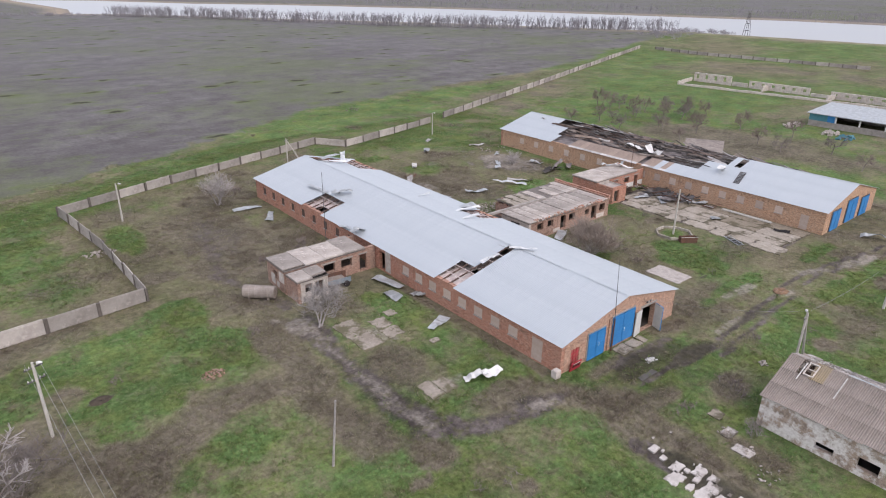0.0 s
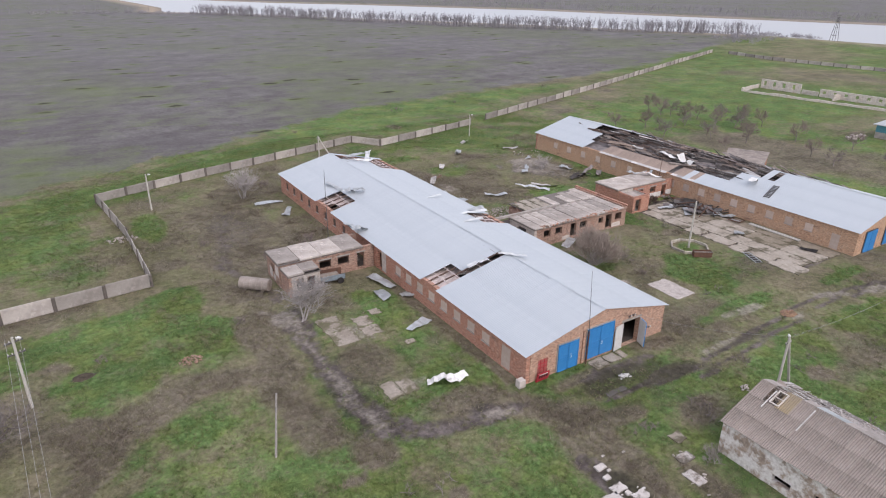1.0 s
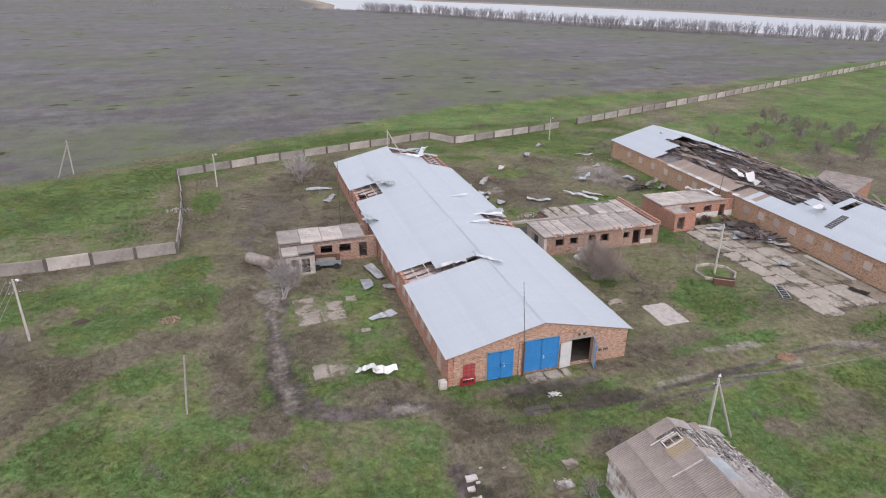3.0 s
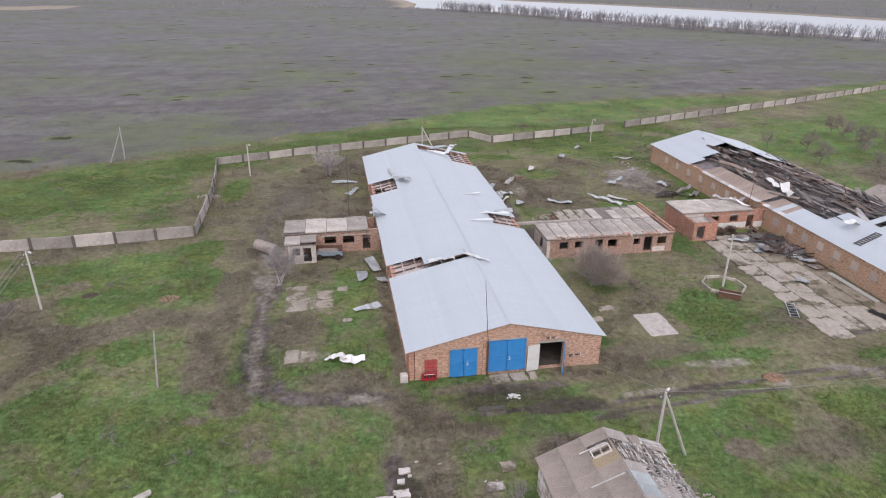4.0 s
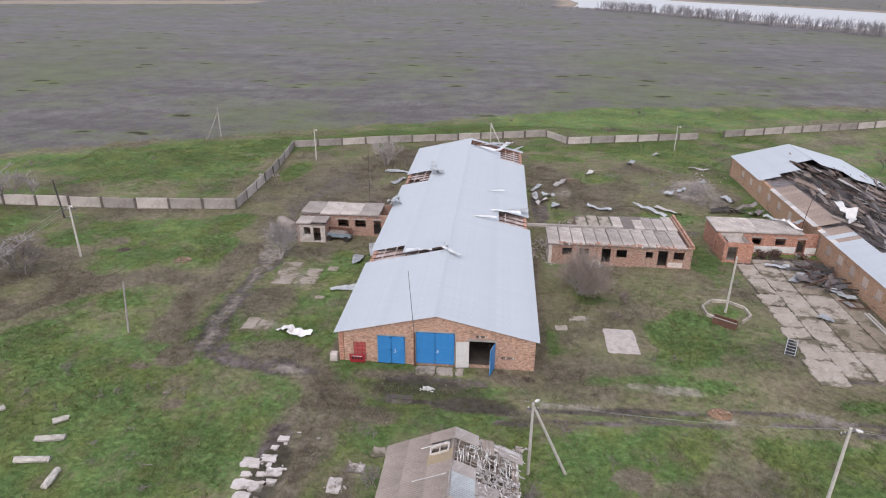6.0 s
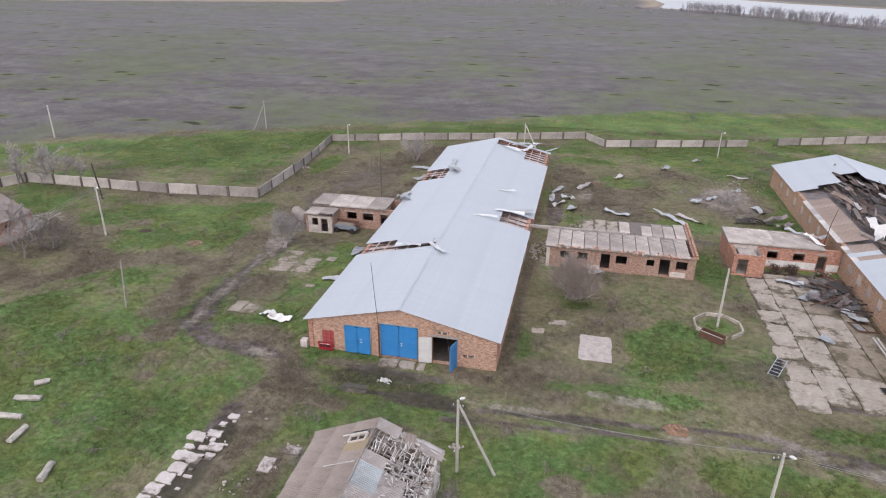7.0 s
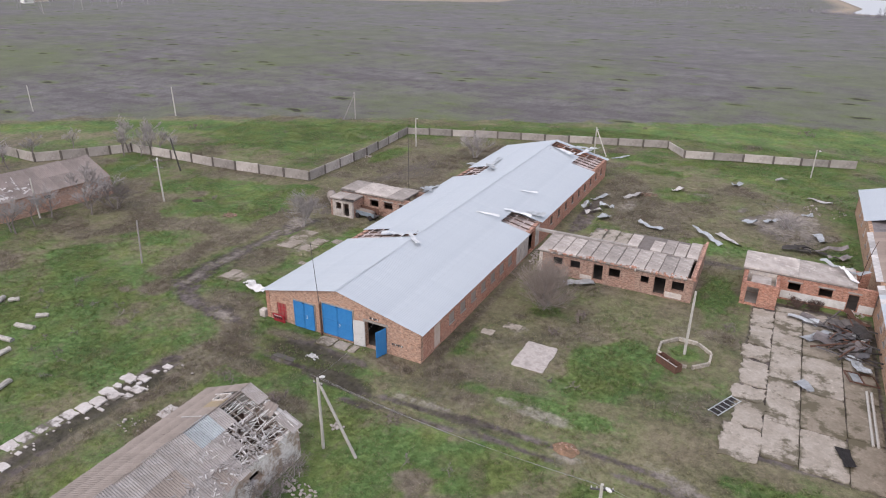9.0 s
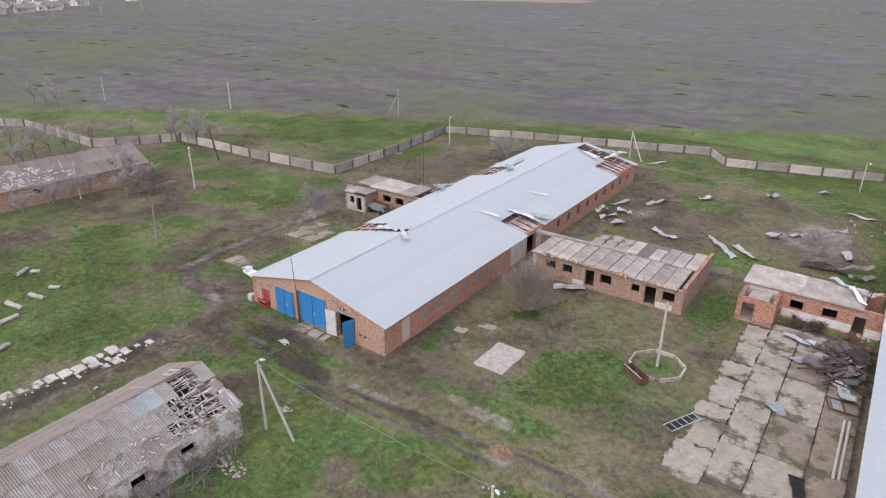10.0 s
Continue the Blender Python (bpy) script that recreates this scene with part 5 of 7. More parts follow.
for i, (x, y, ln, rot, bd) in enumerate(YARD_N):
    bent_sheet(x, y, 0.02, ln, 0.65 + 0.3 * (i % 3) / 2, rot, bd, 100 + i, ASH if i % 3 == 1 else None)
YARD_W = [(39.2, 57.7, 4.6, -78, .25), (37.7, 54.5, 2.6, -90, .2), (37.8, 46.4, 3.2, 22, .15), (36.9, 92.6, 4.4, -10, .15), (38.0, 86.9, 3.6, 60, .35), (40.1, 52.8, 1.5, -74, .3),
          (67.2, 55.0, 3.6, 30, .3), (34.2, 36.4, 2.2, -28, .5), (35.7, 36.0, 2.4, -3, .35), (101.5, 26.6, 3.4, -70, .5)]
for i, (x, y, ln, rot, bd) in enumerate(YARD_W):
    bent_sheet(x, y, 0.02, ln, 1.1, rot, bd, 200 + i, SCRAP if i not in (7, 8) else WHITE)
YARD_E = [(90.4, 57.6, 2.9, -10, .15), (91.7, 54.7, 3.6, 50, .2), (95.2, 50.0, 2.4, -75, .3), (95.5, 55.9, 1.8, -55, .6), (90.7, 44.6, 1.5, -47, .15), (94.9, 51.8, 1.9, 61, .3), (93.6, 36.0, 2.2, -77, .1)]
for i, (x, y, ln, rot, bd) in enumerate(YARD_E):
    bent_sheet(x, y, 0.14, ln, 1.0, rot, bd, 300 + i, SCRAP if i not in (6,) else DARK)
for i, (x, y, ln, rot) in enumerate([(93.5, 52.7, 4.6, -22), (94.2, 54.5, 4.1, -5), (92.5, 57.1, 5.1, -25), (95.3, 60.1, 3.1, -42), (95.0, 53.4, 2.6, 57), (89.4, 77.2, 3.4, 2), (92.6, 78.4, 5.5, 18), (91.0, 77.6, 4.0, -8), (94.2, 76.6, 3.2, 40)]):
    bent_sheet(x, y, 0.15, ln, 0.8, rot, 0.55, 400 + i, RUST if i in (1, 3) else (CHAR if i % 2 else CHAR_SHEET), label="scorched rusty roof sheet")

for i, (x, y, ln, rot, mt) in enumerate([(94.6, 55.2, 3.4, 20, STEEL), (95.4, 57.2, 3.0, -60, CHAR), (93.6, 54.0, 4.4, -14, CHAR_SHEET), (95.6, 52.6, 2.6, 75, STEEL), (94.0, 58.4, 3.2, 40, CHAR)]):
    bent_sheet(x, y, 0.2, ln, 1.25, rot, 0.35, 450 + i, mt, roll=(-14, 10, 6, -18, 12)[i], label="dark scorched roof sheet on the scrap heap")

# sheets still caught on the roofs
k_main = (RIDGE - EAVE) / (W / 2)
for i, (x, y, ln, wd, rot, bd, up) in enumerate([(50.1, 46.3, 3.2, 0.7, -40, .2, .12), (53.0, 59.1, 4.4, 0.45, 2, .12, .1), (54.0, 70.6, 4.2, 0.4, 9, .1, .06), (44.4, 83.2, 4.6, 0.8, -84, .1, .1),
                                                 (45.6, 78.2, 3.0, 1.2, -60, .5, .1), (45.4, 79.2, 3.0, 0.3, -15, .1, .1), (52.6, 92.2, 5.6, 0.7, -26, .45, .1), (54.2, 96.3, 5.2, 1.6, -4, .3, .2),
                                                 (56.2, 95.6, 4.6, 1.0, 60, .5, .3), (40.4, 68.2, 4.6, 0.9, 86, .4, .0), (40.6, 66.4, 2.0, 1.2, 20, .5, .1), (55.6, 62.7, 5.4, 0.6, -4, .2, .1), (57.9, 64.9, 3.0, 1.0, -10, .25, .1),
                                                 (46.4, 47.8, 3.0, 0.7, 4, .25, .1)]):
    z = EAVE + k_main * (W / 2 - abs(x - 49.9)) + up
    s = 1 if x > 49.9 else -1
    bent_sheet(x, y, z, ln, wd * (0.8 if wd < 1 else 1), rot, bd, 500 + i, SHINY if i in (0, 1, 2, 5, 6, 8, 11, 13) else SCRAP, label="torn zinc sheet curled up on the roof")
for x, y, ln, wd, rot, bd in ((101.5, 67.8, 4.0, 1.0, -96, .6), (100.6, 62.9, 4.2, 1.1, -112, .9), (100.9, 50.2, 2.6, 1.0, 21, .5)):
    bent_sheet(x, y, EB_E + (EB_R - EB_E) / (W / 2) * (x - 97.0) + 0.15, ln, wd, rot, bd, int(x * 10), WHITE, label="pale torn sheet curled on the burnt roof")
for i, (x, y, ln, rot) in enumerate(((94.2, 64.4, 3.2, -60), (95.2, 65.6, 2.6, 30), (93.0, 66.6, 3.4, -20))):
    bent_sheet(x, y, 3.1, ln, 0.5, rot, 0.4, 620 + i, WHITE if i == 0 else SCRAP, label="pale torn sheet lying on the annex roof")
lad = thing("roof_ladder", "dark steel ladder lying on the zinc roof", "ladder", "", (100.1, 46.6, EB_E + 0.26 * 3.1 + 0.1))
lad.matrix_basis = lad.matrix_basis @ pose(0, 0, 0, 0, -14.6, 12)
part("rail", Geo().box(-1.9, -0.45, 0, 1.9, -0.35, 0.08), STEEL, lad)
part("rail", Geo().box(-1.9, 0.35, 0, 1.9, 0.45, 0.08), STEEL, lad)
for i in range(9):
    part("rung", Geo().box(-1.8 + i * 0.44, -0.35, 0.01, -1.62 + i * 0.44, 0.35, 0.06), STEEL, lad)


# ---- poles, wires ----
def pole(x, y, h, name="utility_pole", lean=0.0, way=0.0, arms=0, lamp=False, mat=None, slim=1.0, label="pale concrete utility pole", group="utility poles"):
    th = thing(name, label, "pole", group, (x, y, -0.2))
    th.matrix_basis = pose(x, y, -0.2, 0, lean, way)
    part("shaft", Geo().tube([(0, 0, 0), (0, 0, h + 0.2)], [0.14 * slim, 0.10 * slim], 8), mat or POLE, th)
    for i in range(arms):
        a = part("crossarm", Geo().box(-0.7, -0.05, -0.05, 0.7, 0.05, 0.05), STEEL, th)
        a.matrix_basis = pose(0, 0.12, h - 0.3 - i * 1.1, 0, 0, 20)
        for k in (-0.62, -0.3, 0.3, 0.62):
            part("insulator", Geo().tube([(k, 0, 0.05), (k, 0, 0.13), (k, 0, 0.22)], [0.03, 0.05, 0.02], 6), ASH, a)
    if lamp:
        l = part("lamp_arm", Geo().tube([(0, 0, h - 0.1), (0.1, -0.06, h + 0.12), (0.3, -0.16, h + 0.16)], 0.03, 6), STEEL, th)
        part("lamp_head", Geo().tube([(0.26, -0.14, h + 0.16), (0.42, -0.22, h + 0.17), (0.62, -0.32, h + 0.15)], [0.06, 0.12, 0.07], 8), WHITE, l)
    return th


def a_pole(x, y, h, dx, dy, lamp=False, mat=None, label="pale concrete pole braced by a leaning strut"):
    th = thing("strutted_pole", label, "pole", "utility poles", (x, y, -0.2))
    part("shaft", Geo().tube([(0, 0, 0), (0, 0, h + 0.2)], [0.13, 0.10], 8), mat or POLE, th)
    part("strut", Geo().tube([(dx, dy, 0), (0.1, 0, h - 0.2)], [0.13, 0.10], 8), mat or POLE, th)
    a = part("crossarm", Geo().box(-0.42, -0.04, h - 0.35, 0.42, 0.04, h - 0.27), STEEL, th)
    for k in (-0.35, 0.0, 0.35):
        part("insulator", Geo().tube([(k, 0, h - 0.27), (k, 0, h - 0.2), (k, 0, h - 0.1)], [0.03, 0.05, 0.02], 6), ASH, a)
    if lamp:
        l = part("lamp_arm", Geo().tube([(0, 0, h), (0.05, 0.04, h + 0.2), (0.14, 0.1, h + 0.25)], 0.03, 6), STEEL, th)
        part("lamp_head", Geo().tube([(0.1, 0.08, h + 0.25), (0.25, 0.2, h + 0.26), (0.42, 0.34, h + 0.24)], [0.06, 0.12, 0.07], 8), WHITE, l)


pole(2.44, 51.6, 6.95, arms=2, lamp=True)
pole(18.15, 34.7, 5.75, lean=5.5, slim=0.74, mat=BARK_PALE, label="bare weathered wooden pole standing alone")
pole(20.25, 98.7, 5.8, lamp=True)
pole(80.48, 45.4, 6.7, label="pale concrete pole in an octagonal planter")
pole(79.2, 17.9, 6.5, lamp=True, arms=1)
pole(91.0, 114.3, 4.9, slim=0.8, lamp=True)
pole(-7.5, 38.2, 5.9)
pole(-8.0, 64.2, 6.8, lean=18, way=-62, mat=STEEL, label="dark tarred wooden pole leaning over")
pole(-44.0, 95.1, 6.75, slim=1.15)
pole(-78, 81.6, 6.2)
a_pole(53.3, 111.2, 5.2, 2.7, -0.9)
a_pole(58.12, 18.55, 6.45, 2.85, 0.3, lamp=True)
a_pole(-4.6, 113.2, 6.3, -2.2, -1.9, mat=BARK_PALE, label="grey wooden pole braced by a leaning strut")


WIRE = mat_plain("bare_aluminium_wire", (0.42, 0.41, 0.40), (0.30, 0.29, 0.28), 4.0, 0.6, 0.3)


def wire(a, b, sag, thick=0.008, name="overhead_wire"):
    pts = []
    for i in range(17):
        f = i / 16
        p = Vector(a).lerp(Vector(b), f)
        p.z -= sag * 4 * f * (1 - f)
        pts.append(p)
    th = part(name, Geo().tube(pts, thick, 4), WIRE)
    tagged(th, "thin sagging overhead power wire between poles", "wire", "overhead wires")


for k in (-0.5, 0.0, 0.5):
    wire((2.44 + k, 51.6, 6.9), (4.6 + k, 6.0, 6.6), 0.7, 0.012)
for k in (-0.5, 0.5):
    wire((58.1 + k, 18.5, 6.6), (79.2 + k, 17.9, 6.4), 0.5)
    wire((79.2 + k, 17.9, 6.4), (112 + k, 14, 6.6), 0.7)
wire((58.1, 18.6, 6.6), (54.4, 31.9, 3.5), 0.5)

# ---- yard furniture ----
BEAM_OLD = mat_plain("chipped_kerb_concrete", (0.50, 0.45, 0.39), (0.28, 0.24, 0.19), 2.5, 0.93, 0, 0.2, 0.2, 0.5, 0.9)
ring = thing("planter_ring", "octagonal planter of broken concrete kerbs round a pole", "planter", "", (80.5, 45.3, 0))
for i in range(8):
    a0, a1 = (radians(22.5 + 45 * (i + j)) for j in (0, 1))
    p0, p1 = Vector((2.5 * math.cos(a0), 2.5 * math.sin(a0), 0.16)), Vector((2.5 * math.cos(a1), 2.5 * math.sin(a1), 0.16))
    if i == 5:
        p1 = p0.lerp(p1, 0.8)
    part("kerb", Geo().beam(p0.lerp(p1, 0.03), p0.lerp(p1, 0.97) + Vector((0, 0, (-0.06, 0.03, -0.1, 0.0, 0.05, -0.08, 0.02, -0.04)[i])), 0.2, 0.36), BEAM_OLD, ring)
tub = thing("rusty_trough", "rusty open steel trough tipped against the planter", "trough", "", (79.3, 42.3, 0))
tub.matrix_basis = pose(79.5, 42.5, 0, 0, 0, -34) @ Matrix.Scale(0.85, 4)
g = Geo().box(-1.4, -0.5, 0, 1.4, 0.5, 0.06).box(-1.4, -0.5, 0.06, -1.34, 0.5, 0.9).box(1.34, -0.5, 0.06, 1.4, 0.5, 0.9).box(-1.34, -0.5, 0.06, 1.34, -0.44, 0.9).box(-1.34, 0.44, 0.06, 1.34, 0.5, 0.9)
part("tub", g.weld(), RUST, tub)
part("rim", Geo().box(-1.45, -0.56, 0.9, 1.45, -0.42, 0.95), CONCRETE, tub)

TANK = mat_plain("tank_paint", (0.40, 0.35, 0.315), (0.25, 0.20, 0.17), 1.4, 0.75, 0.1, 0.3, 0.1, 0.3, 0.5)
tank = thing("fuel_tank", "weathered grey-brown cylindrical steel tank lying on its side", "tank", "", (25.6, 64.0, 0))
tank.matrix_basis = pose(25.7, 63.7, 0.72, 0, 0, -44) @ Matrix.Diagonal((0.9, 1, 1, 1))
part("shell", Geo().tube([(-2.1, 0, 0), (-2.0, 0, 0), (2.0, 0, 0), (2.1, 0, 0)], [0.55, 0.74, 0.74, 0.55], 20), TANK, tank)
for x in (-1.2, -0.4, 0.4, 1.2):
    part("hoop", Geo().tube([(x - 0.05, 0, 0), (x + 0.05, 0, 0)], 0.765, 20), TANK, tank)
part("saddle", Geo().box(-1.4, -0.6, -0.74, -1.1, 0.6, -0.5), WOOD, tank)
part("saddle", Geo().box(1.1, -0.6, -0.74, 1.4, 0.6, -0.5), WOOD, tank)

cart = thing("scrap_trailer", "dark rusted frame of an old trailer with dull sheet sides", "trailer", "", (33.8, 60.9, 0))
cart.matrix_basis = pose(33.8, 60.8, 0, 0, 0, -6)
part("chassis", Geo().box(-1.8, -0.6, 0.45, 1.8, 0.6, 0.6), STEEL, cart)
part("side_panel", Geo().box(-1.8, -0.66, 0.55, 1.8, -0.6, 1.15), mat_plain("faded_blue_grey_paint", (0.22, 0.27, 0.31), (0.15, 0.17, 0.19), 2.0, 0.7), cart, "faded blue-grey side board")
part("side_panel", Geo().box(-1.7, 0.6, 0.6, 1.7, 0.66, 1.5), RUST, cart)
part("load", Geo().slab(-1.5, -0.55, 0.61, 1.2, 0.5, 1.25, 0.25), WOOD, cart)
for x in (-1.2, 1.2):
    for y in (-0.7, 0.7):
        part("wheel", Geo().tube([(x, y - 0.1, 0.38), (x, y + 0.1, 0.38)], 0.38, 14), DARK, cart)

tr = thing("steel_truss", "grey welded steel lattice frame lying on the ground", "frame", "", (84.8, 38.6, 0))
tr.matrix_basis = pose(84.8, 38.6, 0.06, 0, 0, 63)
for y in (-0.45, 0.45):
    part("chord", Geo().box(-1.7, y - 0.03, 0, 1.7, y + 0.03, 0.09), SCRAP, tr)
for i in range(6):
    part("lattice_bar", Geo().box(-1.65 + i * 0.64, -0.45, 0.02, -1.60 + i * 0.64, 0.45, 0.07), SCRAP, tr)
part("underside", Geo().box(-1.6, -0.4, -0.04, 1.6, 0.4, 0.015), DARK, tr)
for dx in (0.0, 0.36):
    p = thing("steel_pipe", "long pale steel pipe lying on the yard slabs", "pipe", "pipes", (95.5 + dx, 42.4, 0.22))
    part("tube", Geo().tube([(0, -3.9, 0), (0, 3.9, 0)], 0.11, 8), POLE, p)
fr = thing("welded_gate", "rusty steel gate lying beside the barn wall", "gate", "", (95.0, 48.6, 0.3))
fr.matrix_basis = pose(95.2, 48.2, 0.22, 0, 8, 15)
for i, a in enumerate(((-1.3, -0.9, 1.3, -0.8), (-1.3, 0.8, 1.3, 0.9), (-1.3, -0.8, -1.2, 0.8), (1.2, -0.8, 1.3, 0.8), (-0.05, -0.8, 0.05, 0.8))):
    part("bar", Geo().box(a[0], a[1], 0, a[2], a[3], 0.1), RUST, fr)
part("grid", Geo().box(-0.9, -0.7, 0.02, -0.1, 0.7, 0.06), SCRAP, fr)
for i in range(26):
    r = random.Random(700 + i)
    t = thing("rusty_beam", "rusty angle beam fallen beside the barn", "beam", "fallen beams", (r.uniform(92.5, 96.2), r.uniform(51, 60), 0.3))
    t.matrix_basis = t.matrix_basis @ pose(0, 0, r.uniform(0, 0.5), r.uniform(-10, 10), r.uniform(-14, 14), r.uniform(0, 180))
    part("beam", Geo().box(-r.uniform(1, 2.4), -0.06, -0.06, r.uniform(1, 2.4), 0.06, 0.06), (RUST, STEEL, CHAR)[i % 3], t)


# ---- concrete yard, patches and rubble ----
def rough_slab(name, x0, y0, x1, y1, z, seed, jit=0.18, mat=None, parent=None, label="", category=""):
    """A worn slab with an uneven outline."""
    r = random.Random(seed)
    pts = []
    jit = min(jit, 0.13 * min(x1 - x0, y1 - y0))
    cx0, cy0, phase = (x0 + x1) / 2, (y0 + y1) / 2, r.uniform(0, 6)
    for (ax, ay), (bx, by) in zip(((x0, y0), (x1, y0), (x1, y1), (x0, y1)), ((x1, y0), (x1, y1), (x0, y1), (x0, y0))):
        n = max(3, min(16, int(math.hypot(bx - ax, by - ay) / 0.3)))
        for i in range(n):
            f = i / n
            sway = jit * 0.25 * math.sin(f * 9 + phase) + r.uniform(-jit, jit) * 0.75
            ox, oy = (cx0 - ax - (bx - ax) * f, cy0 - ay - (by - ay) * f)
            k = sway / max(0.3, math.hypot(ox, oy)) + (0.03 if i == 0 else 0)
            pts.append((ax + (bx - ax) * f + ox * k, ay + (by - ay) * f + oy * k))
    n = len(pts)
    g = Geo().add([(*p, z - 0.25) for p in pts] + [(*p, z - 0.015) for p in pts], [(i, (i + 1) % n, (i + 1) % n + n, i + n) for i in range(n)])
    cx, cy = sum(p[0] for p in pts) / n, sum(p[1] for p in pts) / n
    g.add([(cx + (p[0] - cx) * 0.985, cy + (p[1] - cy) * 0.985, z) for p in pts], [tuple(range(n))])
    g.f += [(i + n, (i + 1) % n + n, (i + 1) % n + 2 * n, i + 2 * n) for i in range(n)]
    return part(name, g, mat or APRON, parent, label)


def rough_block(lx, ly, lz, seed):
    """A worn block with chipped edges, resting on z = 0."""
    r = random.Random(seed)
    g = Geo().add([(lx * (i / 5 - 0.5) + r.uniform(-0.06, 0.06), math.cos(k * math.pi / 4 + 0.4) * ly * 0.62 * r.uniform(0.8, 1.05), lz * 0.42 + math.sin(k * math.pi / 4 + 0.4) * lz * 0.6 * r.uniform(0.75, 1.05))
                   for i in range(6) for k in range(8)],
                  [(i * 8 + k, i * 8 + (k + 1) % 8, (i + 1) * 8 + (k + 1) % 8, (i + 1) * 8 + k) for i in range(5) for k in range(8)])
    g.f += [tuple(range(7, -1, -1)), tuple(range(40, 48))]
    return g


yard = tagged(new("pavement"), "cracked pale concrete slabs with weeds in the joints", "pavement", kind="structure")
r0 = random.Random(31)
COLUMNS = [(85.2, 87.76, (32.2, 36.6, 40.4, 43.0, 47.6, 50.4, 54.4, 58.6)), (87.82, 90.42, (33.5, 39.4, 45.0, 51.2, 55.0, 60.0)), (90.49, 93.76, (33.2, 38.4, 44.0, 50.4, 55.5, 60.0)), (93.84, 96.4, (33.0, 38.9, 44.6, 50.5, 56.0, 60.5))]
for i, (a, b, ys) in enumerate(COLUMNS):
    for j, (c, d_) in enumerate(zip(ys, ys[1:])):
        rough_slab("paving_slab", a + (r0.uniform(-0.3, 0.5) if i == 0 else 0), c + 0.02, b, d_ - 0.02 - (r0.uniform(0.1, 0.5) if i == 0 else 0), 0.1 + r0.uniform(-0.012, 0.015), 900 + i * 20 + j, 0.3 if i == 0 else 0.05, APRON_BROWN if i == 3 or (i == 2 and j % 2) else None, yard)
path = tagged(new("path"), "row of broken white concrete slabs along a muddy track", "path", kind="structure")
PATH_MAT = mat_yard("bleached_concrete", (0.58, 0.535, 0.505), (0.42, 0.37, 0.34), (0.10, 0.085, 0.066))
for i in range(7):
    y = 7.4 + i * 1.14
    rough_slab("path_slab", 36.1 + 0.17 * i + r0.uniform(-0.1, 0.15), y - 0.53, 37.35 + 0.17 * i + r0.uniform(-0.2, 0.15), y + 0.52, 0.03, 1200 + i, 0.1, PATH_MAT, path)
for i, (x, y, sx, sy) in enumerate([(37.3, 15.5, 0.65, 0.5), (38.5, 15.4, 0.6, 0.5), (39.4, 15.8, 0.4, 0.35), (37.3, 17.7, 0.75, 0.5), (38.4, 18.3, 0.6, 0.4), (39.3, 16.9, 0.6, 0.45), (38.5, 19.5, 0.3, 0.25), (38.9, 20.6, 0.45, 0.3),
                                    (38.6, 5.8, 0.5, 0.35), (38.2, 7.2, 0.25, 0.2), (37.3, 16.5, 0.35, 0.25), (38.4, 16.6, 0.3, 0.2), (38.7, 17.6, 0.2, 0.2), (39.0, 13.6, 0.35, 0.12), (38.6, 4.6, 0.7, 0.4), (37.6, 3.4, 0.6, 0.4)]):
    rough_slab("path_slab", x - sx, y - sy, x + sx, y + sy, 0.03, 1250 + i, 0.16, PATH_MAT, path)
for i in range(44):
    y = r0.uniform(5.0, 21.5)
    x = 36.9 + (y - 7.4) * 0.15 + r0.gauss(0.7, 0.65)
    w = r0.uniform(0.06, 0.2)
    rough_slab("path_slab", x - w, y - w * 0.6, x + w, y + w * 0.6, 0.025, 1600 + i, 0.3, PATH_MAT, path)
for x0, y0, x1, y1, sd in ((44.6, 17.4, 46.0, 18.3, 6), (43.6, 15.2, 44.6, 16.8, 7), (46.2, 19.2, 47.4, 20.3, 8), (61.6, 39.6, 62.9, 40.6, 9), (66.5, 35.8, 69.6, 40.4, 1), (63.3, 41.7, 65.0, 42.8, 2), (48.2, 30.2, 50.0, 31.7, 3), (50.1, 30.4, 51.6, 31.7, 4), (51.8, 30.5, 52.6, 31.6, 5)):
    s = rough_slab("concrete_slab", x0, y0, x1, y1, 0.06, 1300 + sd, 0.08 if sd == 1 else 0.15, PALE_RUBBLE if sd == 1 else PATH_MAT if sd in (6, 7) else APRON)
    tagged(s, "worn pale concrete slab set in the grass", "slab", "ground slabs")
pud = rough_slab("puddle", 46.0, 26.6, 48.4, 27.2, -0.01, 1501, 0.3, mat_plain("muddy_water", (0.08, 0.07, 0.06), (0.10, 0.09, 0.08), 1.0, 0.3, 0, 0.4, 0.0, 0.2))
tagged(pud, "shallow muddy puddle on the track before the barn", "puddle", kind="structure")
WORN = mat_yard("mossy_yard_concrete", (0.37, 0.32, 0.275), (0.25, 0.21, 0.17), (0.12, 0.108, 0.064), 0.05)
for i, (x0, y0, x1, y1) in enumerate(((28.8, 46.8, 31.4, 49.7), (28.7, 49.8, 31.2, 52.9), (32.1, 47.2, 34.1, 49.2), (32.2, 49.3, 34.1, 51.4), (29.2, 36.4, 30.6, 38.9), (30.7, 36.4, 32.1, 38.7), (34.6, 51.0, 35.8, 52.2), (34.9, 43.6, 36.0, 44.4))):
    s = rough_slab("broken_slab", x0, y0, x1, y1, 0.02 + 0.002 * i, 1400 + i, 0.22, WORN)
    tagged(s, "broken concrete slab sunk in the weeds", "slab", "broken slabs")
BEAM = mat_plain("mossy_bleached_concrete", (0.52, 0.49, 0.45), (0.27, 0.24, 0.19), 2.2, 0.93, 0, 0.2, 0.15, 0.5, 0.9)
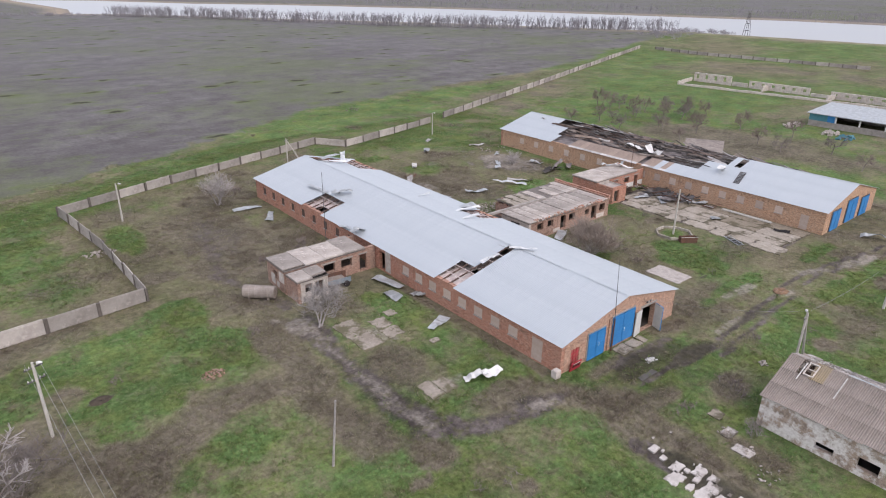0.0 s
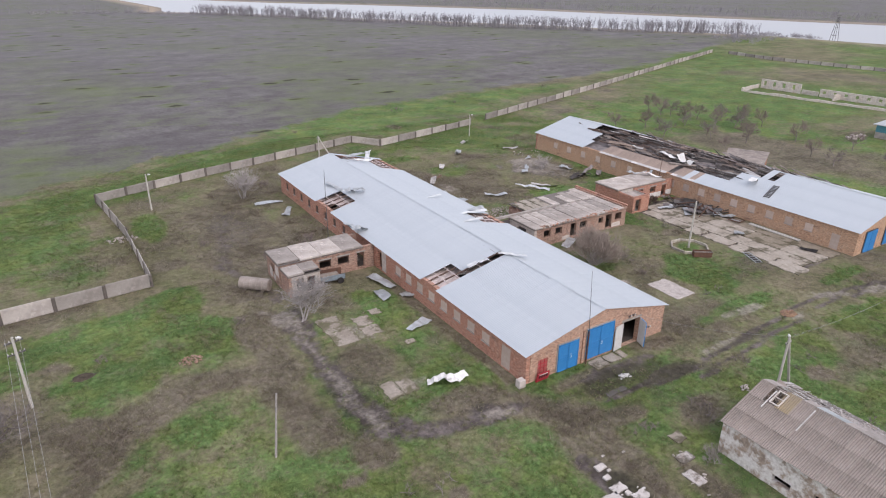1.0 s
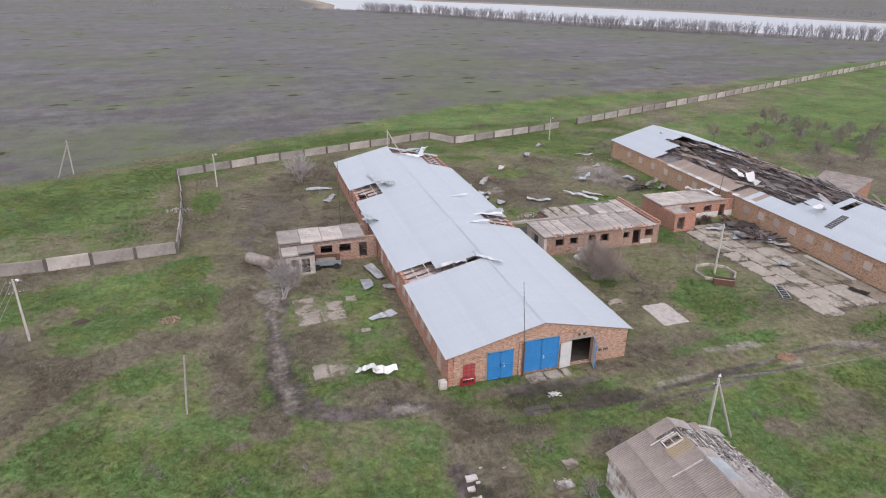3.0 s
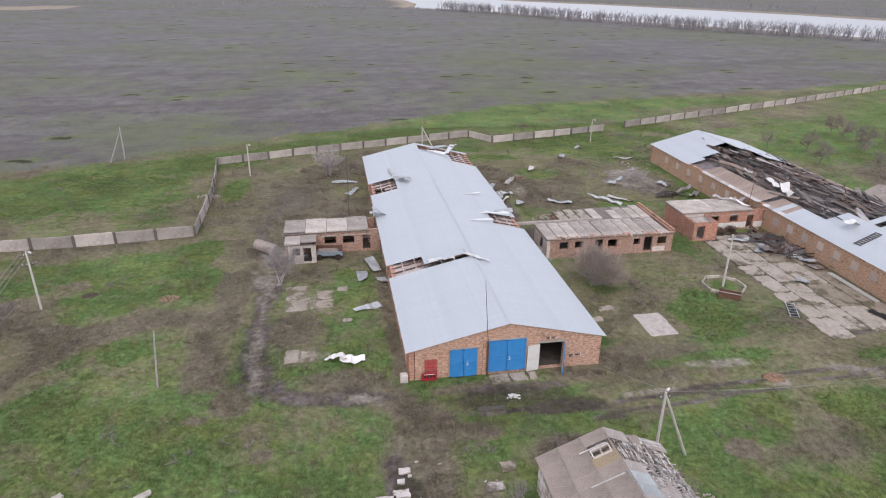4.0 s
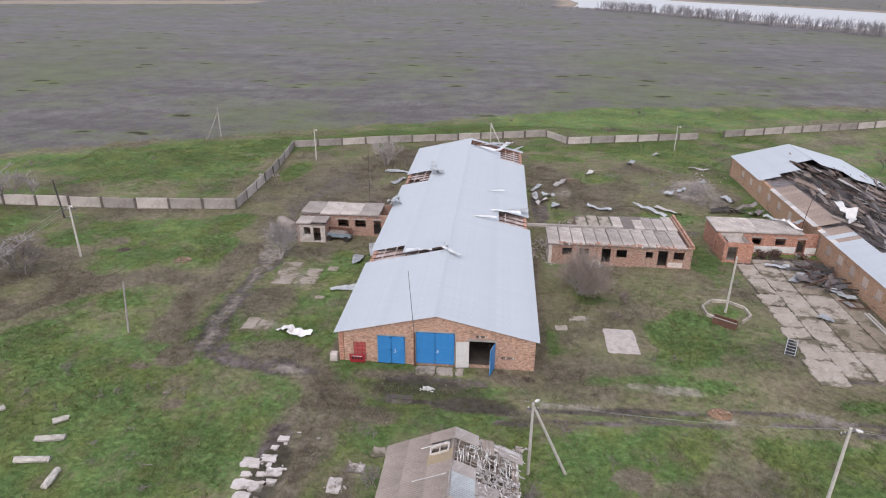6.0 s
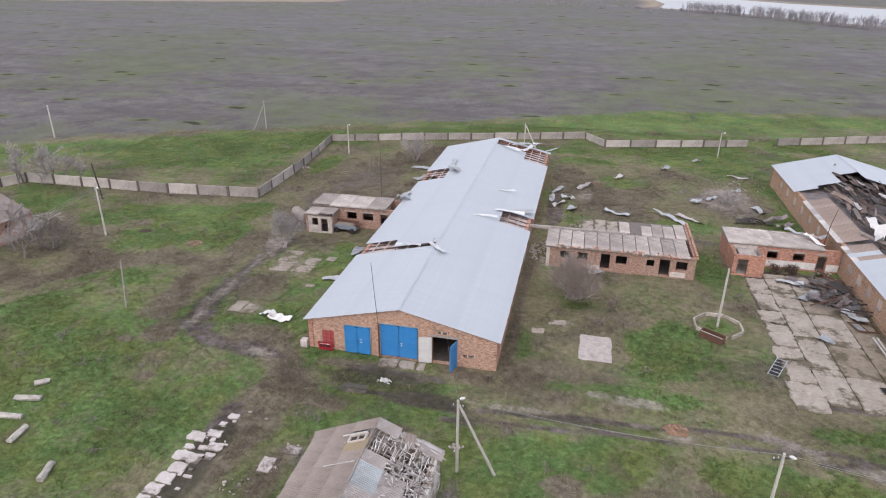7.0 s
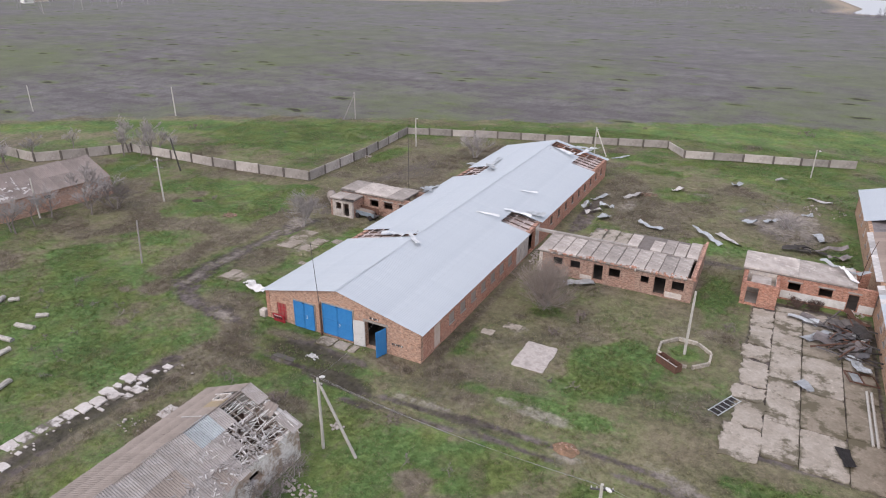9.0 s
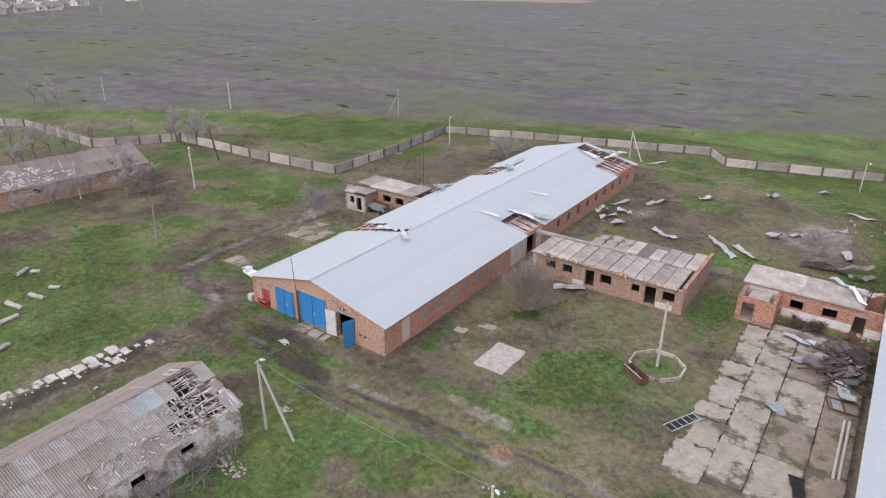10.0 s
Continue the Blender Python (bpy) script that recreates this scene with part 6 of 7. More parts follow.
for i, (x, y, ln, rot) in enumerate([(20.1, 20.8, 1.2, 38), (20.7, 18.6, 2.2, 14), (20.9, 16.2, 2.6, 9), (14.1, 21.5, 1.0, 46), (23.5, 14.5, 1.9, 96), (12.9, 20.6, 1.7, 122), (28.8, 11.5, 1.9, 108)]):
    t = thing("concrete_beam", "pale broken concrete beam lying in the grass", "beam", "concrete beams")
    t.matrix_basis = pose(x, y, 0, 3, 2, rot)
    part("beam", rough_block(ln, 0.5, 0.42, i), BEAM, t)


def rubble(x, y, rx, ry, n, mat, seed, size=0.3, label="heap of broken masonry rubble"):
    """A heap of angular pieces, one mesh."""
    r = random.Random(seed)
    g = Geo()
    for i in range(n):
        a, d = r.uniform(0, math.tau), math.sqrt(r.random())
        s = size * r.uniform(0.3, 1.2)
        m = pose(x + math.cos(a) * d * rx, y + math.sin(a) * d * ry, s * 0.2 + (1 - d) * size * 0.7, r.uniform(0, 60), r.uniform(0, 60), r.uniform(0, 180))
        g.box(-s * r.uniform(0.5, 1), -s * 0.5, -s * 0.3, s * r.uniform(0.5, 1), s * 0.5, s * 0.3, m)
    tagged(part("rubble", g, mat), label, "rubble", "rubble heaps", "stuff")


for i, (x, y, rx, ry, n, mat) in enumerate([(49.5, 28.1, 0.7, 0.4, 14, WHITE), (45.1, 18.2, 0.6, 0.4, 6, PALE_RUBBLE), (44.3, 15.8, 0.9, 0.5, 5, PALE_RUBBLE), (15.7, 52.0, 1.1, 0.8, 26, RUBBLE),
                                            (74.6, 27.2, 0.9, 0.6, 5, RUBBLE), (59.2, 14.2, 1.6, 0.7, 24, PALE_RUBBLE), (14.6, 88.0, 2.0, 1.2, 30, PALE_RUBBLE), (61.0, 60.5, 1.6, 3.5, 60, PALE_RUBBLE),
                                            (67.0, 70.2, 3.0, 1.8, 50, PALE_RUBBLE), (62.2, 56.8, 1.2, 1.2, 20, PALE_RUBBLE), (39.6, 66.0, 0.6, 1.2, 16, PALE_RUBBLE), (93.0, 96.0, 3.0, 3.0, 8, PALE_RUBBLE),
                                            (68.0, 91.0, 1.5, 1.0, 16, RUBBLE), (43.0, 13.5, 1.4, 0.9, 5, PALE_RUBBLE), (95.3, 62.0, 0.9, 0.8, 24, PALE_RUBBLE), (57.6, 21.0, 0.6, 0.4, 8, PALE_RUBBLE)]):
    rubble(x, y, rx, ry, n * 3, mat, 40 + i, 0.16 if mat is not RUBBLE else 0.15)

rc = random.Random(91)


def pit(x, y, size, mat, label):
    """A shallow round hole with a low uneven rim."""
    g = Geo()
    n = 20
    for rr, zz in ((0.0, -0.02), (0.25, 0.02), (0.45, 0.10), (0.65, 0.09), (0.9, 0.02), (1.15, -0.08)):
        g.v += [(rr * size * math.cos(a * math.tau / n) * rc.uniform(0.85, 1.15), rr * size * 0.85 * math.sin(a * math.tau / n) * rc.uniform(0.85, 1.15), zz * size + rc.uniform(-0.015, 0.02)) for a in range(n)]
    g.f += [(i * n + a, (i + 1) * n + a, (i + 1) * n + (a + 1) % n, i * n + (a + 1) % n) for i in range(5) for a in range(n)]
    ob = tagged(part("crater", g, mat, smooth=True), label, "crater", kind="structure")
    ob.matrix_basis = pose(x, y, 0.02)


pit(74.6, 27.2, 0.85, mat_plain("burnt_orange_soil", (0.30, 0.185, 0.12), (0.13, 0.090, 0.062), 3.5, 0.97, 0, 0.1, 0.1, 0.6, 0.6), "small shallow crater rimmed with reddish soil")
pit(6.6, 54.3, 0.75, mat_plain("dark_soil", (0.11, 0.088, 0.066), (0.06, 0.048, 0.038), 2.2, 0.97, 0, 0.1, 0.1, 0.6, 0.6), "dark shallow pit in the grass")

# broken laths and sheet pieces in the collapsed end of the house
rl = random.Random(77)
lath = Geo().box(-0.5, -0.5, -0.5, 0.5, 0.5, 0.5).mesh("broken_lath", mat_plain("pale_lath", (0.66, 0.64, 0.61), (0.46, 0.43, 0.40), 2.0, 0.9, 0, 0.2, 0.3))
frag = [sheet_mesh("sheet_fragment", 0.5 + 0.2 * i, 0.6 + 0.25 * i, ASBESTOS, 3, 0.045) for i in range(3)]
for i in range(195):
    heap = i < 120
    f = rl.random() ** 1.6 * 0.55 if heap else rl.uniform(0.1, 0.95)
    x, y = hw / 2 * (1 - f), HL - rl.uniform(0.3, 5.6 if f < 0.6 else 4.2)
    z = HE + (HR - HE) * f - rl.random() * (0.35 if heap else 0.15) + 0.08
    turn = rl.choice((0, 90, 90)) + rl.gauss(0, 22 if heap else 5)
    t = part("broken_lath", lath, None, house)
    t.matrix_basis = pose(x, y, z, rl.gauss(0, 9 if heap else 3), rl.gauss(23, 7 if heap else 2), 0) @ pose(0, 0, 0, 0, 0, turn) @ Matrix.Diagonal((rl.uniform(0.3, 1.3) if heap else rl.uniform(0.7, 1.6), rl.choice((0.02, 0.03, 0.04, 0.10)) if heap else rl.choice((0.035, 0.05)), 0.02, 1))
for i in range(34):
    f = rl.random() * 0.8
    x, y = hw / 2 * (1 - f), HL - rl.uniform(0.3, 7.4)
    t = part("sheet_fragment", rl.choice(frag), None, house)
    t.matrix_basis = pose(x, y, HE + (HR - HE) * f + 0.04 - rl.random() * 0.3, rl.gauss(0, 12), 27 + rl.gauss(0, 10), rl.uniform(0, 180))
flake = [rough_slab("roof_flake", -0.25 - 0.1 * i, -0.12, 0.25 + 0.1 * i, 0.12 + 0.05 * i, 0.02, 3000 + i, 0.08, ASH if i == 1 else PALE_SHEET) for i in range(3)]
for i in range(190):
    f = rl.random() ** 1.3 * 0.62
    x, y = hw / 2 * (1 - f), HL - 2.6 - abs(rl.gauss(0, 2.6))
    t = part("roof_flake", flake[i % 3].data, None, house)
    t.matrix_basis = pose(x, y, HE + (HR - HE) * f + 0.16, 0, 26.8, 0) @ pose(0, 0, 0, rl.gauss(0, 6), rl.gauss(0, 6), rl.uniform(0, 180)) @ Matrix.Diagonal((rl.uniform(0.2, 0.7), rl.uniform(0.15, 0.4), 0.3, 1))
for i in range(60):
    x, y = hw / 2 * rl.uniform(0.62, 1.04), HL - rl.uniform(6.0, 12.0)
    t = part("roof_flake", flake[i % 3].data, None, house)
    t.matrix_basis = pose(x, y, HE + (HR - HE) * (1 - x / (hw / 2)) + 0.16, 0, 26.8, 0) @ pose(0, 0, 0, rl.gauss(0, 8), rl.gauss(0, 8), rl.uniform(0, 180)) @ Matrix.Diagonal((rl.uniform(0.2, 0.6), rl.uniform(0.15, 0.4), 0.3, 1))
for ob in flake:
    bpy.data.objects.remove(ob)
part("barge_board", Geo().beam((hw * 0.2, HL - 0.1, HE + (HR - HE) * 0.62), (hw / 2 + 0.1, HL - 0.1, HE + 0.06), 0.3, 0.05), ASH, house, "bleached board along the open gable")
for y, d0, d1 in ((HL - 4.3, 2.6, 5.0), (HL - 1.3, 2.9, 4.9)):
    strip_ob = part("flashing", Geo().box(0, 0, 0, 0.09, d1 - d0, 0.03), ASH, house, "bleached lath along a raised sheet edge")
    strip_ob.matrix_basis = slope_pose(-1, hw, y, d0, HE, HR, 0.28, 0.17)


# ---- bare trees ----
def branch_tree(h, spread, seed, stems=1, levels=4, kids=4, r0=0.12, up=0.55, rmin=0.013, lean=0.55):
    """Trunk and crown of a leafless tree, as two Geo."""
    r = random.Random(seed)
    trunk, crown = Geo(), Geo()

    def grow(p, d, ln, rad, lev):
        q = p + d * ln * 0.5 + Vector((r.gauss(0, 0.05), r.gauss(0, 0.05), 0)) * ln
        e = q + (d + Vector((r.gauss(0, 0.15), r.gauss(0, 0.15), r.gauss(0.05, 0.1)))).normalized() * ln * 0.5
        g = trunk if lev >= levels - 1 else crown
        g.tube([p, q, e], [rad, rad * 0.8, rad * 0.6], 6 if lev >= levels - 1 else 3)
        if lev == 0:
            return
        for i in range(kids):
            f = r.uniform(0.35, 1.0)
            s = p.lerp(q, f * 2) if f < 0.5 else q.lerp(e, f * 2 - 1)
            out = Vector((r.gauss(0, 1), r.gauss(0, 1), r.gauss(0, 0.5)))
            nd = (d * (1 - spread) + out.normalized() * spread + Vector((0, 0, up * 0.3))).normalized()
            grow(s, nd, ln * r.uniform(0.5, 0.78), max(rad * 0.55, rmin), lev - 1)

    for s in range(stems):
        tilt = 0.1 if stems == 1 else lean
        d = Vector((r.gauss(0, tilt), r.gauss(0, tilt), 1)).normalized()
        near = min(0.35, 0.12 * (stems - 1))
        grow(Vector((r.gauss(0, near), r.gauss(0, near), -0.1)), d, h * (0.42 if stems == 1 else 0.5) * r.uniform(0.85, 1.1), r0, levels)
    return trunk, crown


def tree(x, y, h, spread, seed, label, name="bare_tree", group="bare trees", mat=None, twig=None, **kw):
    th = thing(name, label, "tree" if name != "shrub" else "shrub", group, (x, y, 0))
    t, c = branch_tree(h, spread, seed, **kw)
    part("trunk", t, mat or BARK, th)
    part("crown", c, twig or mat or TWIG, th)
    return th


tree(34.3, 97.3, 6.4, 0.5, 1, "small pale leafless tree in the weedy yard", mat=BARK_PALE, twig=BARK_PALE, stems=6, levels=3, kids=5, r0=0.075, rmin=0.016, lean=0.5)
tree(27.9, 53.8, 6.4, 0.6, 7, "grey leafless tree with many fine twigs", mat=BARK_PALE, twig=BARK_PALE, stems=3, levels=4, kids=5, r0=0.10, rmin=0.010, lean=0.35)
tree(65.3, 48.3, 5.2, 0.42, 3, "broad leafless brown shrub beside the annex", name="shrub", stems=44, levels=3, kids=5, r0=0.033, rmin=0.010, up=0.6, mat=BARK_PALE, twig=mat_plain("grey_brown_twigs", (0.34, 0.285, 0.25), (0.25, 0.20, 0.17), 1.0, 0.95, 0, 0.1, 0.1, 0), lean=0.72)
tree(-0.9, 45.9, 6.8, 0.55, 4, "tall grey leafless tree near the pole", twig=BARK, stems=3, levels=4, kids=4, r0=0.10, rmin=0.014)
tree(88.4, 86.0, 3.4, 0.65, 5, "pale leafless shrub among rubble", name="shrub", mat=BARK_PALE, stems=6, levels=3, kids=5, r0=0.05)
tree(91.6, 61.2, 1.5, 0.7, 6, "dark tangled shrub against the annex wall", name="shrub", stems=12, levels=3, kids=4, r0=0.035, mat=TIMBER)
tree(90.0, 61.0, 1.4, 0.7, 16, "dark tangled shrub against the annex wall", name="shrub", stems=12, levels=3, kids=4, r0=0.035, mat=TIMBER)
for i, (x, y, h) in enumerate([(58.2, 15.4, 2.4), (58.1, 13.4, 2.0), (58.3, 11.4, 2.8), (58.4, 9.4, 3.0), (58.6, 7.4, 3.0), (58.3, 5.2, 2.8), (59.4, 8.2, 2.2), (59.3, 5.6, 2.4), (47.0, 16.4, 1.8)]):
    tree(x, y, h, 0.6, 20 + i, "tangled brown shrub against the house wall", name="shrub", stems=7, levels=3, kids=4, r0=0.03, rmin=0.009, mat=BARK_PALE, twig=BARK)

# fruit trees beyond the burnt barn and trees by the western boundary
kinds = [tree(0, -700, 5.2, 0.62, 50 + i, "leafless orchard tree with grey-brown twigs", "fruit_tree", "orchard trees", mat=BARK, twig=(TWIG, BARK, TWIG)[i], levels=4, kids=5, r0=0.09, rmin=0.014) for i in range(3)]
ORCHARD = [(133.2, 100), (139.7, 87.2), (144.7, 79.7), (142.6, 64), (139.3, 57.5), (137.1, 41), (146, 99), (135, 97.1), (136.6, 83.8), (140.8, 77.8), (144, 97), (159, 86), (152, 73), (129, 91),
           (126, 103), (148, 108), (160, 98), (131, 76), (155, 62), (146, 50), (152.4, 99.9), (149.5, 92.2), (152, 88.6), (163, 93.3), (150, 113.8), (150.6, 106.8), (154, 95), (156.5, 90)]
ro = random.Random(8)
for i, (x, y) in enumerate(ORCHARD):
    m = pose(x, y, 0, 0, 0, ro.uniform(0, 360)) @ Matrix.Scale(ro.uniform(0.8, 1.2), 4)
    if i < 3:
        kinds[i].matrix_basis = m
    else:
        copy_thing(kinds[i % 3], m)
tall = [tree(0, -800, 6.4, 0.5, 60 + i, "slender grey leafless tree near the fence", "bare_tree", "boundary trees", mat=BARK, twig=BARK_PALE, levels=4, kids=4, r0=0.12, rmin=0.025) for i in range(3)]
WESTERN = [(-34.2, 42), (-35.6, 44.7), (-36.3, 47.5), (-35.7, 50.4), (-23.6, 70.1), (-2.2, 42.6), (-2.0, 46.1), (-4.7, 33), (-38.9, 57), (-21.5, 69.2), (-26, 67.8), (-38.5, 64.9), (-18, 71), (-24.5, 71.5), (-6, 39), (-5.5, 29.5), (-88, 68.4), (-83.5, 69.2), (-31, 39), (-79.7, 70.3), (-24.8, 65.8), (-21.9, 67.2), (-18.7, 69.6), (-47.8, 45.6), (-40.2, 52), (-5.2, 36), (-5.6, 33), (-6.2, 48), (-4.8, 44), (-44, 48)]
for i, (x, y) in enumerate(WESTERN):
    m = pose(x, y, 0, 0, 0, ro.uniform(0, 360)) @ Matrix.Scale(ro.uniform(0.75, 1.25), 4)
    if i < 3:
        tall[i].matrix_basis = m
    else:
        copy_thing(tall[i % 3], m)
for i, (x, y) in enumerate([(25.4, 17.0), (27.6, 17.6), (23.8, 18.4), (14.6, 23.4), (13.2, 20.2), (17.0, 26.8), (30.0, 16.6), (59.8, 13.0), (22.5, 25.5), (24.6, 26.2), (21.0, 24.0), (27.0, 24.4), (28.6, 25.0), (19.0, 22.0), (31.0, 14.6), (16.0, 29.0), (26.0, 20.6), (70.0, 35.0), (72.2, 34.6), (64.5, 19.5), (68.0, 20.4)]):
    t = tree(x, y, 1.7, 0.6, 120 + i, "grey dead branch lying in the grass", "fallen_branch", "fallen branches", mat=BARK, levels=3, kids=4, r0=0.022, rmin=0.009)
    t.matrix_basis = pose(x, y, 0.1, 82, 0, 47 * i)
small = [tree(0, -900, 1.5, 0.7, 70 + i, "low leafless shrub in the grass", "shrub", "low shrubs", stems=6, levels=2, kids=5, r0=0.03) for i in range(2)]
LOW = [(51, 20.8), (22, 56.8), (39, 101), (-10, 95), (-30, 88), (58, 137), (90, 147), (110, 150), (150, 158), (8.5, 56), (45, 21.5), (61, 24), (30, 72), (24, 80), (36, 74), (68, 43), (70, 47), (84, 52)]
for i, (x, y) in enumerate(LOW):
    m = pose(x, y, 0, 0, 0, ro.uniform(0, 360)) @ Matrix.Scale(ro.uniform(0.7, 1.2), 4)
    if i < 2:
        small[i].matrix_basis = m
    else:
        copy_thing(small[i % 2], m)


def joined(name, geos, places, mat, label, category, seed):
    """Many far plants in one mesh."""
    r = random.Random(seed)
    arrays = [(np.array(g.v), g.f) for g in geos]
    vs, fs, n = [], [], 0
    for x, y, z, s in places:
        v, f = arrays[r.randrange(len(arrays))]
        a = r.uniform(0, math.tau)
        rot = np.array([[math.cos(a), -math.sin(a), 0], [math.sin(a), math.cos(a), 0], [0, 0, 1]])
        vs.append((v @ rot.T) * s + (x, y, z))
        fs += [tuple(i + n for i in q) for q in f]
        n += len(v)
    me = bpy.data.meshes.new(name)
    me.from_pydata(np.concatenate(vs).tolist(), [], fs)
    me.materials.append(mat)
    tagged(new(name, me), label, category, kind="stuff")


def far_tree(h, seed):
    t, c = branch_tree(h, 0.42, seed, levels=3, kids=3, r0=0.15, up=1.2)
    c.add(t.v, t.f)
    return c


# bark paled towards blue-grey, so the haze over far trees is in the colour
HAZY_BARK = mat_plain("hazy_far_bark", (0.33, 0.31, 0.325), (0.24, 0.22, 0.235), 0.2, 0.95, 0, 0.1, 0.1, 0)
far_kinds = [far_tree(10, 90 + i) for i in range(5)]
rf = random.Random(5)


def row(pts, n, wide, size):
    out = []
    lens = [math.dist(a, b) for a, b in zip(pts, pts[1:])]
    for i in range(n):
        d = rf.random() * sum(lens)
        for (a, b), ln in zip(zip(pts, pts[1:]), lens):
            if d < ln:
                out.append((a[0] + (b[0] - a[0]) * d / ln + rf.gauss(0, wide), a[1] + (b[1] - a[1]) * d / ln + rf.gauss(0, wide), -0.3, size * rf.uniform(0.7, 1.15)))
                break
            d -= ln
    return out


joined("tree_row", far_kinds, row([(392, 247), (371, 268), (317, 318), (265, 373), (220, 448), (183, 511), (138, 566)], 1000, 3.5, 1.0), HAZY_BARK, "long row of leafless trees along the river bank", "trees", 1)
joined("bank_scrub", [branch_tree(3, 0.7, 200 + i, stems=5, levels=2, kids=5, r0=0.08)[1] for i in range(3)],
       row([(392, 247), (371, 268), (317, 318), (265, 373), (220, 448), (183, 511), (138, 566), (90, 600), (20, 612)], 420, 5.0, 1.1) + row([(336, 216), (387, 240), (402, 205)], 60, 6, 1.4), HAZY_BARK, "grey scrub along the river bank", "scrub", 2)
far_bank = row([(600, 190), (640, 260), (600, 330), (560, 420), (500, 520), (420, 640)], 420, 22, 0.8) + row([(650, 120), (700, 200)], 160, 20, 0.9)
joined("far_wood", far_kinds, far_bank, HAZY_BARK, "grey leafless wood beyond the river", "trees", 3)

# ---- distance: ruin, open shed, village, pylon ----
ruin = thing("ruined_wall", "roofless ruin of whitewashed brick walls", "ruin", "", (201.5, 120.6, 0))
for f0, f1, h in ((0.0, 0.22, 2.9), (0.22, 0.31, 1.3), (0.31, 0.62, 2.3), (0.62, 0.71, 0.9), (0.71, 1.0, 2.1)):
    a, b = Vector((12, 2)).lerp(Vector((15, -60)), f0), Vector((12, 2)).lerp(Vector((15, -60)), f1)
    n = int((b - a).length / 3.2)
    wall(ruin, *a, *b, h, 0.5, [(1.2 + 3.2 * i, 2.3 + 3.2 * i, 0.9, h - 0.5) for i in range(n)] if h > 2 else [], PLASTER)
for x0, y0, x1, y1, h in ((0, 0, 12, 2, 1.2), (0, 0, 9, -60, 0.8), (9, -24, 14, -24, 1.8), (8, -44, 14, -44, 1.6)):
    wall(ruin, x0, y0, x1, y1, h, 0.5, [], PLASTER, "", jag(h, h, 0.5, 0.35))
shed = thing("open_shed", "long open shed with pale roof and blue-green sheet front", "shed", "", (172.2, 66.0, 0))
wall(shed, 0, 0, 0, -24, 1.4, 0.3, [], CONCRETE)
wall(shed, 13, -24, 13, 0, 3.6, 0.3, [], CONCRETE)
wall(shed, 13, 0, 0, 0, 3.0, 0.3, [], CONCRETE)
part("panel", Geo().box(-0.05, -4.2, 1.4, 0.05, 0, 3.0), TEAL, shed, "teal sheet panel")
part("panel", Geo().box(-0.05, -6.0, 1.4, 0.05, -4.25, 3.0), BLUE, shed, "blue sheet panel")
for y in (-6.2, -11.5, -17, -23):
    part("post", Geo().box(-0.15, y - 0.15, 1.4, 0.15, y + 0.15, 3.0), WHITE, shed)
part("roof", Geo().add([(-0.6, 0.6, 3.0), (-0.6, -24.6, 3.0), (13.6, -24.6, 3.9), (13.6, 0.6, 3.9), (-0.6, 0.6, 3.15), (-0.6, -24.6, 3.15), (13.6, -24.6, 4.05), (13.6, 0.6, 4.05)],
                       [(0, 1, 2, 3), (7, 6, 5, 4), (0, 4, 5, 1), (1, 5, 6, 2), (2, 6, 7, 3), (3, 7, 4, 0)]), SCRAP, shed, "pale grey sheet roof")
for i, (x, y) in enumerate([(166, 58), (164, 54), (168, 68)]):
    rubble(x, y, 3.0, 1.6, 24, TEAL if i == 1 else PALE_RUBBLE, 140 + i, 0.6, "scattered sheet and masonry scrap")
ee = thing("pump_house", "small brick outbuilding with flat slab roof", "annex", "brick annexes", (115.6, 58.0, 0))
for a in ((0, 0, 10.5, 5.5), (10.5, 5.5, 7.0, 11.5), (7.0, 11.5, 0, 7.5)):
    wall(ee, *a, 3.0, 0.4, [], BRICK)
part("roof", Geo().add([(-0.1, -0.2, 3.0), (10.7, 5.4, 3.0), (7.0, 11.8, 3.0), (-0.1, 7.7, 3.0), (-0.1, -0.2, 3.2), (10.7, 5.4, 3.2), (7.0, 11.8, 3.2), (-0.1, 7.7, 3.2)],
                       [(3, 2, 1, 0), (4, 5, 6, 7), (0, 1, 5, 4), (1, 2, 6, 5), (2, 3, 7, 6), (3, 0, 4, 7)]), ASBESTOS, ee)

pyl = thing("lattice_pylon", "grey steel lattice pylon by the river", "pylon", "", (399, 199, 0))
for sx in (-1, 1):
    for sy in (-1, 1):
        part("leg", Geo().tube([(1.6 * sx, 1.6 * sy, 0), (0.4 * sx, 0.4 * sy, 13)], 0.12, 4), STEEL, pyl)
for z, wd in ((3, 2.5), (7, 1.8), (10.5, 2.6), (13.5, 2.2)):
    part("crossarm", Geo().box(-wd, -0.15, z, wd, 0.15, z + 0.3), STEEL, pyl)


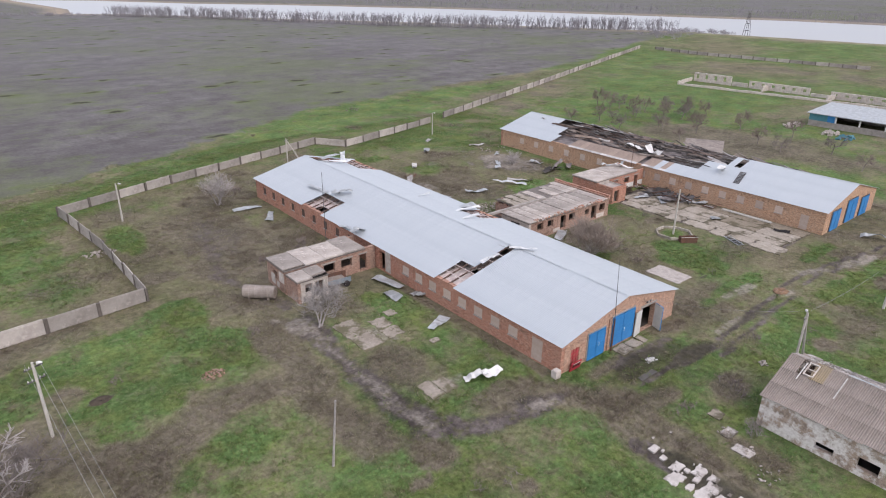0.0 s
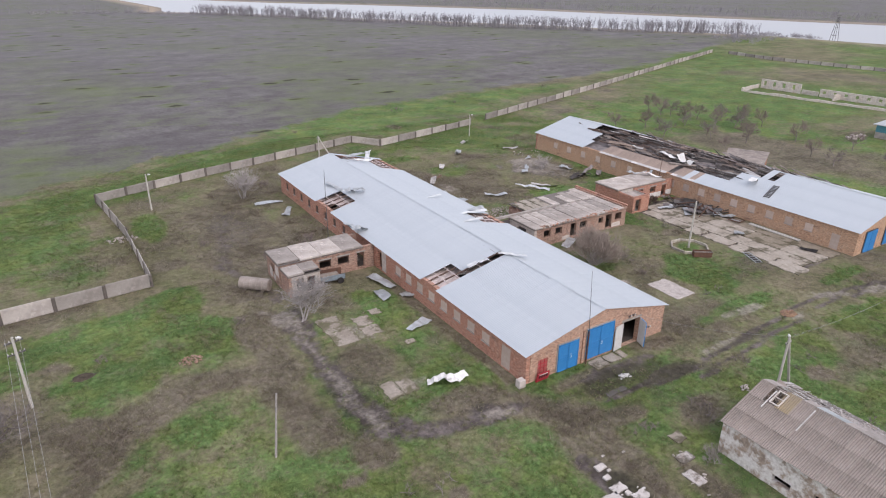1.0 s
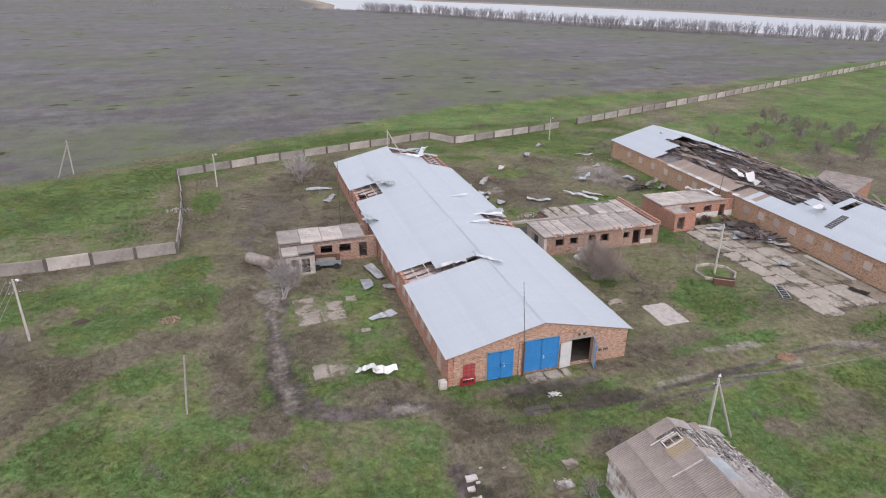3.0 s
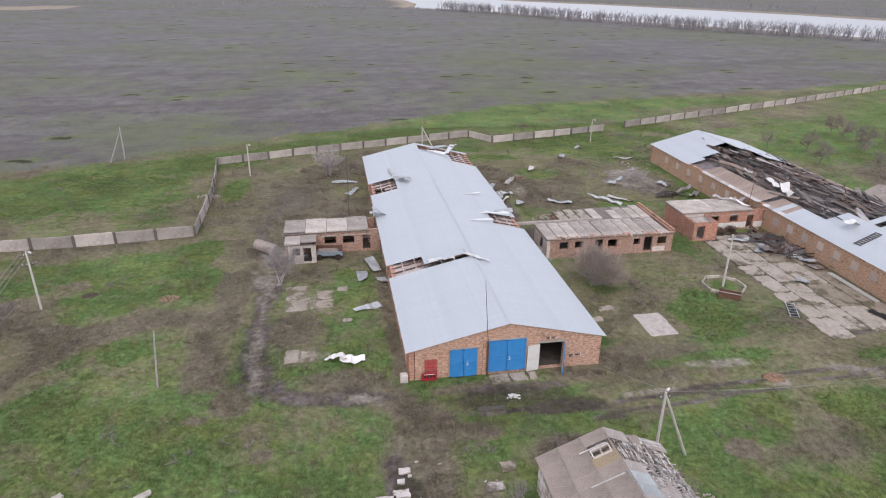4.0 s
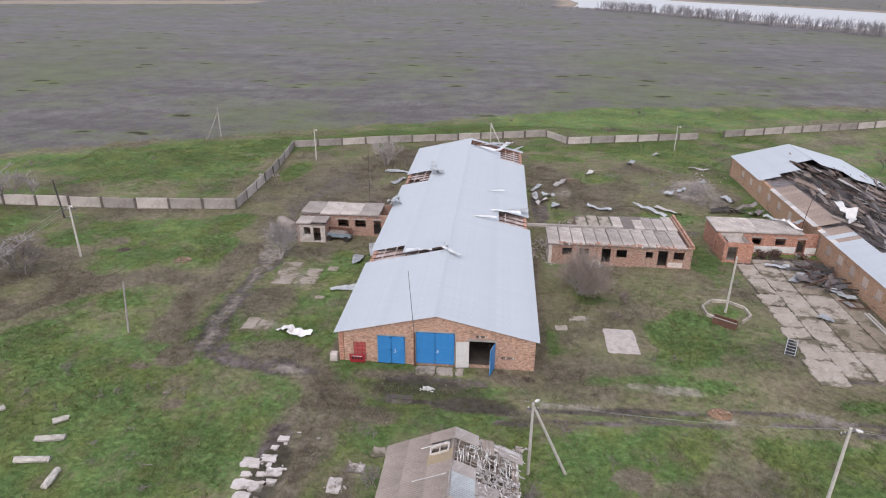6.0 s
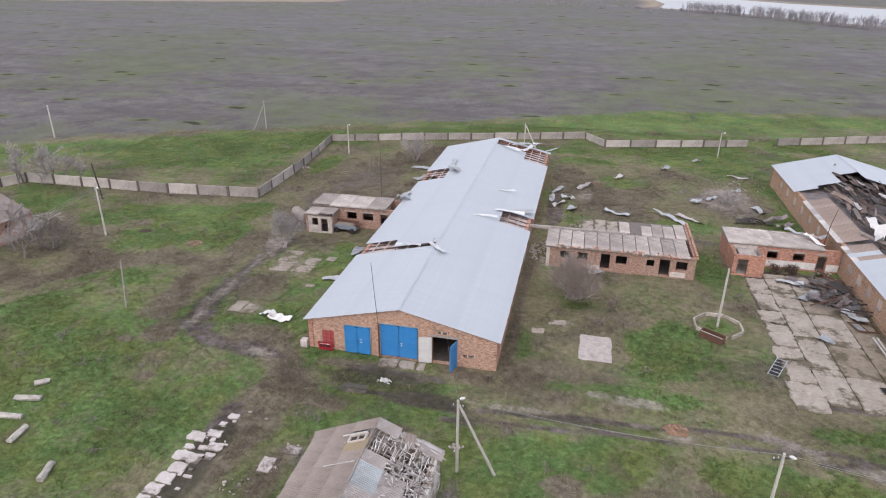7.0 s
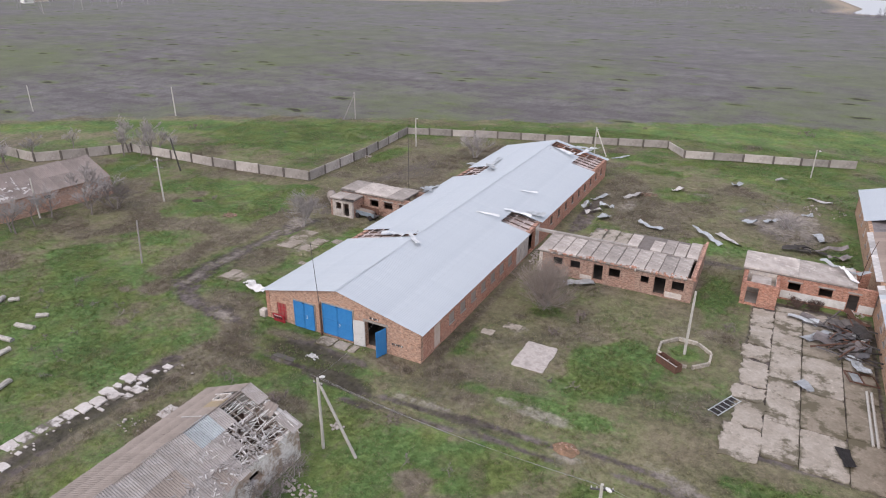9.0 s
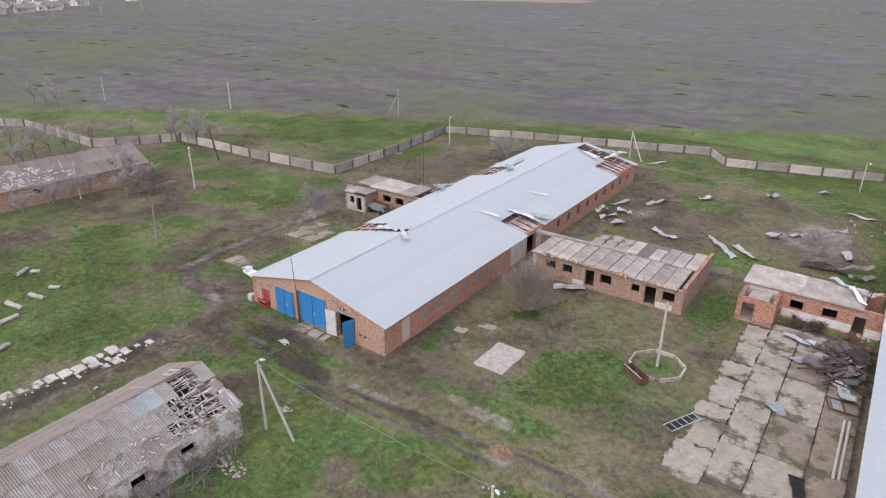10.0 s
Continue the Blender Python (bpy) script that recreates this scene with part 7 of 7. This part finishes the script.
def cottage(x, y, w, l, rot, wall_mat, roof_mat, label):
    th = thing("village_house", label, "house", "village houses", (x, y, 0))
    th.matrix_basis = pose(x, y, 0, 0, 0, rot)
    wall(th, -w / 2, -l / 2, w / 2, -l / 2, 3.2, 0.4, [(1, 2.2, 1, 2.2)], wall_mat, "", gable_top(w, 3.2, 5.6))
    wall(th, w / 2, -l / 2, w / 2, l / 2, 3.2, 0.4, [(1.5, 2.9, 1, 2.3), (5, 6.4, 1, 2.3)], wall_mat)
    wall(th, w / 2, l / 2, -w / 2, l / 2, 3.2, 0.4, [], wall_mat, "", gable_top(w, 3.2, 5.6))
    wall(th, -w / 2, l / 2, -w / 2, -l / 2, 3.2, 0.4, [], wall_mat)
    for s in (-1, 1):
        part("roof", Geo().add([(s * (w / 2 + 0.4), -l / 2 - 0.4, 3.1), (s * (w / 2 + 0.4), l / 2 + 0.4, 3.1), (0, l / 2 + 0.4, 5.75), (0, -l / 2 - 0.4, 5.75),
                                (s * (w / 2 + 0.4), -l / 2 - 0.4, 3.0), (s * (w / 2 + 0.4), l / 2 + 0.4, 3.0), (0, l / 2 + 0.4, 5.6), (0, -l / 2 - 0.4, 5.6)],
                               [(0, 1, 2, 3), (4, 5, 6, 7), (0, 4, 5, 1), (1, 5, 6, 2), (2, 6, 7, 3), (3, 7, 4, 0)]), roof_mat, th)
    part("chimney", Geo().box(-0.3, l / 5, 4.8, 0.3, l / 5 + 0.6, 6.5), BRICK, th)


rv = random.Random(14)
for i in range(26):
    y = 170 + rv.random() * 230
    x = -385 - max(0, y - 215) * 0.75 - rv.random() * 150
    cottage(x, y, 7.5, 10 + rv.random() * 3, rv.uniform(-20, 20) + 90 * (i % 2), WHITE if i % 3 else PLASTER, (ASBESTOS, CONCRETE, ASBESTOS_BROWN, ZINC)[i % 4],
            ("white village house with grey gable roof", "white village house with pale flat-toned roof", "white village house with brown roof", "white village house with zinc roof")[i % 4])
for i in range(7):
    pole(-352 - i * 9 + 4, 168 + i * 36, 8, group="village poles")
joined("village_trees", far_kinds, [(-390 - rv.random() * 130, 150 + rv.random() * 300, 0, rv.uniform(0.6, 0.95)) for _ in range(110)], HAZY_BARK, "grey leafless trees among the village houses", "trees", 4)
joined("field_edge_trees", far_kinds, [(-110 + 90 * rv.random() ** 2, 600 + rv.gauss(0, 5), 0, rv.uniform(0.3, 0.6)) for _ in range(24)] + [(rv.uniform(-60, 120), 640 + rv.gauss(0, 20), 0, rv.uniform(0.3, 0.7)) for _ in range(50)],
       HAZY_BARK, "sparse leafless trees along a far field edge", "trees", 5)

# ---- grass and weeds near by ----
FOOT = [(40.2, 31.6, 59.6, 97.8), (96.4, 31.2, 116, 98.6), (27.6, 59.0, 41, 67.3), (61.2, 55.6, 79.8, 67.4), (83.6, 58.6, 97.2, 67.6), (48.3, -7, 57.4, 18), (-21, 12.5, -9.6, 52), (66.3, 35.7, 69.7, 40.5)]
PAVED = [(84.6, 31.6, 96.9, 60.2), (36.3, 2.5, 40.4, 21.0)]


def scatter(n, seed, need, x0=-25, x1=118, y0=2, y1=132):
    rng = np.random.default_rng(seed)
    x, y = rng.uniform(x0, x1, n), rng.uniform(y0, y1, n)
    c = ground_cover(x, y)
    keep = rng.random(n) < need(c)
    for a, b, cc, d in FOOT:
        keep &= ~((x > a) & (x < cc) & (y > b) & (y < d))
    for a, b, cc, d in PAVED:
        keep &= ~((x > a) & (x < cc) & (y > b) & (y < d) & (rng.random(n) < 0.93))
    return x[keep], y[keep], rng


def tufts(name, x, y, rng, blades, h0, h1, width, lean, mat, label, spread=0.10):
    """Blades as single thin triangles, several to a tuft."""
    n = len(x) * blades
    px, py = np.repeat(x, blades) + rng.normal(0, spread, n), np.repeat(y, blades) + rng.normal(0, spread, n)
    h = rng.uniform(h0, h1, n)
    a, b = rng.uniform(0, math.tau, n), rng.uniform(0, math.tau, n)
    w = width * rng.uniform(0.6, 1.4, n)
    ln = h * rng.uniform(0.35 * lean, lean, n)
    v = np.empty((n, 3, 3))
    v[:, 0] = np.stack([px - np.cos(a) * w, py - np.sin(a) * w, np.full(n, -0.04)], -1)
    v[:, 1] = np.stack([px + np.cos(a) * w, py + np.sin(a) * w, np.full(n, -0.04)], -1)
    v[:, 2] = np.stack([px + np.cos(b) * ln, py + np.sin(b) * ln, h], -1)
    flip = np.cross(v[:, 1] - v[:, 0], v[:, 2] - v[:, 0])[:, 2] < 0
    v[flip] = v[flip][:, [1, 0, 2]]
    me = bpy.data.meshes.new(name)
    me.vertices.add(n * 3)
    me.vertices.foreach_set("co", v.astype(np.float32).ravel())
    me.loops.add(n * 3)
    me.loops.foreach_set("vertex_index", np.arange(n * 3, dtype=np.int32))
    me.polygons.add(n)
    me.polygons.foreach_set("loop_start", np.arange(0, n * 3, 3, dtype=np.int32))
    me.update(calc_edges=True)
    up = np.stack([rng.normal(0, 0.25, n), rng.normal(0, 0.25, n), np.ones(n)], -1)
    up /= np.linalg.norm(up, axis=1)[:, None]
    me.normals_split_custom_set_from_vertices(np.repeat(up, 3, axis=0).tolist())
    me.materials.append(mat)
    tagged(new(name, me), label, "grass", kind="stuff")


def mat_blades(name, a, b, c):
    k = Mat(name, 0.9, 0.0, 0.15)
    col = k.mix(k.ramp(k.island(), 0.0, 1.0), a, b)
    col = k.mix(k.ramp(k.noise(0.3, 4), 0.4, 0.65, 0.0, 0.7), col, c)
    k.colour(col)
    thin = k.node("ShaderNodeBsdfTranslucent", Color=col)
    both = k.node("ShaderNodeMixShader", Fac=0.5)
    k.t.links.new(k.b.outputs[0], both.inputs[1])
    k.t.links.new(thin.outputs[0], both.inputs[2])
    k.t.links.new(both.outputs[0], k.t.nodes["Material Output"].inputs["Surface"])
    return k.m


GRASS_M = mat_blades("fresh_blades", (0.085, 0.155, 0.042), (0.190, 0.262, 0.090), (0.215, 0.218, 0.100))
WEED_M = mat_blades("dry_stems", (0.18, 0.145, 0.108), (0.42, 0.36, 0.295), (0.29, 0.24, 0.175))
BRUSH_M = mat_blades("dead_stalks", (0.13, 0.10, 0.076), (0.30, 0.25, 0.205), (0.20, 0.16, 0.12))
OLIVE_M = mat_blades("dull_blades", (0.165, 0.165, 0.075), (0.33, 0.30, 0.18), (0.225, 0.212, 0.115))
bare = lambda c: (1 - np.clip(c[2] * 1.2, 0, 1)) * (1 - 0.85 * c[4]) * (1 - c[3])
x, y, rng = scatter(150000, 1, lambda c: np.clip(c[0] * 1.2 - 0.35, 0, 1) * bare(c))
tufts("grass", x, y, rng, 6, 0.05, 0.15, 0.035, 3.2, GRASS_M, "fresh green spring grass in tufts")
x, y, rng = scatter(120000, 2, lambda c: np.clip(c[1] * 1.2 - 0.3, 0, 1) * bare(c))
tufts("dry_weeds", x, y, rng, 6, 0.08, 0.34, 0.018, 2.4, WEED_M, "dry brown weed stalks")
x, y, rng = scatter(90000, 4, lambda c: np.clip(c[1] * 1.3 - 0.4, 0, 1) * bare(c))
clump = fbm(x, y, 0.35, 300, 3) > 0.53
tufts("dead_brush", x[clump], y[clump], rng, 12, 0.2, 0.6, 0.012, 1.8, BRUSH_M, "tangled purple-brown dead weeds", 0.22)
x, y, rng = scatter(90000, 3, lambda c: 0.6 * bare(c))
tufts("short_grass", x, y, rng, 5, 0.04, 0.12, 0.035, 3.4, OLIVE_M, "short dull olive grass")
